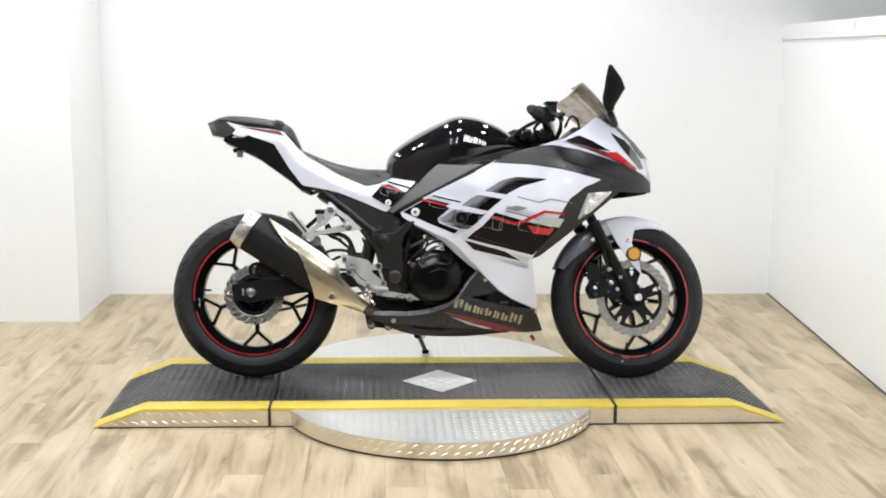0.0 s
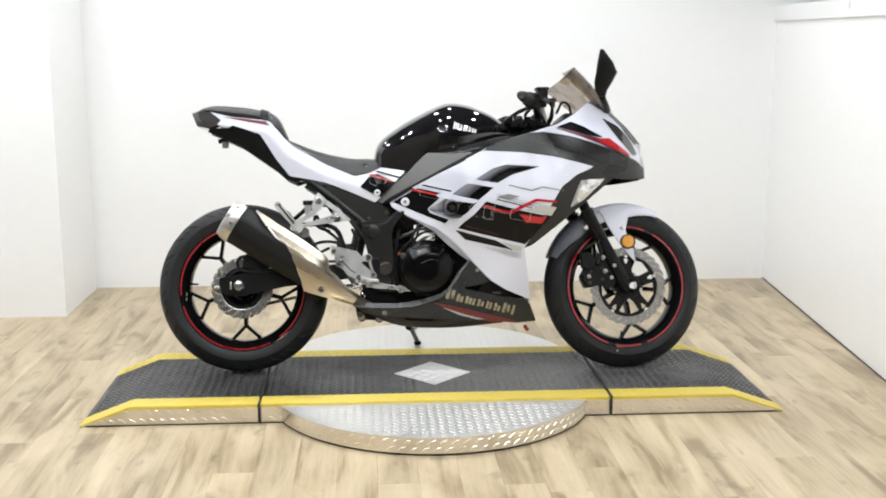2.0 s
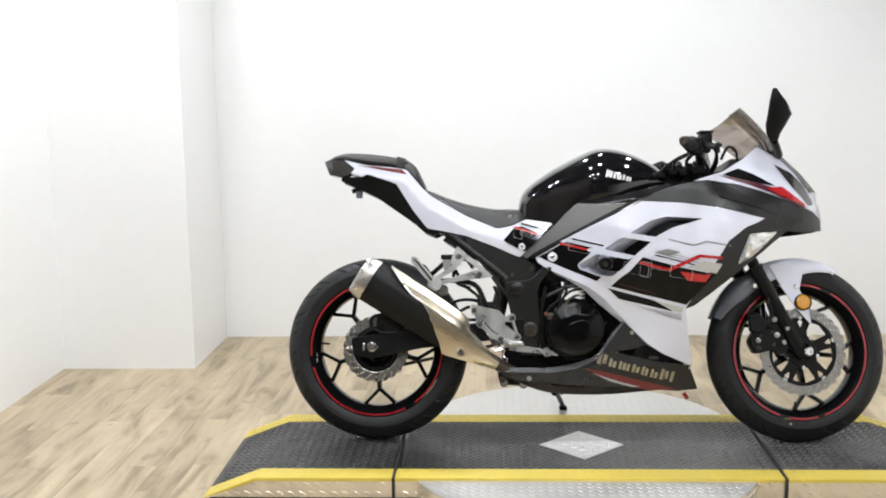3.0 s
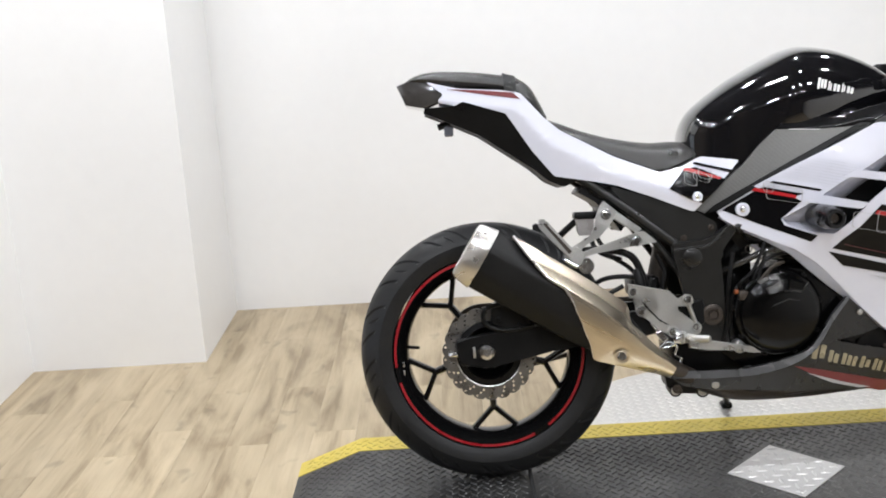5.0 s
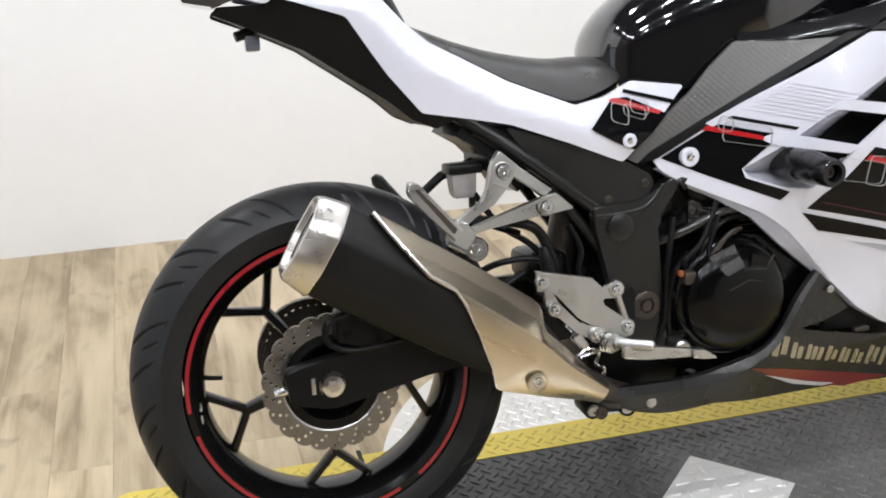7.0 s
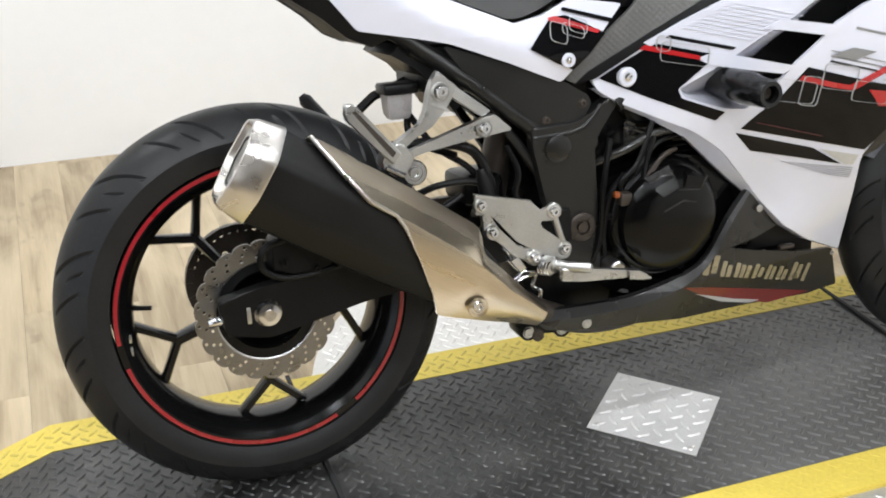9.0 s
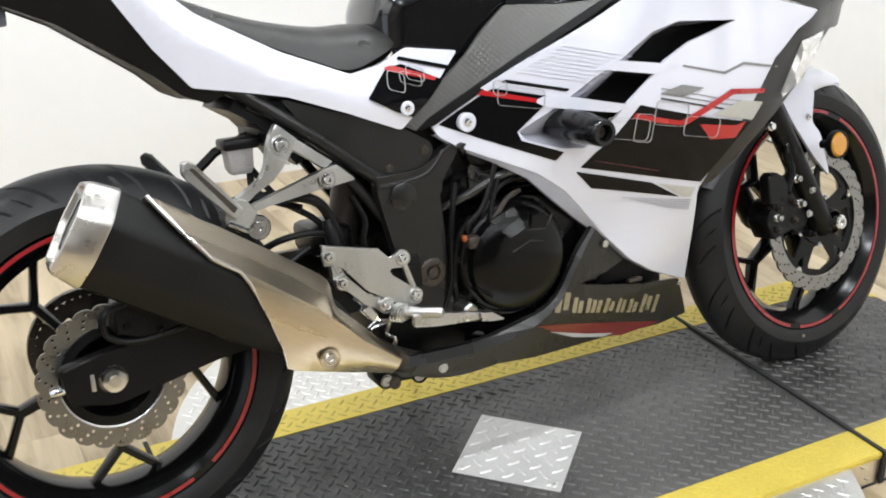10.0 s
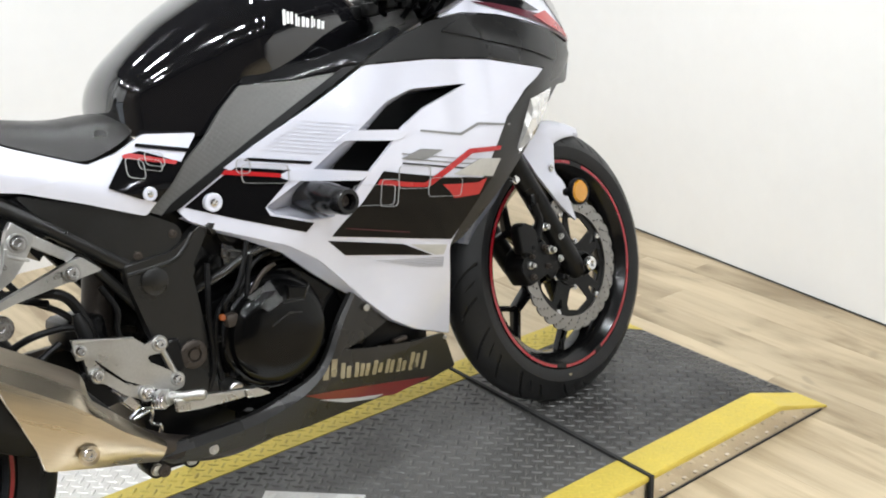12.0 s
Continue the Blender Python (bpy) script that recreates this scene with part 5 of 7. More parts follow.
part("sump", box(bmesh.new(), -0.12, 0.13, -0.09, 0.09, 0.165, 0.235, 0.02), ENGINE_BLACK, engine)
part("injector_rail", tube(bmesh.new(), [(-0.06, -0.075, 0.555), (0.06, -0.085, 0.575)], 0.011, 12), STEEL_DARK, bike)
part("throttle_body", lathe(bmesh.new(), [(0.030, 0), (0.030, 0.03), (0.024, 0.036), (0.0, 0.036)], across(-0.070, -0.070, 0.545), 24), SATIN_BLACK, bike)
for x, z in ((-0.092, 0.505), (-0.055, 0.530), (0.010, 0.528), (0.035, 0.495)):
    part("hose_clip", lathe(bmesh.new(), [(0.007, 0.0), (0.0085, 0.002), (0.0085, 0.005), (0.007, 0.007)], across(x, -0.100, z), 16, True), STEEL_DARK, bike)
# cylinder block with fins and head, tilted forward
block = part("cylinder_block", box(bmesh.new(), 0.0, 0.15, -0.078, 0.078, 0.44, 0.62, 0.01), ENGINE_BLACK, engine, "finned black cylinder block")
for k in range(9):
    o = 0.012 * k
    part("cooling_fin", box(bmesh.new(), -0.015 + 0.004 * k, 0.135 + 0.004 * k, -0.085, 0.085, 0.452 + o, 0.458 + o, 0.002), ENGINE_BLACK, engine)
part("coolant_pipe", tube(bmesh.new(), curve_points([(-0.150, -0.09, 0.455), (-0.11, -0.115, 0.478), (-0.06, -0.12, 0.500), (0.0, -0.115, 0.508), (0.05, -0.10, 0.52)]), 0.0075, 12), FACET, bike, "dark glossy coolant pipe")
HOSES = [
    ([(-0.10, -0.122, 0.405), (-0.085, -0.125, 0.450), (-0.05, -0.12, 0.485), (0.0, -0.11, 0.492), (0.05, -0.10, 0.48)], 0.0045),
    ([(-0.11, -0.12, 0.40), (-0.12, -0.13, 0.43), (-0.09, -0.13, 0.46), (-0.06, -0.12, 0.52), (-0.04, -0.10, 0.57)], 0.0045),
    ([(-0.135, -0.105, 0.30), (-0.142, -0.115, 0.35), (-0.132, -0.118, 0.41), (-0.105, -0.115, 0.44)], 0.005),
    ([(-0.075, -0.135, 0.430), (-0.045, -0.135, 0.468), (-0.02, -0.13, 0.474)], 0.0032),
    ([(-0.085, -0.135, 0.425), (-0.055, -0.137, 0.462), (-0.03, -0.132, 0.470)], 0.0028),
    ([(-0.060, -0.128, 0.500), (-0.075, -0.130, 0.455), (-0.085, -0.135, 0.415), (-0.108, -0.130, 0.375)], 0.004),
    ([(0.04, -0.10, 0.50), (0.08, -0.11, 0.46), (0.11, -0.105, 0.40), (0.13, -0.09, 0.33)], 0.008),
    ([(-0.49, -0.075, 0.512), (-0.42, -0.095, 0.515), (-0.36, -0.10, 0.500), (-0.335, -0.098, 0.455), (-0.325, -0.09, 0.42)], 0.0085),
    ([(-0.46, -0.07, 0.425), (-0.42, -0.10, 0.448), (-0.37, -0.105, 0.452), (-0.33, -0.10, 0.44)], 0.0055),
    ([(-0.43, -0.02, 0.55), (-0.40, -0.05, 0.50), (-0.36, -0.08, 0.47), (-0.33, -0.09, 0.43)], 0.0055),
    ([(-0.30, -0.09, 0.50), (-0.285, -0.10, 0.46), (-0.29, -0.10, 0.42), (-0.26, -0.10, 0.37), (-0.245, -0.10, 0.31)], 0.005),
    ([(-0.17, -0.10, 0.27), (-0.15, -0.115, 0.33), (-0.145, -0.118, 0.42), (-0.13, -0.11, 0.50)], 0.005),
]
for pts, r in HOSES:
    part("hose", tube(bmesh.new(), curve_points(pts), r, 8), STEEL_DARK if r < 0.0035 else SATIN_BLACK, bike)
part("cable_connector", box(bmesh.new(), -0.108, -0.088, -0.142, -0.126, 0.398, 0.412, 0.003), mat("orange_connector", (0.45, 0.14, 0.03), 0.45), bike, "small orange cable connector")
part("sensor_body", box(bmesh.new(), -0.095, -0.068, -0.148, -0.128, 0.388, 0.412, 0.004), SILVER, bike)
# dark mass behind: airbox, battery tray, rear mudguard
part("airbox", loft(bmesh.new(), [[(x, y * w, z) for y, z in ((-0.07, z0), (0.07, z0), (0.085, (z0 + z1) / 2), (0.07, z1), (-0.07, z1), (-0.085, (z0 + z1) / 2))] for x, z0, z1, w in ((-0.22, 0.56, 0.68, 0.8), (-0.10, 0.50, 0.70, 1.0), (0.05, 0.60, 0.74, 1.0), (0.20, 0.66, 0.76, 0.9))]), SATIN_BLACK, bike, angle=40)
part("inner_mudguard", loft(bmesh.new(), [[(x + dx, y, z) for y in (-0.075, -0.03, 0.03, 0.075) for dx in (0,)] + [(x + 0.012, y, z + 0.014) for y in (0.075, 0.03, -0.03, -0.075)] for x, z in ((-0.375, 0.555), (-0.395, 0.585), (-0.43, 0.625), (-0.47, 0.650))] ), SATIN_BLACK, bike, "black inner rear mudguard", angle=40)
part("shock_absorber", tube(bmesh.new(), [(-0.30, 0.0, 0.36), (-0.25, 0.0, 0.56)], 0.026, 16), STEEL_DARK, bike)
part("shock_linkage", box(bmesh.new(), -0.355, -0.285, -0.050, 0.050, 0.395, 0.445, 0.012), SATIN_BLACK, bike)
part("battery_strut", tube(bmesh.new(), [(-0.515, 0.045, 0.540), (-0.47, 0.035, 0.578), (-0.40, 0.02, 0.605)], 0.008, 8), SATIN_BLACK, bike)
part("battery_tray", box(bmesh.new(), -0.42, -0.24, -0.07, 0.07, 0.585, 0.66, 0.01), SATIN_BLACK, bike)
part("gearbox_rear", box(bmesh.new(), -0.195, -0.075, -0.070, 0.070, 0.40, 0.56, 0.015), ENGINE_BLACK, engine)
part("radiator", box(bmesh.new(), 0.215, 0.25, -0.095, 0.095, 0.36, 0.66, 0.006), SATIN_BLACK, bike, "dark radiator core behind the fairing")
part("header_pipe", tube(bmesh.new(), curve_points([(0.14, -0.04, 0.47), (0.22, -0.045, 0.42), (0.225, -0.04, 0.30), (0.17, -0.03, 0.19), (0.0, -0.02, 0.155)]), 0.019, 12), STEEL_DARK, bike)
part("header_pipe", tube(bmesh.new(), curve_points([(0.14, 0.04, 0.47), (0.22, 0.045, 0.42), (0.225, 0.04, 0.30), (0.17, 0.03, 0.19), (0.0, 0.02, 0.155)]), 0.019, 12), STEEL_DARK, bike)

# -- footrests, brackets, pedal --
ARM_A = [(-0.419, 0.628), (-0.387, 0.599), (-0.411, 0.567), (-0.432, 0.545), (-0.463, 0.529), (-0.484, 0.511), (-0.494, 0.526), (-0.472, 0.538), (-0.452, 0.550), (-0.442, 0.567), (-0.436, 0.594), (-0.429, 0.612)]
ARM_B = [(-0.476, 0.511), (-0.440, 0.522), (-0.361, 0.546), (-0.330, 0.553), (-0.301, 0.526), (-0.341, 0.521), (-0.364, 0.519), (-0.441, 0.508), (-0.470, 0.501)]
br = part("footrest_bracket", side_plate(bmesh.new(), rounded(ARM_A, 0.005), -0.135, -0.119, 0.0025), SILVER, bike, "cast silver passenger footrest bracket")
part("lower_arm", side_plate(bmesh.new(), rounded(ARM_B, 0.004), -0.132, -0.119, 0.002), SILVER, br)
part("arm_rim", side_plate(bmesh.new(), rounded([(-0.478, 0.512), (-0.440, 0.5230), (-0.361, 0.5470), (-0.332, 0.5540), (-0.330, 0.5495), (-0.361, 0.5410), (-0.440, 0.5170), (-0.474, 0.5060)], 0.002), -0.1385, -0.131, 0.001), SILVER, br)
part("arm_rim", side_plate(bmesh.new(), rounded([(-0.494, 0.527), (-0.472, 0.539), (-0.452, 0.551), (-0.443, 0.567), (-0.437, 0.592), (-0.432, 0.590), (-0.438, 0.565), (-0.449, 0.546), (-0.470, 0.533), (-0.490, 0.520)], 0.002), -0.1385, -0.134, 0.001), SILVER, br)
part("arm_rim", side_plate(bmesh.new(), rounded([(-0.437, 0.583), (-0.404, 0.568), (-0.406, 0.564), (-0.438, 0.578)], 0.001), -0.1375, -0.134, 0.0006), SILVER, br)
part("bracket_stay", side_plate(bmesh.new(), rounded([(-0.386, 0.599), (-0.332, 0.557), (-0.346, 0.549), (-0.398, 0.585)], 0.003), -0.124, -0.112, 0.002), SILVER, br)
for x, z, r in ((-0.416, 0.595, 0.0150), (-0.349, 0.533, 0.0140)):
    part("bolt_seat", lathe(bmesh.new(), [(r, 0.0), (r, 0.003), (r * 0.92, 0.0042), (r * 0.80, 0.0042), (r * 0.76, 0.0015), (0, 0.0015)], across(x, -0.1335, z), 24), SILVER, br)
    part("bracket_bolt", bolt(bmesh.new(), x, -0.135, z, r * 0.56, 0.007), CHROME, br)
part("footrest_clevis", side_plate(bmesh.new(), rounded([(-0.510, 0.522), (-0.484, 0.527), (-0.466, 0.507), (-0.478, 0.486), (-0.499, 0.479), (-0.519, 0.500)], 0.004), -0.150, -0.118, 0.003), SILVER, br)
part("hanger_bolt", lathe(bmesh.new(), [(0.0192, 0.0), (0.0192, 0.011), (0.0172, 0.013), (0.0120, 0.013), (0.0112, 0.0115), (0.0095, 0.0115), (0.0088, 0.017), (0.0050, 0.017), (0.0045, 0.012), (0.0, 0.012)], across(-0.468, -0.134, 0.4815), 28), CHROME, br, "large bright washer and bolt of the exhaust hanger")
peg = side_plate(bmesh.new(), rounded([(-0.569, 0.594), (-0.556, 0.594), (-0.520, 0.551), (-0.489, 0.514), (-0.503, 0.499), (-0.536, 0.536), (-0.570, 0.575)], 0.004), -0.160, -0.141, 0.003)
part("passenger_footrest", peg, SILVER, br, "folded-up silver passenger footrest")
part("peg_channel", side_plate(bmesh.new(), rounded([(-0.561, 0.5835), (-0.555, 0.5845), (-0.499, 0.518), (-0.505, 0.511)], 0.002), -0.1612, -0.1590, 0.0005), STEEL_DARK, br, "dark channel along the footrest")
part("peg_pin", tube(bmesh.new(), [(-0.515, -0.156, 0.497), (-0.488, -0.156, 0.481)], 0.0055, 12), CHROME, br)
part("far_footrest", tube(bmesh.new(), [(-0.47, 0.12, 0.48), (-0.52, 0.145, 0.525), (-0.553, 0.16, 0.568), (-0.558, 0.163, 0.576)], [0.010, 0.011, 0.012, 0.006], 12), SATIN_BLACK, bike, "folded-up black rubber footrest on the far side")
heel = side_plate(bmesh.new(), rounded([(-0.374, 0.435), (-0.281, 0.413), (-0.264, 0.393), (-0.250, 0.402), (-0.232, 0.398), (-0.227, 0.385), (-0.238, 0.376), (-0.265, 0.380), (-0.266, 0.370), (-0.225, 0.338), (-0.211, 0.329), (-0.217, 0.313), (-0.241, 0.309), (-0.307, 0.351), (-0.339, 0.389), (-0.352, 0.402), (-0.374, 0.402)], 0.004), -0.142, -0.1365, 0.0014)
hg = part("heel_guard", heel, SILVER, bike, "silver heel guard plate")
part("guard_flange", side_plate(bmesh.new(), rounded([(-0.375, 0.4365), (-0.281, 0.4140), (-0.282, 0.4105), (-0.375, 0.4325)], 0.001), -0.1465, -0.1365, 0.001), SILVER, hg)
arm = side_plate(bmesh.new(), rounded([(-0.364, 0.410), (-0.350, 0.403), (-0.336, 0.378), (-0.318, 0.358), (-0.299, 0.338), (-0.272, 0.334), (-0.260, 0.320), (-0.275, 0.305), (-0.311, 0.328), (-0.337, 0.355), (-0.357, 0.362)], 0.006), -0.136, -0.126, 0.003)
part("pedal_arm", arm, SILVER, hg)
part("guard_stay", tube(bmesh.new(), [(-0.241, -0.138, 0.386), (-0.226, -0.138, 0.336)], 0.0058, 12), SILVER, hg)
for x, z, r in ((-0.364, 0.416, 0.0075), (-0.242, 0.3915, 0.0085), (-0.347, 0.371, 0.0075), (-0.225, 0.3285, 0.0075), (-0.278, 0.321, 0.0085)):
    part("guard_boss", lathe(bmesh.new(), [(r * 1.55, -0.006), (r * 1.55, 0.0015), (r * 1.40, 0.0028), (0, 0.0028)], across(x, -0.1415, z), 22), SILVER, hg)
    part("guard_bolt", bolt(bmesh.new(), x, -0.144, z, r * 0.85, 0.006), CHROME, hg)
footrest = bmesh.new()
tube(footrest, [(-0.258, -0.140, 0.318), (-0.250, -0.150, 0.3175), (-0.249, -0.151, 0.3175), (-0.235, -0.165, 0.316), (-0.212, -0.190, 0.317), (-0.209, -0.193, 0.317)], [0.013, 0.013, 0.0095, 0.009, 0.0085, 0.006], 14)
lathe(footrest, [(0.0, 0.010), (0.014, 0.008), (0.014, -0.008), (0.0, -0.010)], across(-0.260, -0.145, 0.318), 18)
part("rider_footrest", footrest, SILVER, bike, "silver rider footrest")
pedal = bmesh.new()
side_plate(pedal, rounded([(-0.252, 0.309), (-0.205, 0.301), (-0.128, 0.2875), (-0.128, 0.274), (-0.210, 0.281), (-0.252, 0.287)], 0.004), -0.183, -0.172, 0.003)
side_plate(pedal, rounded([(-0.136, 0.289), (-0.114, 0.2845), (-0.093, 0.269), (-0.112, 0.2700), (-0.136, 0.2735)], 0.003), -0.189, -0.170, 0.002)
pedal_ob = part("brake_pedal", pedal, SILVER, bike, "silver rear brake pedal")
for k in range(4):
    part("spring_coil", lathe(bmesh.new(), [(0.0105, 0.0), (0.0120, 0.0012), (0.0105, 0.0024), (0.0092, 0.0012)], pose(-0.272 + 0.0030 * k, -0.150 - 0.0046 * k, 0.306, 90, 0, 33), 20, True), CHROME, pedal_ob)
part("adjuster_block", side_plate(bmesh.new(), rounded([(-0.318, 0.318), (-0.302, 0.327), (-0.288, 0.303), (-0.300, 0.296)], 0.003), -0.134, -0.118, 0.002), CHROME, pedal_ob)
part("adjuster_rod", tube(bmesh.new(), [(-0.326, -0.126, 0.341), (-0.310, -0.126, 0.322)], 0.0032, 10), CHROME, pedal_ob)
part("switch_arm", tube(bmesh.new(), [(-0.306, -0.122, 0.285), (-0.290, -0.124, 0.296), (-0.270, -0.126, 0.292)], 0.0042, 8), CHROME, pedal_ob)
bm = bmesh.new()
tube(bm, [(-0.312, -0.118, 0.330), (-0.292, -0.118, 0.308)], 0.0095, 12)
tube(bm, [(-0.318, -0.118, 0.342), (-0.312, -0.118, 0.330)], 0.006, 10)
tube(bm, curve_points([(-0.29, -0.118, 0.300), (-0.268, -0.118, 0.292), (-0.272, -0.118, 0.272), (-0.258, -0.118, 0.262), (-0.262, -0.118, 0.245)]), 0.0032, 8)
tube(bm, [(-0.30, -0.122, 0.288), (-0.27, -0.122, 0.296)], 0.004, 8)
part("brake_switch_spring", bm, CHROME, bike, "bright brake switch and return spring")
part("rear_master_cylinder", tube(bmesh.new(), [(-0.335, -0.108, 0.395), (-0.345, -0.106, 0.452), (-0.348, -0.104, 0.47)], [0.012, 0.012, 0.007], 14), SATIN_BLACK, bike)
res = loft(bmesh.new(), [[(x, y, z) for x, y in ((-0.472 + i, -0.048 + i), (-0.432 - i, -0.048 + i), (-0.432 - i, -0.010 - i), (-0.472 + i, -0.010 - i))] for z, i in ((0.548, 0.006), (0.556, 0.002), (0.588, 0.0))])
rsv = part("fluid_reservoir", res, FLUID, bike, "cloudy brake fluid reservoir with a black lid", angle=30)
part("reservoir_lid", box(bmesh.new(), -0.478, -0.422, -0.052, -0.004, 0.5865, 0.6035, 0.004), SATIN_BLACK, rsv)
part("reservoir_hose", tube(bmesh.new(), curve_points([(-0.435, -0.025, 0.548), (-0.435, -0.03, 0.525), (-0.42, -0.05, 0.505), (-0.38, -0.085, 0.49)]), 0.006, 8), SATIN_BLACK, rsv)

# -- kickstand --
bm = bmesh.new()
tube(bm, [(-0.105, 0.085, 0.165), (-0.070, 0.26, 0.097), (-0.050, 0.352, 0.055)], [0.011, 0.009, 0.008], 12)
box(bm, -0.064, -0.036, 0.336, 0.378, 0.0425, 0.060, 0.006)
kick = part("kickstand", bm, SATIN_BLACK, bike, "black side stand, folded out")
part("stand_lug", tube(bmesh.new(), curve_points([(-0.112, 0.084, 0.168), (-0.106, 0.092, 0.145), (-0.098, 0.10, 0.124), (-0.090, 0.10, 0.122), (-0.088, 0.10, 0.130)], 5), 0.0055, 10), SATIN_BLACK, kick)
part("stand_spring", tube(bmesh.new(), [(-0.067 + 0.0058 * math.cos(radians(30 * k)), 0.12, 0.137 + 0.019 * math.sin(radians(30 * k))) for k in range(13)], 0.0022, 8), STEEL_DARK, kick, "wire spring loop of the stand")


# -- side fairing --
FAIR = [(-0.164, 0.596), (-0.135, 0.622), (0.010, 0.696), (0.175, 0.777), (0.300, 0.770), (0.415, 0.754), (0.565, 0.716), (0.498, 0.691), (0.452, 0.655),
        (0.313, 0.427), (0.346, 0.238), (0.250, 0.280), (0.197, 0.314), (0.150, 0.362), (0.092, 0.425), (0.050, 0.468), (0.002, 0.503), (-0.065, 0.533), (-0.116, 0.556), (-0.152, 0.578)]
SCOOP = [(-0.025, 0.574), (0.040, 0.612), (0.095, 0.652), (0.134, 0.673), (0.200, 0.714), (0.250, 0.727), (0.364, 0.719), (0.268, 0.691), (0.220, 0.665),
         (0.206, 0.650), (0.155, 0.607), (0.112, 0.560), (0.080, 0.536), (0.040, 0.540), (-0.016, 0.560)]
fair = both_sides("side_fairing", FAIR, fairing_w, WHITE, "pearl white side fairing with a slotted air scoop", holes=[SCOOP], thick=0.006, r=0.006)
# the scoop's inner white flank, falling away from its upper edge, and the dark duct behind
for s in (-1, 1):
    edge = [(-0.025, 0.574), (0.040, 0.612), (0.095, 0.652), (0.134, 0.673), (0.200, 0.714), (0.250, 0.727), (0.345, 0.722)]
    bm = bmesh.new()
    rows = []
    for i, (x, z) in enumerate(edge):
        t = i / (len(edge) - 1)
        d = 0.050 * (1 - 0.75 * t)
        w = fairing_w(x, z)
        rows.append([bm.verts.new((x + dx * d, s * (w - dw), z + dz * d)) for dx, dw, dz in ((-0.05, 0.001, 0.05), (0.25, 0.006, -0.12), (0.65, 0.022, -0.40), (1.0, 0.050, -0.75))])
    for a, b in zip(rows, rows[1:]):
        for k in range(3):
            bm.faces.new((a[k], a[k + 1], b[k + 1], b[k]))
    bmesh.ops.solidify(bm, geom=bm.faces[:], thickness=0.003)
    part("scoop_flank", bm, WHITE, fair, angle=60)
    part("duct", draped([(-0.06, 0.50), (-0.05, 0.62), (0.10, 0.70), (0.22, 0.75), (0.40, 0.74), (0.40, 0.66), (0.20, 0.52)], lambda x, z: fairing_w(x, z) - 0.062, side=s, thick=0.003), SATIN_BLACK, fair, "black air duct inside the scoop")
    low = [(-0.025, 0.574), (-0.016, 0.560), (0.040, 0.540), (0.080, 0.536)]
    bm = bmesh.new()
    rows = [[bm.verts.new((x + dx, s * (fairing_w(x, z) - dw), z + dz)) for dx, dw, dz in ((-0.002, 0.001, -0.002), (0.010, 0.010, 0.004), (0.034, 0.040, 0.012))] for x, z in low]
    for a, b in zip(rows, rows[1:]):
        for k in range(2):
            bm.faces.new((a[k], a[k + 1], b[k + 1], b[k]))
    bmesh.ops.solidify(bm, geom=bm.faces[:], thickness=0.003)
    part("scoop_lip", bm, WHITE, fair, angle=60)


def blade(outline):
    for s in (-1, 1):
        part("scoop_blade", draped(outline, fairing_w, thick=0.016, lift=0.002, side=s, r=0.004), WHITE, fair, angle=40)


blade([(0.094, 0.663), (0.122, 0.677), (0.180, 0.668), (0.240, 0.658), (0.208, 0.645), (0.124, 0.660)])
blade([(-0.002, 0.621), (0.016, 0.628), (0.046, 0.626), (0.152, 0.602), (0.134, 0.590), (0.018, 0.610)])
# crash slider
bm = lathe(bmesh.new(), [(0.016, -0.10), (0.0255, -0.02), (0.0262, 0.058), (0.0235, 0.074), (0.0228, 0.082), (0.0222, 0.104), (0.0195, 0.110), (0.0135, 0.110), (0.0120, 0.088), (0.0, 0.088)], across(0.051, -0.164, 0.579), 32)
slider = part("frame_slider", bm, SLIDER_BLACK, bike, "black plastic frame slider")
part("slider_bolt", lathe(bmesh.new(), [(0.0095, 0), (0.0095, 0.006), (0.005, 0.006), (0.005, 0.003), (0, 0.003)], across(0.051, -0.254, 0.579), 18), STEEL_DARK, slider)


def white_bolt(name, x, w, z, r, parent):
    """A pale washer with a small bright bolt head in it."""
    washer = part(name, lathe(bmesh.new(), [(r, -0.010), (r, 0.0022), (r * 0.82, 0.0036), (r * 0.55, 0.0030), (r * 0.5, 0.0020), (0, 0.0020)], across(x, -w, z), 28), WHITE, parent, "white washer")
    part("bolt_head", lathe(bmesh.new(), [(r * 0.45, 0.0015), (r * 0.42, 0.0045), (r * 0.2, 0.0052), (r * 0.18, 0.0035), (0, 0.0035)], across(x, -w, z), 16), CHROME, washer)


for x, z, r in ((-0.108, 0.598, 0.0155), ):
    white_bolt("fairing_bolt", x, fairing_w(x, z) + 0.0045, z, r, fair)
part("fairing_bolt", bolt(bmesh.new(), 0.148, -0.131, 0.350, 0.0048, 0.003), SILVER, fair)

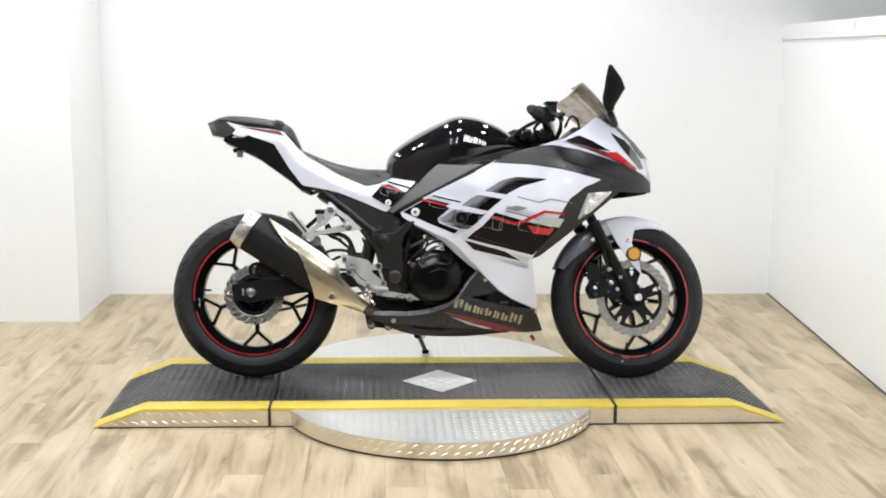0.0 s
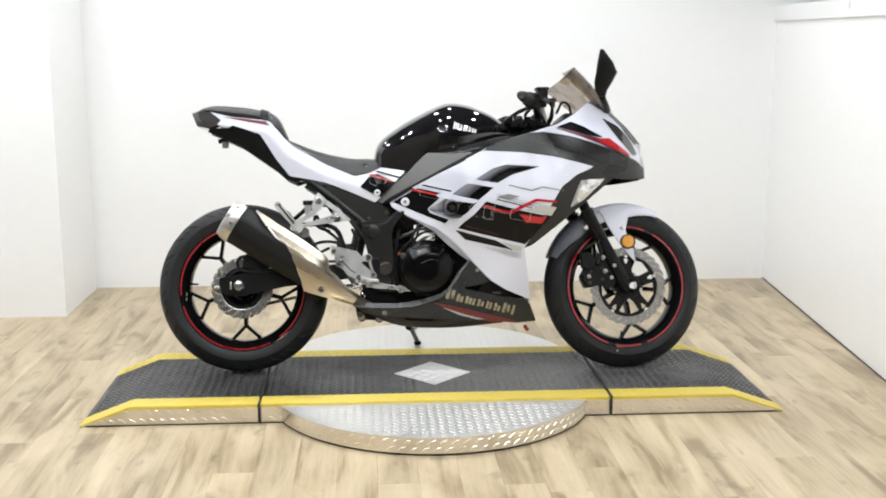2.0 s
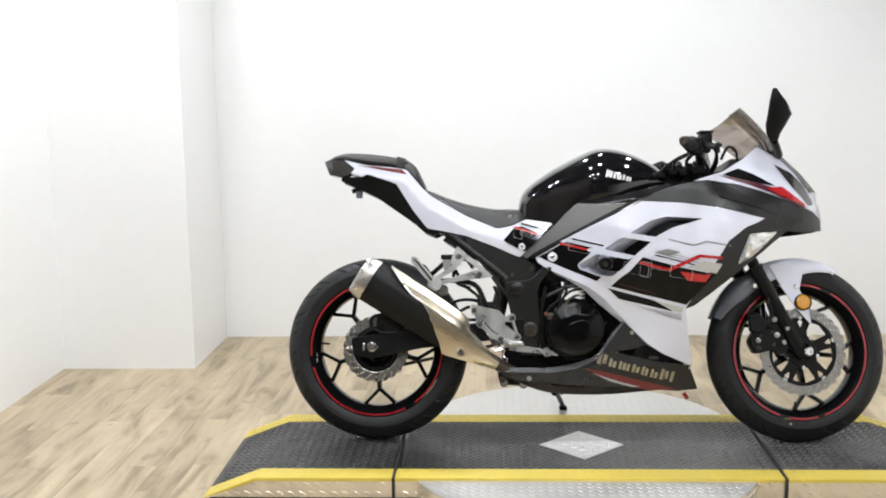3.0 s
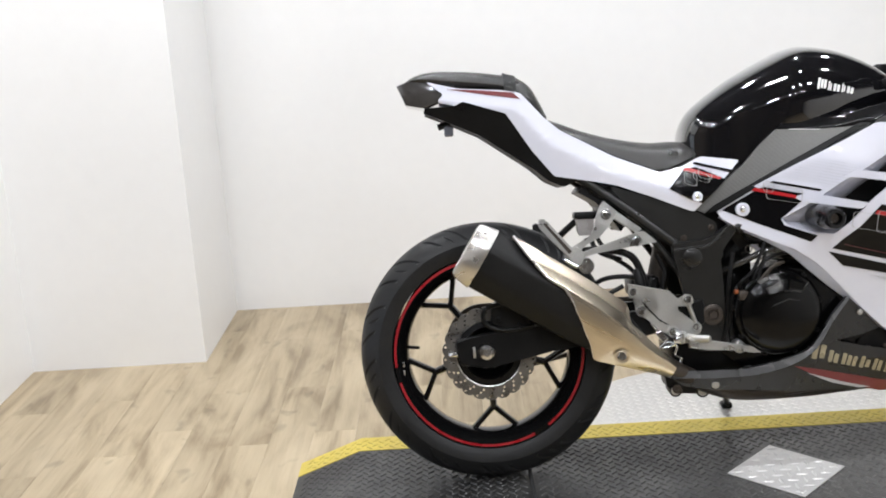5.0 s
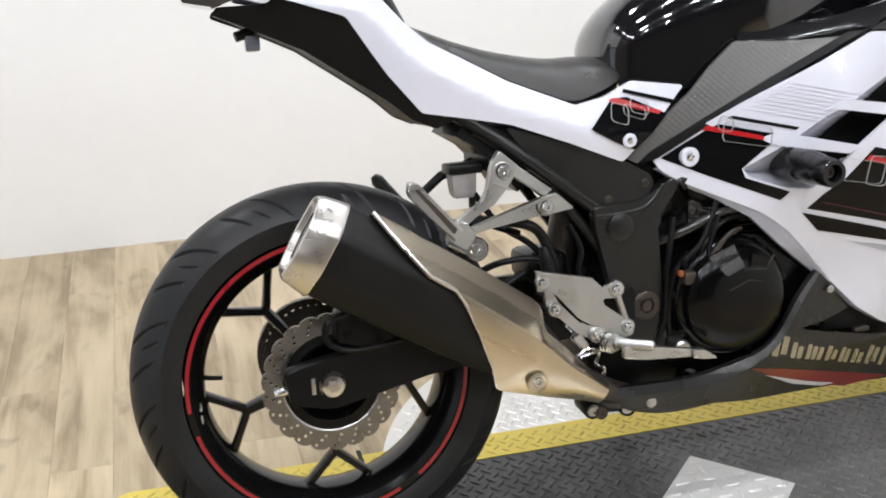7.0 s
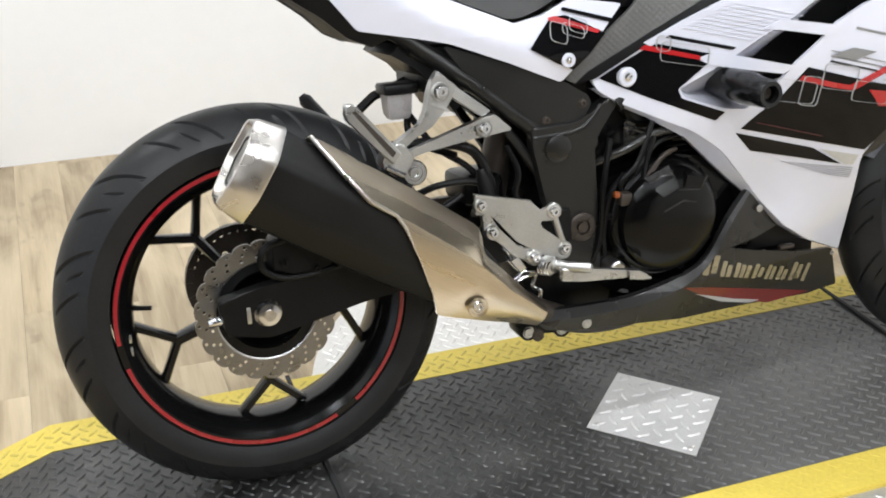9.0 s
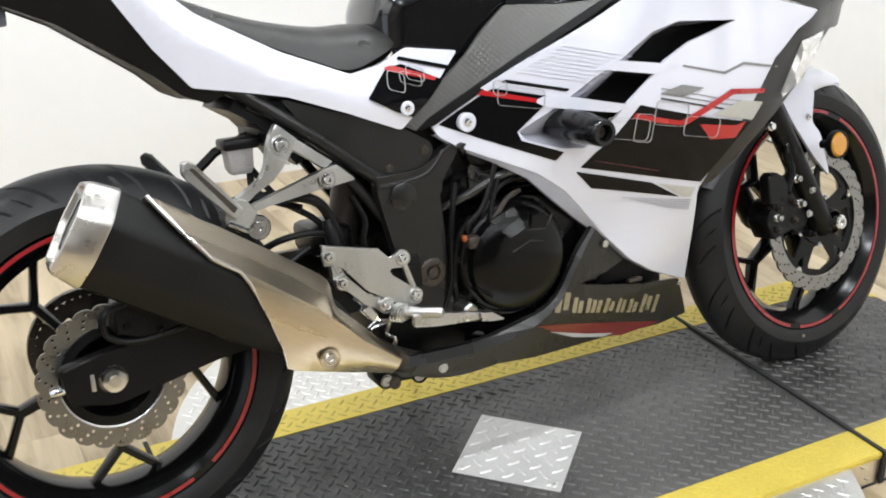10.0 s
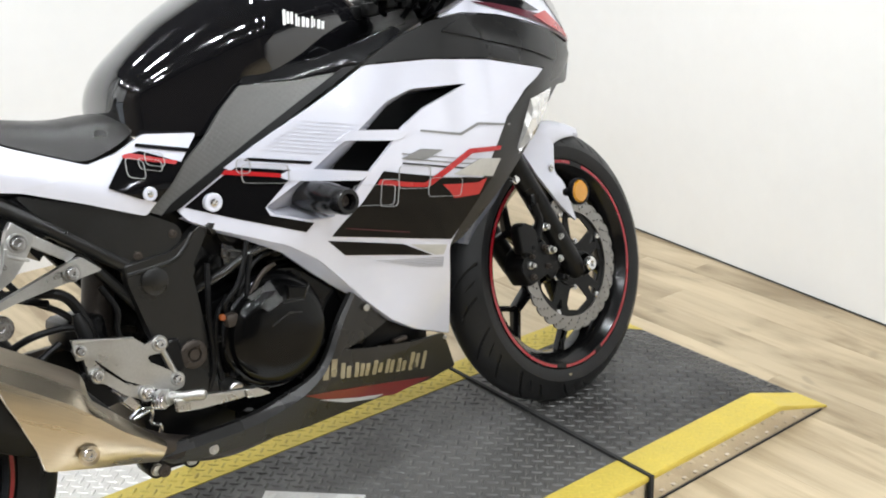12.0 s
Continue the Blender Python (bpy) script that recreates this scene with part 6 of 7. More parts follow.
EDGE = [(-0.156, 0.584), (-0.116, 0.556), (-0.065, 0.533), (0.002, 0.503), (0.050, 0.468), (0.092, 0.425), (0.150, 0.362), (0.197, 0.314), (0.250, 0.280), (0.346, 0.238)]
for s in (-1, 1):
    bm = bmesh.new()
    rows = []
    for i, (x, z) in enumerate(EDGE):
        d = (0.004, 0.005, 0.006, 0.014, 0.022, 0.017, 0.004, 0.003, 0.003, 0.003)[i]
        w = fairing_w(x, z)
        rows.append([bm.verts.new((x + dx * d, s * (w - dw), z + dz * d)) for dx, dw, dz in ((0.10, 0.0005, 0.10), (-0.10, 0.002, -0.12), (-0.75, 0.011, -0.75), (-0.76, 0.022, -0.76))])
    for a, b in zip(rows, rows[1:]):
        for k in range(3):
            bm.faces.new((a[k], a[k + 1], b[k + 1], b[k]))
    bmesh.ops.solidify(bm, geom=bm.faces[:], thickness=0.003)
    part("fairing_return", bm, WHITE, fair, angle=25)

# graphics on the white panel
F = fairing_w
sticker("black_panel_graphic", [(-0.152, 0.598), (-0.082, 0.638), (-0.062, 0.6470), (0.030, 0.6255), (0.010, 0.608), (-0.028, 0.574), (-0.022, 0.559), (0.046, 0.5335), (0.032, 0.520), (-0.080, 0.566)], F, BLACK_FILM, fair, "gloss black graphic panel")
sticker("black_panel_graphic", [(0.176, 0.598), (0.210, 0.588), (0.290, 0.566), (0.404, 0.541), (0.384, 0.520), (0.314, 0.444), (0.200, 0.472), (0.076, 0.503), (0.100, 0.525), (0.134, 0.551)], F, BLACK_FILM, fair, "gloss black graphic panel")
sticker("black_bar_graphic", [(0.068, 0.497), (0.215, 0.457), (0.275, 0.422), (0.125, 0.457), (0.102, 0.462)], F, BLACK_FILM, fair)
L2 = 0.0026
sticker("red_stripe", [(-0.080, 0.6460), (0.003, 0.6255), (0.004, 0.6185), (-0.088, 0.6395)], F, RED, fair, lift=L2)
sticker("red_stripe", [(0.168, 0.5855), (0.221, 0.5700), (0.254, 0.5625), (0.300, 0.5825), (0.349, 0.606), (0.424, 0.598), (0.422, 0.590), (0.354, 0.5965), (0.266, 0.5545), (0.254, 0.5545), (0.220, 0.5615), (0.162, 0.5775)], F, RED, fair, lift=L2)
sticker("red_block", [(0.290, 0.552), (0.368, 0.540), (0.390, 0.544), (0.372, 0.517), (0.315, 0.522), (0.305, 0.536)], F, RED, fair, lift=L2)
sticker("pale_patch", [(0.228, 0.4535), (0.306, 0.4350), (0.300, 0.4175), (0.282, 0.4205)], F, PALE_FILM, fair)
sticker("black_line", [(-0.042, 0.6595), (0.056, 0.6365), (0.050, 0.6325), (-0.049, 0.6555)], F, GLOSS_BLACK, fair)
for k in range(9):
    z = 0.670 + 0.0045 * k
    x0 = -0.022 + 0.0087 * k
    sticker("grey_line", [(x0, z), (x0 + 0.112, z - 0.027), (x0 + 0.111, z - 0.0277), (x0 - 0.002, z - 0.0010)], F, FAINT_FILM, fair, r=0.0003)
for k in range(3):
    z = 0.594 + 0.008 * k
    sticker("black_line", [(0.215, z + 0.012), (0.330, z - 0.018), (0.395, z - 0.032), (0.394, z - 0.0352 + 0.001 * k), (0.330, z - 0.0212 + 0.001 * k), (0.213, z + 0.009 + 0.0008 * k)], F, GLOSS_BLACK if k == 0 else GREY_FILM, fair, r=0.0005)
sticker("grey_block", [(0.214, 0.6135), (0.252, 0.6235), (0.294, 0.6140), (0.258, 0.6035)], F, GREY_FILM, fair, lift=L2)
sticker("grey_block", [(0.312, 0.566), (0.372, 0.584), (0.424, 0.574), (0.405, 0.544)], F, PALE_FILM, fair, lift=L2)
sticker("grey_zigzag", [(0.256, 0.656), (0.334, 0.6365), (0.373, 0.649), (0.450, 0.634), (0.449, 0.6305), (0.373, 0.6445), (0.335, 0.632), (0.255, 0.6525)], F, GREY_FILM, fair, r=0.0005)
sticker("dark_red_line", [(0.100, 0.513), (0.225, 0.478), (0.225, 0.4765), (0.102, 0.511)], F, MAROON, fair, lift=L2, r=0.0005)
for k in range(6):
    z = 0.436 - 0.0058 * k
    sticker("grey_line", [(0.165 + 0.016 * k, z), (0.302, z - 0.024 + 0.0022 * k), (0.302, z - 0.0250 + 0.0022 * k), (0.165 + 0.016 * k, z - 0.0005)], F, GREY_FILM, fair, r=0.0003)


def outline_square(parent, x, z, w, h, width, t=0.0010, slant=0.18, lift=0.0040):
    """A thin rounded square drawn in pale film."""
    o = rounded([(x, z), (x + w, z - slant * w), (x + w - 0.1 * h, z - slant * w - h), (x - 0.1 * h, z - h)], 0.008, 3)
    n = len(o)
    cx, cz = sum(p[0] for p in o) / n, sum(p[1] for p in o) / n
    bm = bmesh.new()
    rows = []
    for px, pz in o:
        d = Vector((px - cx, pz - cz)).normalized()
        rows.append([bm.verts.new((px - d.x * a, -(width(px, pz) + lf), pz - d.y * a)) for a, lf in ((0, lift), (t, lift), (t, lift - 0.002), (0, lift - 0.002))])
    for i in range(n):
        a, b = rows[i], rows[(i + 1) % n]
        for k in range(4):
            bm.faces.new((a[k], a[(k + 1) % 4], b[(k + 1) % 4], b[k]))
    part("outlined_square", bm, LINE_FILM, parent)


for x, z, w, h in ((-0.062, 0.661, 0.022, 0.024), (-0.055, 0.651, 0.072, 0.031), (0.118, 0.585, 0.078, 0.036), (0.170, 0.585, 0.034, 0.048), (0.205, 0.602, 0.062, 0.040), (0.262, 0.570, 0.070, 0.034)):
    outline_square(fair, x, z, w, h, F)

# -- graphite upper panel and the edge that runs down in front --
GREY = [(0.170, 0.780), (0.238, 0.813), (0.314, 0.834), (0.382, 0.839), (0.472, 0.826), (0.555, 0.803), (0.644, 0.774), (0.741, 0.735), (0.780, 0.706), (0.787, 0.673),
        (0.690, 0.672), (0.640, 0.676), (0.520, 0.582), (0.341, 0.441), (0.312, 0.430), (0.444, 0.650), (0.502, 0.689), (0.562, 0.719), (0.420, 0.757), (0.290, 0.774)]
cowl = both_sides("graphite_cowl", GREY, fairing_w, SATIN_GREY, "satin graphite upper cowl panel", thick=0.006, lift=0.001, holes=[[(0.484, 0.580), (0.514, 0.666), (0.592, 0.671), (0.557, 0.626)]], r=0.005)
part("cowl_blade", draped([(0.327, 0.815), (0.376, 0.833), (0.450, 0.825), (0.527, 0.808), (0.652, 0.760), (0.706, 0.728), (0.690, 0.716), (0.606, 0.728), (0.496, 0.766), (0.386, 0.799)], fairing_w, 0.004, 0.0042, r=0.004, step=0.02), BELLY_GREY, cowl, "darker blade along the cowl", angle=50)
for s in (-1, 1):
    # a faceted lens that swells out of the cowl
    bm = bmesh.new()
    rnd = random.Random(5)
    grid = []
    for i in range(9):
        a = i / 8
        lo = Vector((0.476, 0.574)).lerp(Vector((0.560, 0.624)), a) if a < 0.55 else Vector((0.5222, 0.6015)).lerp(Vector((0.602, 0.672)), (a - 0.55) / 0.45)
        hi = Vector((0.478, 0.582)).lerp(Vector((0.511, 0.669)), min(1, a / 0.5)) if a < 0.5 else Vector((0.511, 0.669)).lerp(Vector((0.602, 0.676)), (a - 0.5) / 0.5)
        row = []
        for k in range(5):
            b = k / 4
            p = lo.lerp(hi, b)
            swell = 0.020 * math.sin(math.pi * min(1, 0.08 + a * 0.92)) ** 0.7 * (1 - b) ** 0.6 * (0.35 + 0.65 * min(1, b * 4 + 0.4))
            inner = 0 < i < 8 and 0 < k < 4
            row.append(bm.verts.new((p.x, s * (fairing_w(p.x, p.y) + 0.001 + swell + (rnd.uniform(-0.003, 0.003) if inner else 0)), p.y)))
        grid.append(row)
    for a, b in zip(grid, grid[1:]):
        for k in range(4):
            bm.faces.new((a[k], a[k + 1], b[k + 1], b[k]))
    bmesh.ops.triangulate(bm, faces=bm.faces[:])
    bmesh.ops.solidify(bm, geom=bm.faces[:], thickness=0.002)
    part("indicator_lens", bm, CLEAR_LENS, bike, "clear faceted indicator lens", smooth=False)
# white nose
NOSE = [(0.330, 0.838), (0.433, 0.869), (0.498, 0.906), (0.553, 0.950), (0.622, 0.915), (0.683, 0.860), (0.735, 0.798), (0.768, 0.750), (0.780, 0.712), (0.741, 0.738), (0.644, 0.777), (0.555, 0.806), (0.472, 0.829), (0.382, 0.842)]
nose = both_sides("nose_cowl", NOSE, fairing_w, WHITE, "white nose cowl", thick=0.006, lift=0.002, r=0.006)
N2 = 0.0035
sticker("maroon_graphic", [(0.432, 0.859), (0.484, 0.879), (0.530, 0.861), (0.602, 0.822), (0.520, 0.832), (0.467, 0.849)], F, GLOSS_BLACK, nose, lift=N2)
sticker("red_graphic", [(0.571, 0.816), (0.625, 0.820), (0.704, 0.764), (0.708, 0.755), (0.607, 0.796)], F, RED, nose, lift=N2 + 0.0028)
sticker("dark_red_graphic", [(0.418, 0.857), (0.467, 0.850), (0.594, 0.817), (0.650, 0.790), (0.711, 0.751), (0.690, 0.7525), (0.600, 0.795), (0.508, 0.828)], F, MAROON, nose, lift=N2 + 0.0014)
for s in (-1, 1):
    part("headlight", draped([(0.606, 0.892), (0.664, 0.866), (0.712, 0.822), (0.743, 0.762), (0.722, 0.758), (0.664, 0.818)], fairing_w, 0.004, 0.004, side=s, r=0.004), SMOKE_LENS, nose, "dark glossy headlight lens")
# closing panel along the nose's middle
bm = bmesh.new()
rows = []
for x, z in ((0.560, 0.948), (0.625, 0.914), (0.686, 0.860), (0.738, 0.800), (0.772, 0.750), (0.786, 0.712), (0.790, 0.675)):
    w = fairing_w(x - 0.004, z)
    rows.append([bm.verts.new((x - 0.004 + (0.046 if z > 0.79 else 0.006) * (1 - u * u) * min(1, w / 0.05), u * w, z)) for u in (-1, -0.6, -0.2, 0.2, 0.6, 1)])
for a, b in zip(rows, rows[1:]):
    for k in range(5):
        bm.faces.new((a[k], a[k + 1], b[k + 1], b[k])).material_index = 0
upper = bmesh.new()
for a, b in zip(rows[:4], rows[1:4]):
    ra, rb = [upper.verts.new(v.co) for v in a], [upper.verts.new(v.co) for v in b]
    for k in range(5):
        upper.faces.new((ra[k], ra[k + 1], rb[k + 1], rb[k]))
bmesh.ops.delete(bm, geom=[f for f in bm.faces if f.calc_center_median().z > 0.80], context="FACES")
bmesh.ops.remove_doubles(upper, verts=upper.verts[:], dist=1e-5)
bmesh.ops.solidify(upper, geom=upper.faces[:], thickness=0.003)
bmesh.ops.solidify(bm, geom=bm.faces[:], thickness=0.003)
part("nose_front", bm, WHITE, nose, angle=60)
part("headlight_cover", upper, SATIN_GREY, nose, "dark headlight cover over the nose", angle=60)
# dark dashboard shelf between the cowls
bm = bmesh.new()
rows = []
for x, z in ((0.19, 0.792), (0.31, 0.838), (0.43, 0.870), (0.50, 0.906), (0.555, 0.948)):
    w = fairing_w(x, z) - 0.003
    rows.append([bm.verts.new((x, u * w, z - 0.035 * (1 - u * u) * (1 if x > 0.3 else 0.2) + 0.002)) for u in (-1, -0.9, -0.5, 0.5, 0.9, 1)])
for a, b in zip(rows, rows[1:]):
    for k in range(5):
        bm.faces.new((a[k], a[k + 1], b[k + 1], b[k]))
bmesh.ops.solidify(bm, geom=bm.faces[:], thickness=0.003)
part("inner_cowl", bm, SATIN_BLACK, bike, "black inner cowl under the dashboard", angle=40)
part("dashboard", box(bmesh.new(), 0.47, 0.52, -0.08, 0.08, 0.86, 0.915, 0.012), SATIN_BLACK, bike)

# -- windscreen --
bm = bmesh.new()
rows = []
for v in (0, 0.25, 0.5, 0.75, 1.0):
    cx, cz = 0.672 - 0.141 * v, 0.925 + 0.167 * v + 0.05 * v * (1 - v)
    wx, wz = 0.592 - 0.135 * v, 0.926 + 0.124 * v
    half = 0.125 + 0.015 * v
    rows.append([bm.verts.new((cx + (wx - cx) * abs(u) ** 1.9, u * half, cz + (wz - cz) * abs(u) ** 1.9)) for u in (-1, -0.8, -0.55, -0.25, 0, 0.25, 0.55, 0.8, 1)])
for a, b in zip(rows, rows[1:]):
    for k in range(8):
        bm.faces.new((a[k], a[k + 1], b[k + 1], b[k]))
bmesh.ops.solidify(bm, geom=bm.faces[:], thickness=0.003)
part("windscreen", bm, SCREEN, bike, "smoked transparent windscreen", angle=60)

# -- mirror --
bm = bmesh.new()
rings = []
for z, x, hx, hy in ((0.962, 0.612, 0.012, 0.012), (0.985, 0.608, 0.022, 0.014), (1.012, 0.614, 0.032, 0.017), (1.045, 0.625, 0.038, 0.020), (1.080, 0.618, 0.028, 0.018), (1.110, 0.608, 0.013, 0.012), (1.124, 0.604, 0.006, 0.006)):
    rings.append([(x - 0.024 + hx * math.cos(a), -0.200 + hy * math.sin(a) - 0.25 * (z - 0.955), z) for a in (2 * math.pi * k / 14 for k in range(14))])
mirror = part("mirror", loft(bm, rings), SATIN_BLACK, bike, "black rear-view mirror, folded upright", angle=50)
part("mirror_stem", tube(bmesh.new(), [(0.625, -0.100, 0.925), (0.606, -0.165, 0.942), (0.590, -0.198, 0.962)], [0.016, 0.012, 0.011], 12), SATIN_BLACK, mirror)

# -- handlebars --
FRONT_STEER = STEER
STEER = Matrix.Translation((-0.020, 0.006, 0.006)) @ STEER
for s in (-1, 1):
    bm = tube(bmesh.new(), [(0.385, s * 0.10, 0.885), (0.37, s * 0.14, 0.915), (0.345, s * 0.20, 0.930), (0.325, s * 0.235, 0.932)], 0.0115, 14)
    bar = part("handlebar", transform(bm, STEER), FRAME_BLACK, bike, "black clip-on handlebar")
    bm = tube(bmesh.new(), [(0.330, s * 0.225, 0.932), (0.322, s * 0.24, 0.932), (0.275, s * 0.335, 0.930), (0.268, s * 0.348, 0.930), (0.262, s * 0.36, 0.930)], [0.016, 0.0185, 0.0185, 0.0165, 0.012], 18)
    part("grip", transform(bm, STEER), RUBBER, bar, "black rubber grip")
    bm = box(bmesh.new(), 0.322, 0.362, min(s * 0.165, s * 0.225), max(s * 0.165, s * 0.225), 0.905, 0.960, 0.010)
    part("switch_box", transform(bm, STEER), SATIN_BLACK, bar)
    bm = tube(bmesh.new(), curve_points([(0.375, s * 0.17, 0.935), (0.395, s * 0.21, 0.928), (0.370, s * 0.29, 0.922), (0.335, s * 0.36, 0.920)]), 0.0065, 8)
    part("lever", transform(bm, STEER), SATIN_BLACK if s > 0 else FRAME_BLACK, bar)
    bm = box(bmesh.new(), 0.365, 0.400, min(s * 0.135, s * 0.18), max(s * 0.135, s * 0.18), 0.915, 0.945, 0.006)
    part("lever_clamp", transform(bm, STEER), SATIN_BLACK, bar)
    bm = tube(bmesh.new(), [(0.350, s * 0.166, 0.937), (0.346, s * 0.172, 0.937), (0.324, s * 0.222, 0.936), (0.319, s * 0.230, 0.935)], [0.020, 0.0265, 0.0265, 0.021], 20)
    part("throttle_housing" if s < 0 else "switch_housing", transform(bm, STEER), SATIN_BLACK, bar, angle=40)
    bm = lathe(bmesh.new(), [(0.0125, 0.0), (0.0125, 0.012), (0.010, 0.014), (0.006, 0.014), (0.005, 0.008), (0, 0.008)], Matrix.Translation((0.263, s * 0.358, 0.930)) @ Vector((0, 0, 1)).rotation_difference(Vector((-0.45, s * 0.89, 0))).to_matrix().to_4x4(), 18)
    part("bar_end", transform(bm, STEER), STEEL_DARK, bar, "dull steel bar end")
bm = box(bmesh.new(), 0.366, 0.404, -0.184, -0.144, 0.936, 0.977, 0.005)
mc = part("front_fluid_reservoir", transform(bm, STEER), SATIN_BLACK, bike, "black brake fluid reservoir on the handlebar")
part("reservoir_cap", transform(box(bmesh.new(), 0.363, 0.407, -0.187, -0.141, 0.9773, 0.985, 0.002), STEER), SATIN_BLACK, mc)
part("lever_pivot", transform(box(bmesh.new(), 0.398, 0.436, -0.182, -0.150, 0.932, 0.946, 0.004), STEER), FRAME_BLACK, mc)
part("pivot_screw", transform(tube(bmesh.new(), [(0.427, -0.166, 0.915), (0.427, -0.166, 0.950)], 0.006, 10), STEER), STEEL_DARK, mc)
part("reservoir_stem", transform(tube(bmesh.new(), [(0.388, -0.160, 0.925), (0.391, -0.162, 0.950)], 0.010, 10), STEER), SATIN_BLACK, mc)
for pts, r in (([(0.385, -0.15, 0.94), (0.42, -0.15, 0.93), (0.435, -0.12, 0.89), (0.42, -0.10, 0.85)], 0.005), ([(0.36, -0.19, 0.91), (0.39, -0.17, 0.87), (0.41, -0.13, 0.85), (0.40, -0.10, 0.82)], 0.0045),
               ([(0.40, -0.14, 0.95), (0.43, -0.13, 0.92), (0.42, -0.11, 0.87), (0.38, -0.10, 0.83)], 0.004), ([(0.36, -0.16, 0.925), (0.33, -0.14, 0.89), (0.35, -0.12, 0.86), (0.33, -0.10, 0.83)], 0.0055), ([(0.33, -0.16, 0.91), (0.29, -0.14, 0.885), (0.31, -0.11, 0.85)], 0.004), ([(0.39, -0.12, 0.92), (0.37, -0.10, 0.88), (0.36, -0.11, 0.84)], 0.007),
               ([(0.35, -0.17, 0.92), (0.30, -0.15, 0.90), (0.26, -0.12, 0.865), (0.30, -0.09, 0.84)], 0.005), ([(0.51, -0.10, 0.90), (0.50, -0.11, 0.93), (0.475, -0.11, 0.94), (0.455, -0.10, 0.90)], 0.0045)):
    part("control_cable", transform(tube(bmesh.new(), curve_points(pts), r, 8), STEER), SATIN_BLACK, bike)
bm = bmesh.new()
box(bm, 0.29, 0.40, -0.115, 0.115, 0.850, 0.880, 0.010)
lathe(bm, [(0.0, 0.028), (0.012, 0.028), (0.016, 0.022), (0.016, 0.0)], Matrix.Translation((0.345, 0, 0.88)), 18)
for s in (-1, 1):
    lathe(bm, [(0.0, 0.022), (0.018, 0.022), (0.021, 0.018), (0.021, 0.0)], Matrix.Translation((0.385, s * 0.092, 0.875)), 18)
part("top_yoke", transform(bm, STEER), FRAME_BLACK, bike, "black top yoke with ignition lock")
for x, y, z in ((0.245, -0.115, 0.862), (0.262, -0.10, 0.874), (0.283, -0.12, 0.872), (0.235, -0.08, 0.858), (0.300, -0.125, 0.880), (0.318, -0.115, 0.868), (0.268, -0.125, 0.886), (0.335, -0.12, 0.885)):
    part("wiring_plug", box(bmesh.new(), x - 0.012, x + 0.012, y - 0.012, y + 0.012, z - 0.010, z + 0.014, 0.004), SATIN_BLACK, bike)
part("brake_joint_tube", transform(tube(bmesh.new(), [(0.405, -0.128, 0.872), (0.392, -0.132, 0.915)], 0.010, 12), STEER), SILVER, bike)

STEER = FRONT_STEER

# -- tank --
def tank():
    st = [(-0.218, 0.752, 0.742, 0.727, 0.026, 0.030), (-0.210, 0.796, 0.756, 0.722, 0.054, 0.055), (-0.184, 0.833, 0.772, 0.715, 0.070, 0.076), (-0.120, 0.880, 0.788, 0.704, 0.084, 0.094),
          (-0.085, 0.901, 0.798, 0.703, 0.096, 0.102), (-0.045, 0.922, 0.812, 0.730, 0.110, 0.112), (-0.012, 0.938, 0.824, 0.765, 0.121, 0.122), (0.025, 0.954, 0.834, 0.775, 0.134, 0.128), (0.060, 0.962, 0.838, 0.780, 0.135, 0.130),
          (0.100, 0.959, 0.840, 0.785, 0.133, 0.128), (0.140, 0.950, 0.842, 0.793, 0.128, 0.124), (0.185, 0.932, 0.842, 0.803, 0.118, 0.115), (0.225, 0.911, 0.840, 0.815, 0.104, 0.102), (0.265, 0.880, 0.838, 0.824, 0.084, 0.083)]
    rings = []
    for x, zt, zm, zb, wm, wb in st:
        wm, wb = 0.90 * wm, wm * (0.905 - 0.06 * min(1, max(0, (x + 0.08) / 0.08)))
        r = []
        for k in range(9):
            a = math.pi / 2 * k / 8
            r.append((wb + (wm - wb) * math.sin(a), zb + (zm - zb) * k / 8))
        for k in range(1, 15):
            a = math.pi / 2 * k / 14
            r.append((wm * math.cos(a) ** 0.92, zm + (zt - zm) * math.sin(a) ** 0.92))
        full = [Vector((x, -y, z)) for y, z in r] + [Vector((x, y, z)) for y, z in r[-2::-1]]
        rings.append(full)
    # finer rings between the stations
    fine = []
    for i in range(len(rings) - 1):
        a, b, c, d = rings[max(0, i - 1)], rings[i], rings[i + 1], rings[min(len(rings) - 1, i + 2)]
        for t in (0, 0.33, 0.67):
            fine.append([0.5 * (2 * q + (s - p) * t + (2 * p - 5 * q + 4 * s - u) * t * t + (3 * q - p - 3 * s + u) * t ** 3) for p, q, s, u in zip(a, b, c, d)])
    fine.append(rings[-1])
    return loft(bmesh.new(), fine)


tank_ob = part("fuel_tank", tank(), GLOSS_BLACK, bike, "gloss black fuel tank with white lettering", angle=60)
part("filler_cap", lathe(bmesh.new(), [(0.048, 0.0), (0.046, 0.010), (0.036, 0.013), (0.0, 0.013)], Matrix.Translation((0.135, 0, 0.930)) @ pose(0, 0, 0, 0, 12), 32), CHROME, tank_ob)


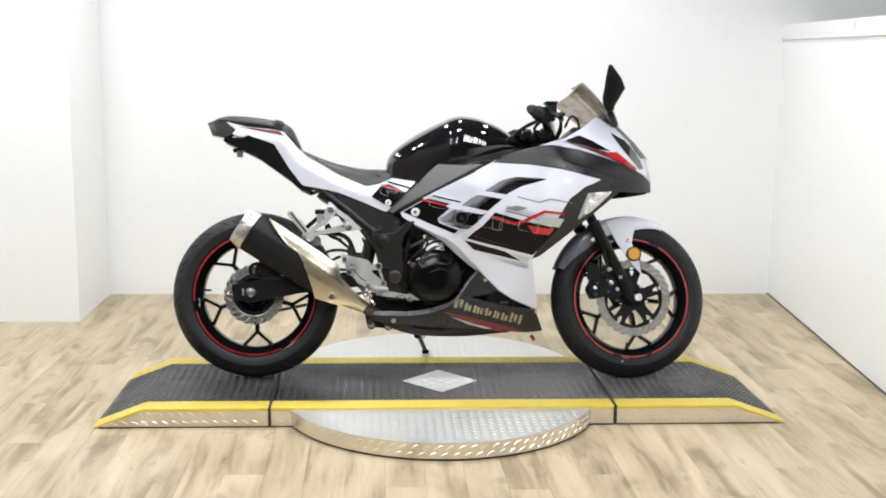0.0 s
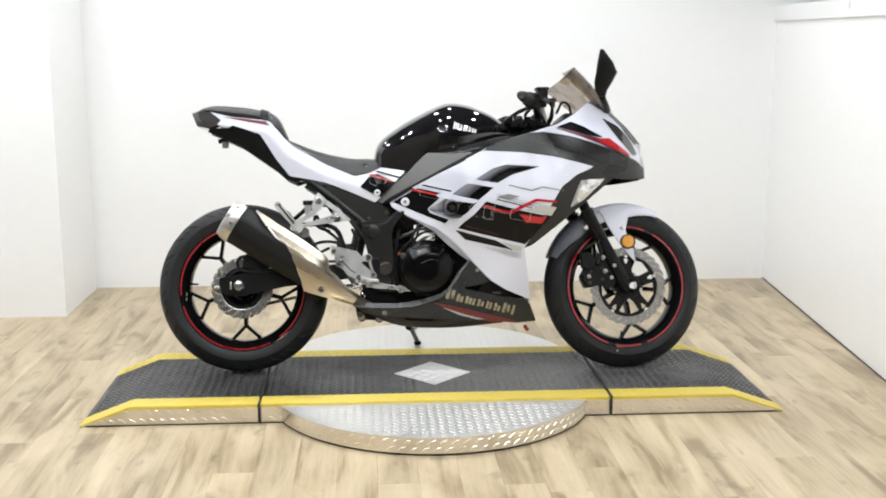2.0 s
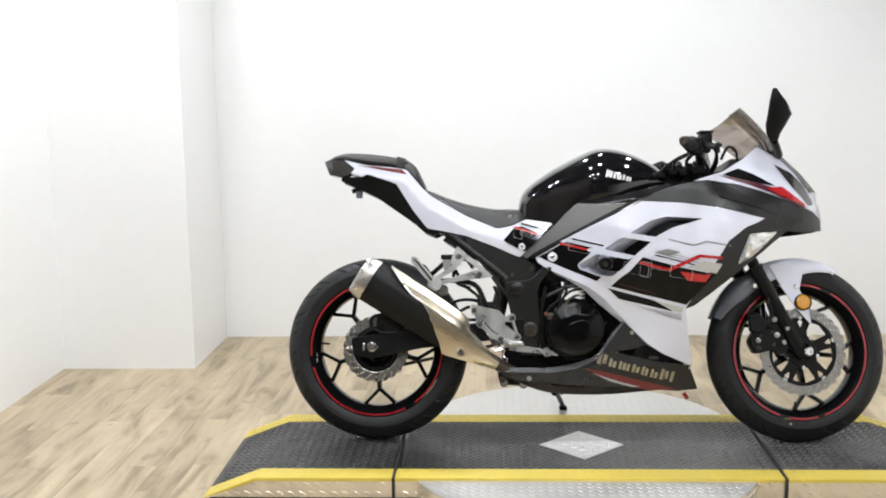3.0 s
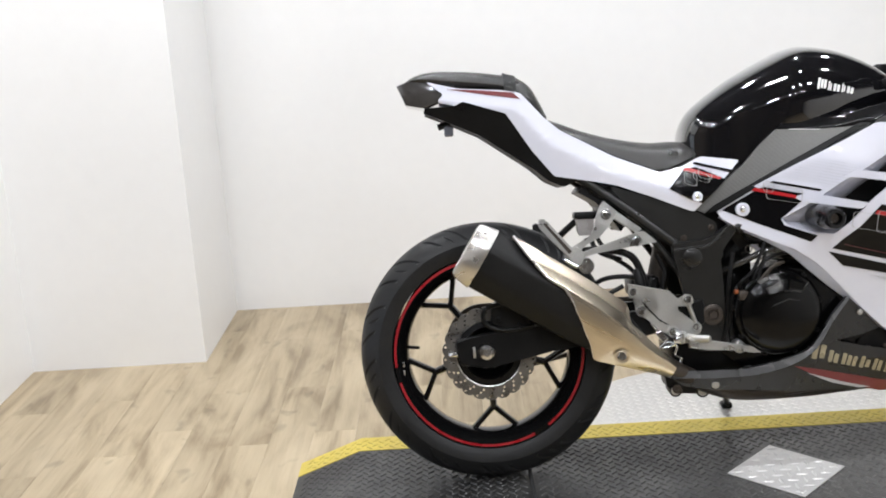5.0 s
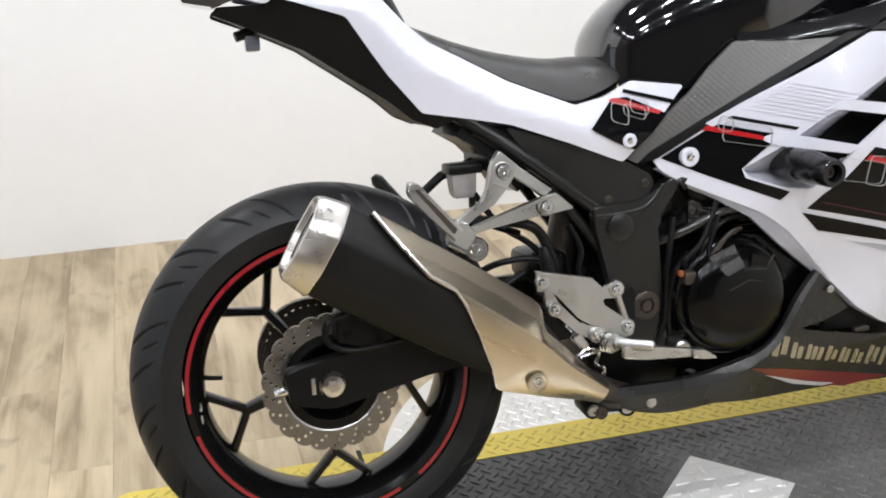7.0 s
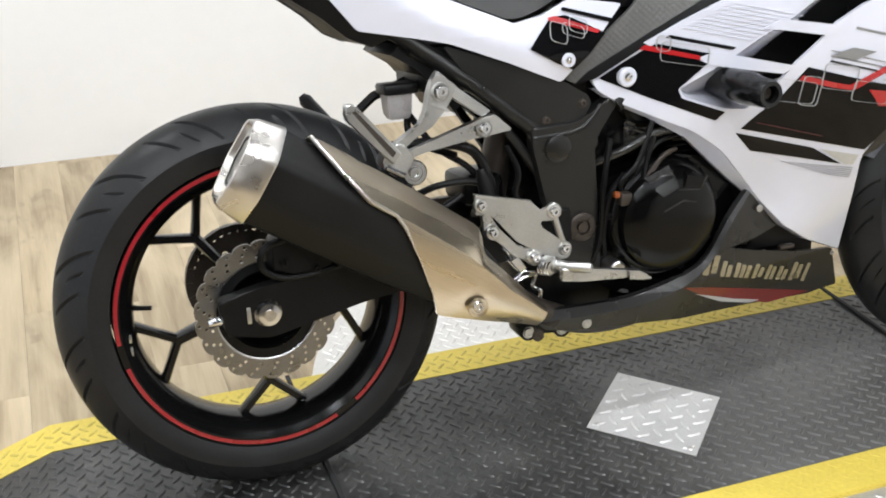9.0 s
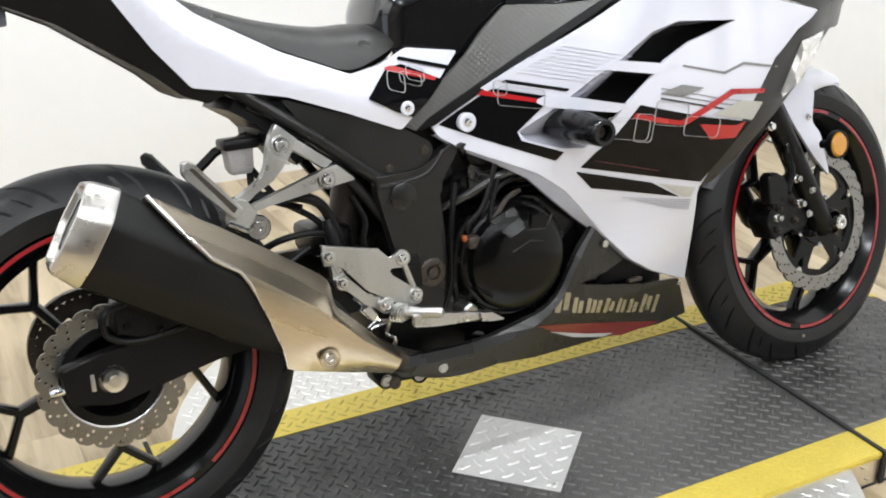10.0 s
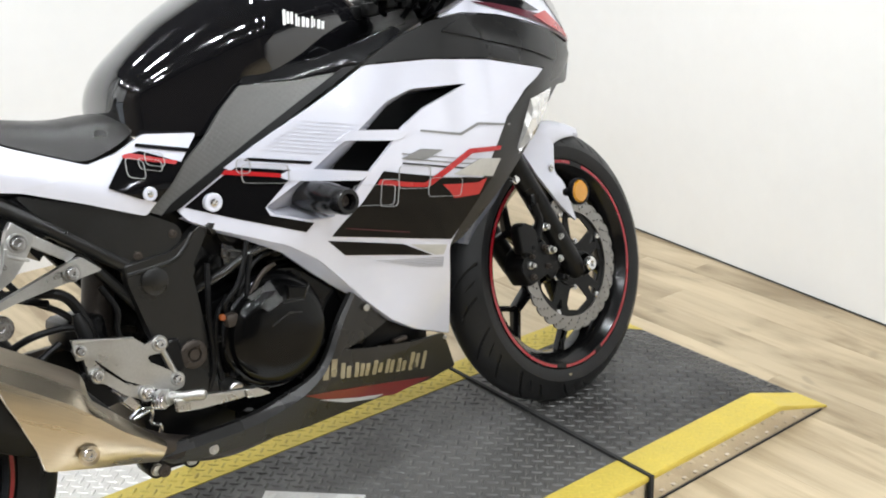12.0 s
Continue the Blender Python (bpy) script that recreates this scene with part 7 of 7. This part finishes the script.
def letter_bars(parent, x, z, count, width, height, slant, surface, material, fall, name, big_first=1.35, lift=0.003):
    """Plain slanted bars standing in for the maker's lettering."""
    x0 = x
    for k in range(count):
        wide, tall = SHAPES[k] if count > 5 else SHORT[k]
        w, h = width * wide, height * tall
        zz = z + fall * (x0 - x)

        def quad(a, b, lo, hi):
            return [(x0 + a * w + slant * lo * h, zz + fall * a * w + lo * h), (x0 + b * w + slant * lo * h, zz + fall * b * w + lo * h),
                    (x0 + b * w + slant * hi * h, zz + fall * b * w + hi * h), (x0 + a * w + slant * hi * h, zz + fall * a * w + hi * h)]
        n = 3 if wide > 1.1 else 1 if wide < 0.45 else 2
        for i in range(n):
            low = 0.0 if i == 0 or k % 3 else 0.12
            part(name, draped(quad((i + 0.06) / n, (i + 0.80) / n, low, 1 if i == 0 else 0.9 - 0.12 * (k % 2)), surface, 0.0012, lift, r=0.002, step=0.02), material, parent, angle=50)
        x0 += w + 0.16 * width


# widths and heights of the plain stand-in shapes
SHAPES = ((1.0, 1.45), (0.8, 1.0), (1.15, 0.96), (0.8, 1.0), (0.7, 1.0), (0.8, 0.96), (0.85, 1.3), (0.36, 1.3))
SHORT = ((1.15, 1.5), (0.5, 1.2), (0.9, 1.0), (0.5, 1.15), (0.95, 0.9))
from mathutils.bvhtree import BVHTree
_me = tank_ob.data
_tree = BVHTree.FromPolygons([v.co[:] for v in _me.vertices], [p.vertices[:] for p in _me.polygons])


def tank_side(x, z):
    hit = _tree.ray_cast(Vector((x, -1, z)), Vector((0, 1, 0)))
    return -hit[0].y if hit[0] else 0.10


letter_bars(tank_ob, 0.066, 0.858, 5, 0.0180, 0.0165, 0.25, tank_side, WHITE_FILM, -0.20, "white_lettering_bar", 1.5, lift=0.0012)

# -- textured cover beside the tank --
COVER = [(-0.214, 0.605), (-0.188, 0.592), (-0.160, 0.600), (0.020, 0.700), (0.152, 0.772), (0.060, 0.768), (-0.026, 0.773), (-0.066, 0.738), (-0.100, 0.700)]


def cover_w(x, z):
    t = min(1, max(0, (x + 0.21) / 0.40))
    d = (z - (0.592 + 0.50 * (x + 0.188)))       # how far above the lower edge
    return 0.104 + 0.076 * t ** 1.2 - 0.26 * max(0, d) * t - 0.06 * max(0, d)


cov = both_sides("tank_side_cover", COVER, cover_w, CARBON, "textured graphite cover beside the tank", thick=0.006, r=0.006)


def shoulder_w(x, z):
    """The top of the cover folds in towards the tank."""
    return cover_w(x, 0.770) - 0.95 * max(0, z - 0.772 - 0.16 * max(0, x - 0.06)) - 0.0005


part("cover_shoulder", draped([(-0.024, 0.774), (0.060, 0.769), (0.154, 0.773), (0.172, 0.783), (0.272, 0.823), (0.264, 0.833), (0.120, 0.800), (0.040, 0.794), (-0.012, 0.786)], shoulder_w, 0.005, 0.0, r=0.004, step=0.02), SLIDER_BLACK, cov, "glossy black shoulder of the cover", angle=50)
part("cover_edge", draped([(-0.192, 0.592), (-0.160, 0.598), (0.020, 0.700), (0.172, 0.782), (0.165, 0.790), (0.010, 0.708), (-0.170, 0.610)], cover_w, 0.004, 0.002, r=0.003), SATIN_BLACK, cov)
# -- seat --
def cushion(stations, n=9):
    """A padded seat: x, z of the edge, z of the middle, half-width."""
    pts = [curve_points([(s[0], s[1], 0) for s in stations], 5), curve_points([(s[0], s[2], 0) for s in stations], 5), curve_points([(s[0], s[3], 0) for s in stations], 5)]
    rings = []
    for a, b, c in zip(*pts):
        x, ze, zm, w = a.x, a.y, b.y, c.y
        r = []
        for k in range(2 * n + 1):
            u = -1 + k / n
            r.append(Vector((x, u * w, ze + (zm - ze) * (1 - abs(u) ** 3.0) ** 0.75)))
        r += [Vector((x, 0.85 * w, ze - 0.012)), Vector((x, -0.85 * w, ze - 0.012))]
        rings.append(r)
    return loft(bmesh.new(), rings)


seat = part("seat", cushion([(-0.532, 0.822, 0.828, 0.050), (-0.505, 0.798, 0.818, 0.064), (-0.45, 0.768, 0.795, 0.076), (-0.39, 0.735, 0.776, 0.086), (-0.33, 0.710, 0.763, 0.090), (-0.285, 0.695, 0.757, 0.088), (-0.24, 0.706, 0.757, 0.080), (-0.200, 0.722, 0.752, 0.066), (-0.188, 0.730, 0.738, 0.050)]), SEAT_VINYL, bike, "black vinyl rider seat", angle=60)
pad = part("pillion_seat", cushion([(-0.858, 0.930, 0.934, 0.026), (-0.835, 0.936, 0.947, 0.040), (-0.79, 0.932, 0.955, 0.050), (-0.70, 0.920, 0.949, 0.060), (-0.64, 0.910, 0.940, 0.066), (-0.60, 0.896, 0.932, 0.068), (-0.565, 0.866, 0.908, 0.066), (-0.545, 0.842, 0.872, 0.060), (-0.530, 0.828, 0.838, 0.050)]), SEAT_VINYL, bike, "black vinyl pillion pad", angle=60)
bm = bmesh.new()
rows = []
for u in [-1 + k / 9 for k in range(19)]:
    y = u * 0.071
    z = 0.890 + 0.046 * (1 - abs(u) ** 3.0) ** 0.75
    rows.append([bm.verts.new((x, y, z + h - 0.30 * (x + 0.612))) for x, h in ((-0.626, 0), (-0.626, 0.003), (-0.598, 0.003), (-0.598, 0))])
for a, b in zip(rows, rows[1:]):
    for k in range(4):
        bm.faces.new((a[k], a[(k + 1) % 4], b[(k + 1) % 4], b[k]))
part("seat_strap", bm, SATIN_BLACK, pad, "black strap across the pillion pad")

# -- tail --
TAIL = [(-0.808, 0.929), (-0.768, 0.897), (-0.783, 0.880), (-0.742, 0.868), (-0.725, 0.877), (-0.626, 0.842), (-0.570, 0.752), (-0.522, 0.690), (-0.390, 0.664), (-0.300, 0.632), (-0.214, 0.597),
        (-0.105, 0.709), (-0.192, 0.722), (-0.240, 0.700), (-0.288, 0.690), (-0.390, 0.730), (-0.505, 0.795), (-0.538, 0.826), (-0.590, 0.888), (-0.640, 0.898), (-0.730, 0.908)]
tail = both_sides("tail_cowl", TAIL, tail_w, WHITE, "white tail cowl panel", thick=0.006, r=0.006, step=0.012)
T = tail_w
sticker("black_panel_graphic", [(-0.268, 0.652), (-0.230, 0.696), (-0.205, 0.699), (-0.140, 0.668), (-0.196, 0.616), (-0.225, 0.628)], T, BLACK_FILM, tail, lift=0.0030, step=0.012)
sticker("red_stripe", [(-0.234, 0.6965), (-0.222, 0.6985), (-0.150, 0.6735), (-0.154, 0.6685), (-0.234, 0.6920)], T, RED, tail, lift=0.0042, step=0.012)
sticker("black_line", [(-0.208, 0.711), (-0.124, 0.688), (-0.129, 0.683), (-0.211, 0.706)], T, GLOSS_BLACK, tail, lift=0.0030, step=0.012)
for x, z, w, h in ((-0.232, 0.693, 0.028, 0.030), (-0.212, 0.690, 0.036, 0.018), (-0.200, 0.698, 0.030, 0.022)):
    outline_square(tail, x, z, w, h, T, slant=0.3, lift=0.0056)
white_bolt("tail_bolt", -0.207, T(-0.207, 0.632) + 0.003, 0.632, 0.0112, tail)
sticker("red_graphic", [(-0.760, 0.9085), (-0.705, 0.9035), (-0.607, 0.890), (-0.591, 0.873), (-0.668, 0.8885)], T, RED_DARK, tail)
# dark undertail
UNDER = [(-0.812, 0.868), (-0.742, 0.868), (-0.725, 0.877), (-0.626, 0.842), (-0.570, 0.752), (-0.522, 0.690), (-0.470, 0.678), (-0.500, 0.664), (-0.535, 0.680), (-0.570, 0.712), (-0.690, 0.797), (-0.770, 0.836), (-0.818, 0.856)]
under = both_sides("undertail", UNDER, lambda x, z: T(x, z) - 0.004, SATIN_BLACK, "matt black undertail", thick=0.005, r=0.005)
bm = bmesh.new()
rows = []
for x, z in ((-0.815, 0.858), (-0.770, 0.838), (-0.690, 0.799), (-0.570, 0.714), (-0.535, 0.682), (-0.500, 0.666)):
    w = T(x, z) - 0.006
    rows.append([bm.verts.new((x, u * w, z)) for u in (-1, -0.4, 0.4, 1)])
for a, b in zip(rows, rows[1:]):
    for k in range(3):
        bm.faces.new((a[k], a[k + 1], b[k + 1], b[k]))
bmesh.ops.solidify(bm, geom=bm.faces[:], thickness=0.003)
part("undertail_floor", bm, SATIN_BLACK, under, angle=60)
bm = side_plate(bmesh.new(), [(-0.877, 0.925), (-0.849, 0.934), (-0.800, 0.926), (-0.764, 0.897), (-0.780, 0.880), (-0.815, 0.868), (-0.858, 0.878)], -0.047, 0.047, 0.003)
for v in bm.verts:
    v.co.y *= 0.55 + 0.45 * min(1, (v.co.x + 0.885) / 0.07)
part("tail_light", bm, SMOKE_LENS, bike, "smoked grey tail light", angle=25)
bm = bmesh.new()
tube(bm, [(-0.742, 0.0, 0.842), (-0.770, -0.004, 0.828), (-0.785, -0.006, 0.824)], 0.008, 8)
part("plate_bracket", bm, SATIN_BLACK, bike)
part("plate_lamp", box(bmesh.new(), -0.771, -0.749, -0.016, 0.016, 0.801, 0.826, 0.004), FENDER_GREY, bike, "small grey plate lamp under the tail")

# -- belly pan --
BELLY_TOP = [(-0.302, 0.240), (-0.137, 0.238), (-0.085, 0.243), (-0.036, 0.254), (0.0165, 0.270), (0.044, 0.293), (0.064, 0.322), (0.087, 0.354), (0.118, 0.388)]
BELLY = BELLY_TOP + [(0.150, 0.366), (0.198, 0.310), (0.150, 0.296), (0.090, 0.288), (0.150, 0.272), (0.250, 0.250), (0.338, 0.239), (0.368, 0.158),
         (0.300, 0.152), (0.150, 0.167), (0.0, 0.176), (-0.126, 0.187), (-0.204, 0.193), (-0.262, 0.203)]
belly = both_sides("belly_pan", BELLY, belly_w, BELLY_GREY, "satin graphite belly pan", thick=0.006, r=0.006)
part("belly_shroud", box(bmesh.new(), 0.13, 0.33, -0.055, 0.055, 0.19, 0.295, 0.012), SATIN_BLACK, belly)
part("belly_infill", draped([(0.09, 0.300), (0.200, 0.315), (0.345, 0.242), (0.15, 0.262)], lambda x, z: belly_w(x, z) - 0.035, 0.004), SATIN_BLACK, belly)
part("belly_bracket", box(bmesh.new(), 0.205, 0.235, -0.122, -0.110, 0.262, 0.270, 0.003), STEEL_DARK, belly)
RIDGE_LOW = [(-0.294, 0.224), (-0.137, 0.222), (-0.080, 0.227), (-0.029, 0.239), (0.0225, 0.2605), (0.0515, 0.2855), (0.0715, 0.317), (0.094, 0.3485), (0.122, 0.383)]
top_line = [(p.x, p.y) for p in curve_points([(*q, 0) for q in BELLY_TOP], 4)]
low_line = [(p.x, p.y) for p in curve_points([(*q, 0) for q in RIDGE_LOW], 4)]


def nearest_on_segment(p, a, b):
    """The point of the segment from a to b that lies nearest to p."""
    a, b = Vector(a), Vector(b)
    t = (p - a).dot(b - a) / max(1e-9, (b - a).length_squared)
    return a.lerp(b, min(1, max(0, t)))


def ridge_w(x, z):
    """The rolled upper edge of the belly pan: proudest along its lower line, turning in above it."""
    p = Vector((x, z))
    above = min((p - nearest_on_segment(p, a, b)).length for a, b in zip(low_line, low_line[1:]))
    return belly_w(x, z) + 0.010 - 0.55 * above


# lighter grey than the pan: the light on the ridge is put into its colour
part("belly_ridge", draped(top_line + low_line[::-1], ridge_w, 0.012, 0.0, r=0.002, step=0.012), SATIN_GREY, belly, angle=60)
letter_bars(belly, 0.030, 0.252, 8, 0.0335, 0.0265, 0.28, belly_w, BEIGE_FILM, -0.275, "champagne_lettering_bar", 1.35, lift=0.0012)
sticker("red_graphic", [(-0.010, 0.238), (0.060, 0.222), (0.235, 0.176), (0.300, 0.158), (0.200, 0.158), (0.110, 0.184), (0.030, 0.216)], belly_w, RED_DARK, belly)
sticker("pale_line", [(0.020, 0.219), (0.110, 0.188), (0.175, 0.170), (0.150, 0.170), (0.080, 0.190)], belly_w, LINE_FILM, belly, lift=L2)
for x, z, r in ((-0.187, 0.203, 0.008), (-0.275, 0.196, 0.010), (0.340, 0.229, 0.004)):
    part("belly_bolt", bolt(bmesh.new(), x, -belly_w(x, z), z, 0.8 * r, 0.004), STEEL_DARK if r > 0.009 else SILVER, belly)
for x, z in ((-0.268, 0.180), (-0.205, 0.176)):
    lug = part("stand_boss", lathe(bmesh.new(), [(0.0135, -0.05), (0.0150, -0.046), (0.0150, 0.004), (0.0135, 0.007), (0.0115, 0.007), (0.0105, 0.003), (0, 0.003)], across(x, -0.085, z), 24), SATIN_BLACK, bike, "round black lug under the belly pan")
    part("lug_bolt", bolt(bmesh.new(), x, -0.088, z, 0.0092, 0.005), SILVER, lug)
part("lug_bracket", side_plate(bmesh.new(), rounded([(-0.292, 0.225), (-0.180, 0.225), (-0.180, 0.182), (-0.216, 0.169), (-0.258, 0.172), (-0.286, 0.186)], 0.004), -0.082, -0.012, 0.003), SATIN_BLACK, bike, "black bracket that holds the two lugs")
part("red_tag", box(bmesh.new(), -0.012, 0.012, -0.001, 0.001, -0.007, 0.007, 0.0005), RED, bike, "small red tag hanging under the pan").matrix_local = pose(0.345, 0.03, 0.122, 0, 55)

# -- the bodywork flares outwards with height --
UPRIGHT = {"front_wheel", "rear_wheel", "fork_leg", "front_fender", "kickstand", "lower_yoke", "brake_caliper", "front_brake_hose", "swingarm", "side_reflector", "chain", "red_tag", "silencer", "footrest_bracket", "heel_guard", "rider_footrest", "brake_pedal"}
MOVED = {"rider_footrest": (0, -0.010, -0.009)}
FLARE = Matrix.Rotation(radians(LEAN_ANGLE - 8), 3, "X")


def soft_step(a, b, v):
    t = min(1, max(0, (v - a) / (b - a)))
    return t * t * (3 - 2 * t)


for ob in bike.children_recursive:
    top = ob if ob.parent == bike else ob.parent
    kind = top.name.split(".")[0]
    if kind in UPRIGHT:
        if kind in MOVED:
            for v in ob.data.vertices:
                v.co += Vector(MOVED[kind])
        continue
    for v in ob.data.vertices:
        x, y, z = v.co
        k = soft_step(-0.48, -0.18, x) * soft_step(0.0, 0.08, abs(y))
        if k > 0:
            s = -1 if y > 0 else 1
            q = FLARE @ Vector((0, s * y, z - 0.29))
            v.co = v.co.lerp(Vector((x, s * q.y, q.z + 0.29)), k)

# ---- floor ----
PLANK_W, PLANK_L = 0.122, 0.915
bm = box(bmesh.new(), LEFT_X - 0.12, 4.32, REAR_Y - 0.12, BACK_Y + 0.12, -0.12, -0.006)
floor = tagged(new("floor", mesh_of("floor", bm, SUBFLOOR, False)), "pale brown oak-look vinyl plank floor", "floor", kind="structure")


def plank_mesh(l):
    g = 0.0002
    bm = box(bmesh.new(), g, PLANK_W - g, g, l - g, -0.0058, 0.0)
    top = [e for e in bm.edges if all(v.co.z > -0.001 for v in e.verts)]
    bmesh.ops.bevel(bm, geom=top, offset=0.0002, segments=1, affect="EDGES")
    return mesh_of("plank", bm, OAK, False)


full = plank_mesh(PLANK_L)
rng = random.Random(7)
nx = int((2.05 - LEFT_X) / PLANK_W) + 2
count = 0
for i in range(nx):
    x = LEFT_X - 0.05 + i * PLANK_W
    y = BACK_Y + 0.06 - rng.random() * PLANK_L
    first_len = BACK_Y + 0.06 - y
    if first_len > 0.05:
        ob = new("plank", plank_mesh(first_len))
        ob.parent = floor
        ob.location = (x, y, 0)
    while y > REAR_Y:
        y -= PLANK_L
        ob = new("plank", full)
        ob.parent = floor
        ob.location = (x, y, 0)
bm = box(bmesh.new(), 2.15, 4.2, REAR_Y, BACK_Y, -0.0059, 0.0)
part("far_floor", bm, SUBFLOOR, floor)
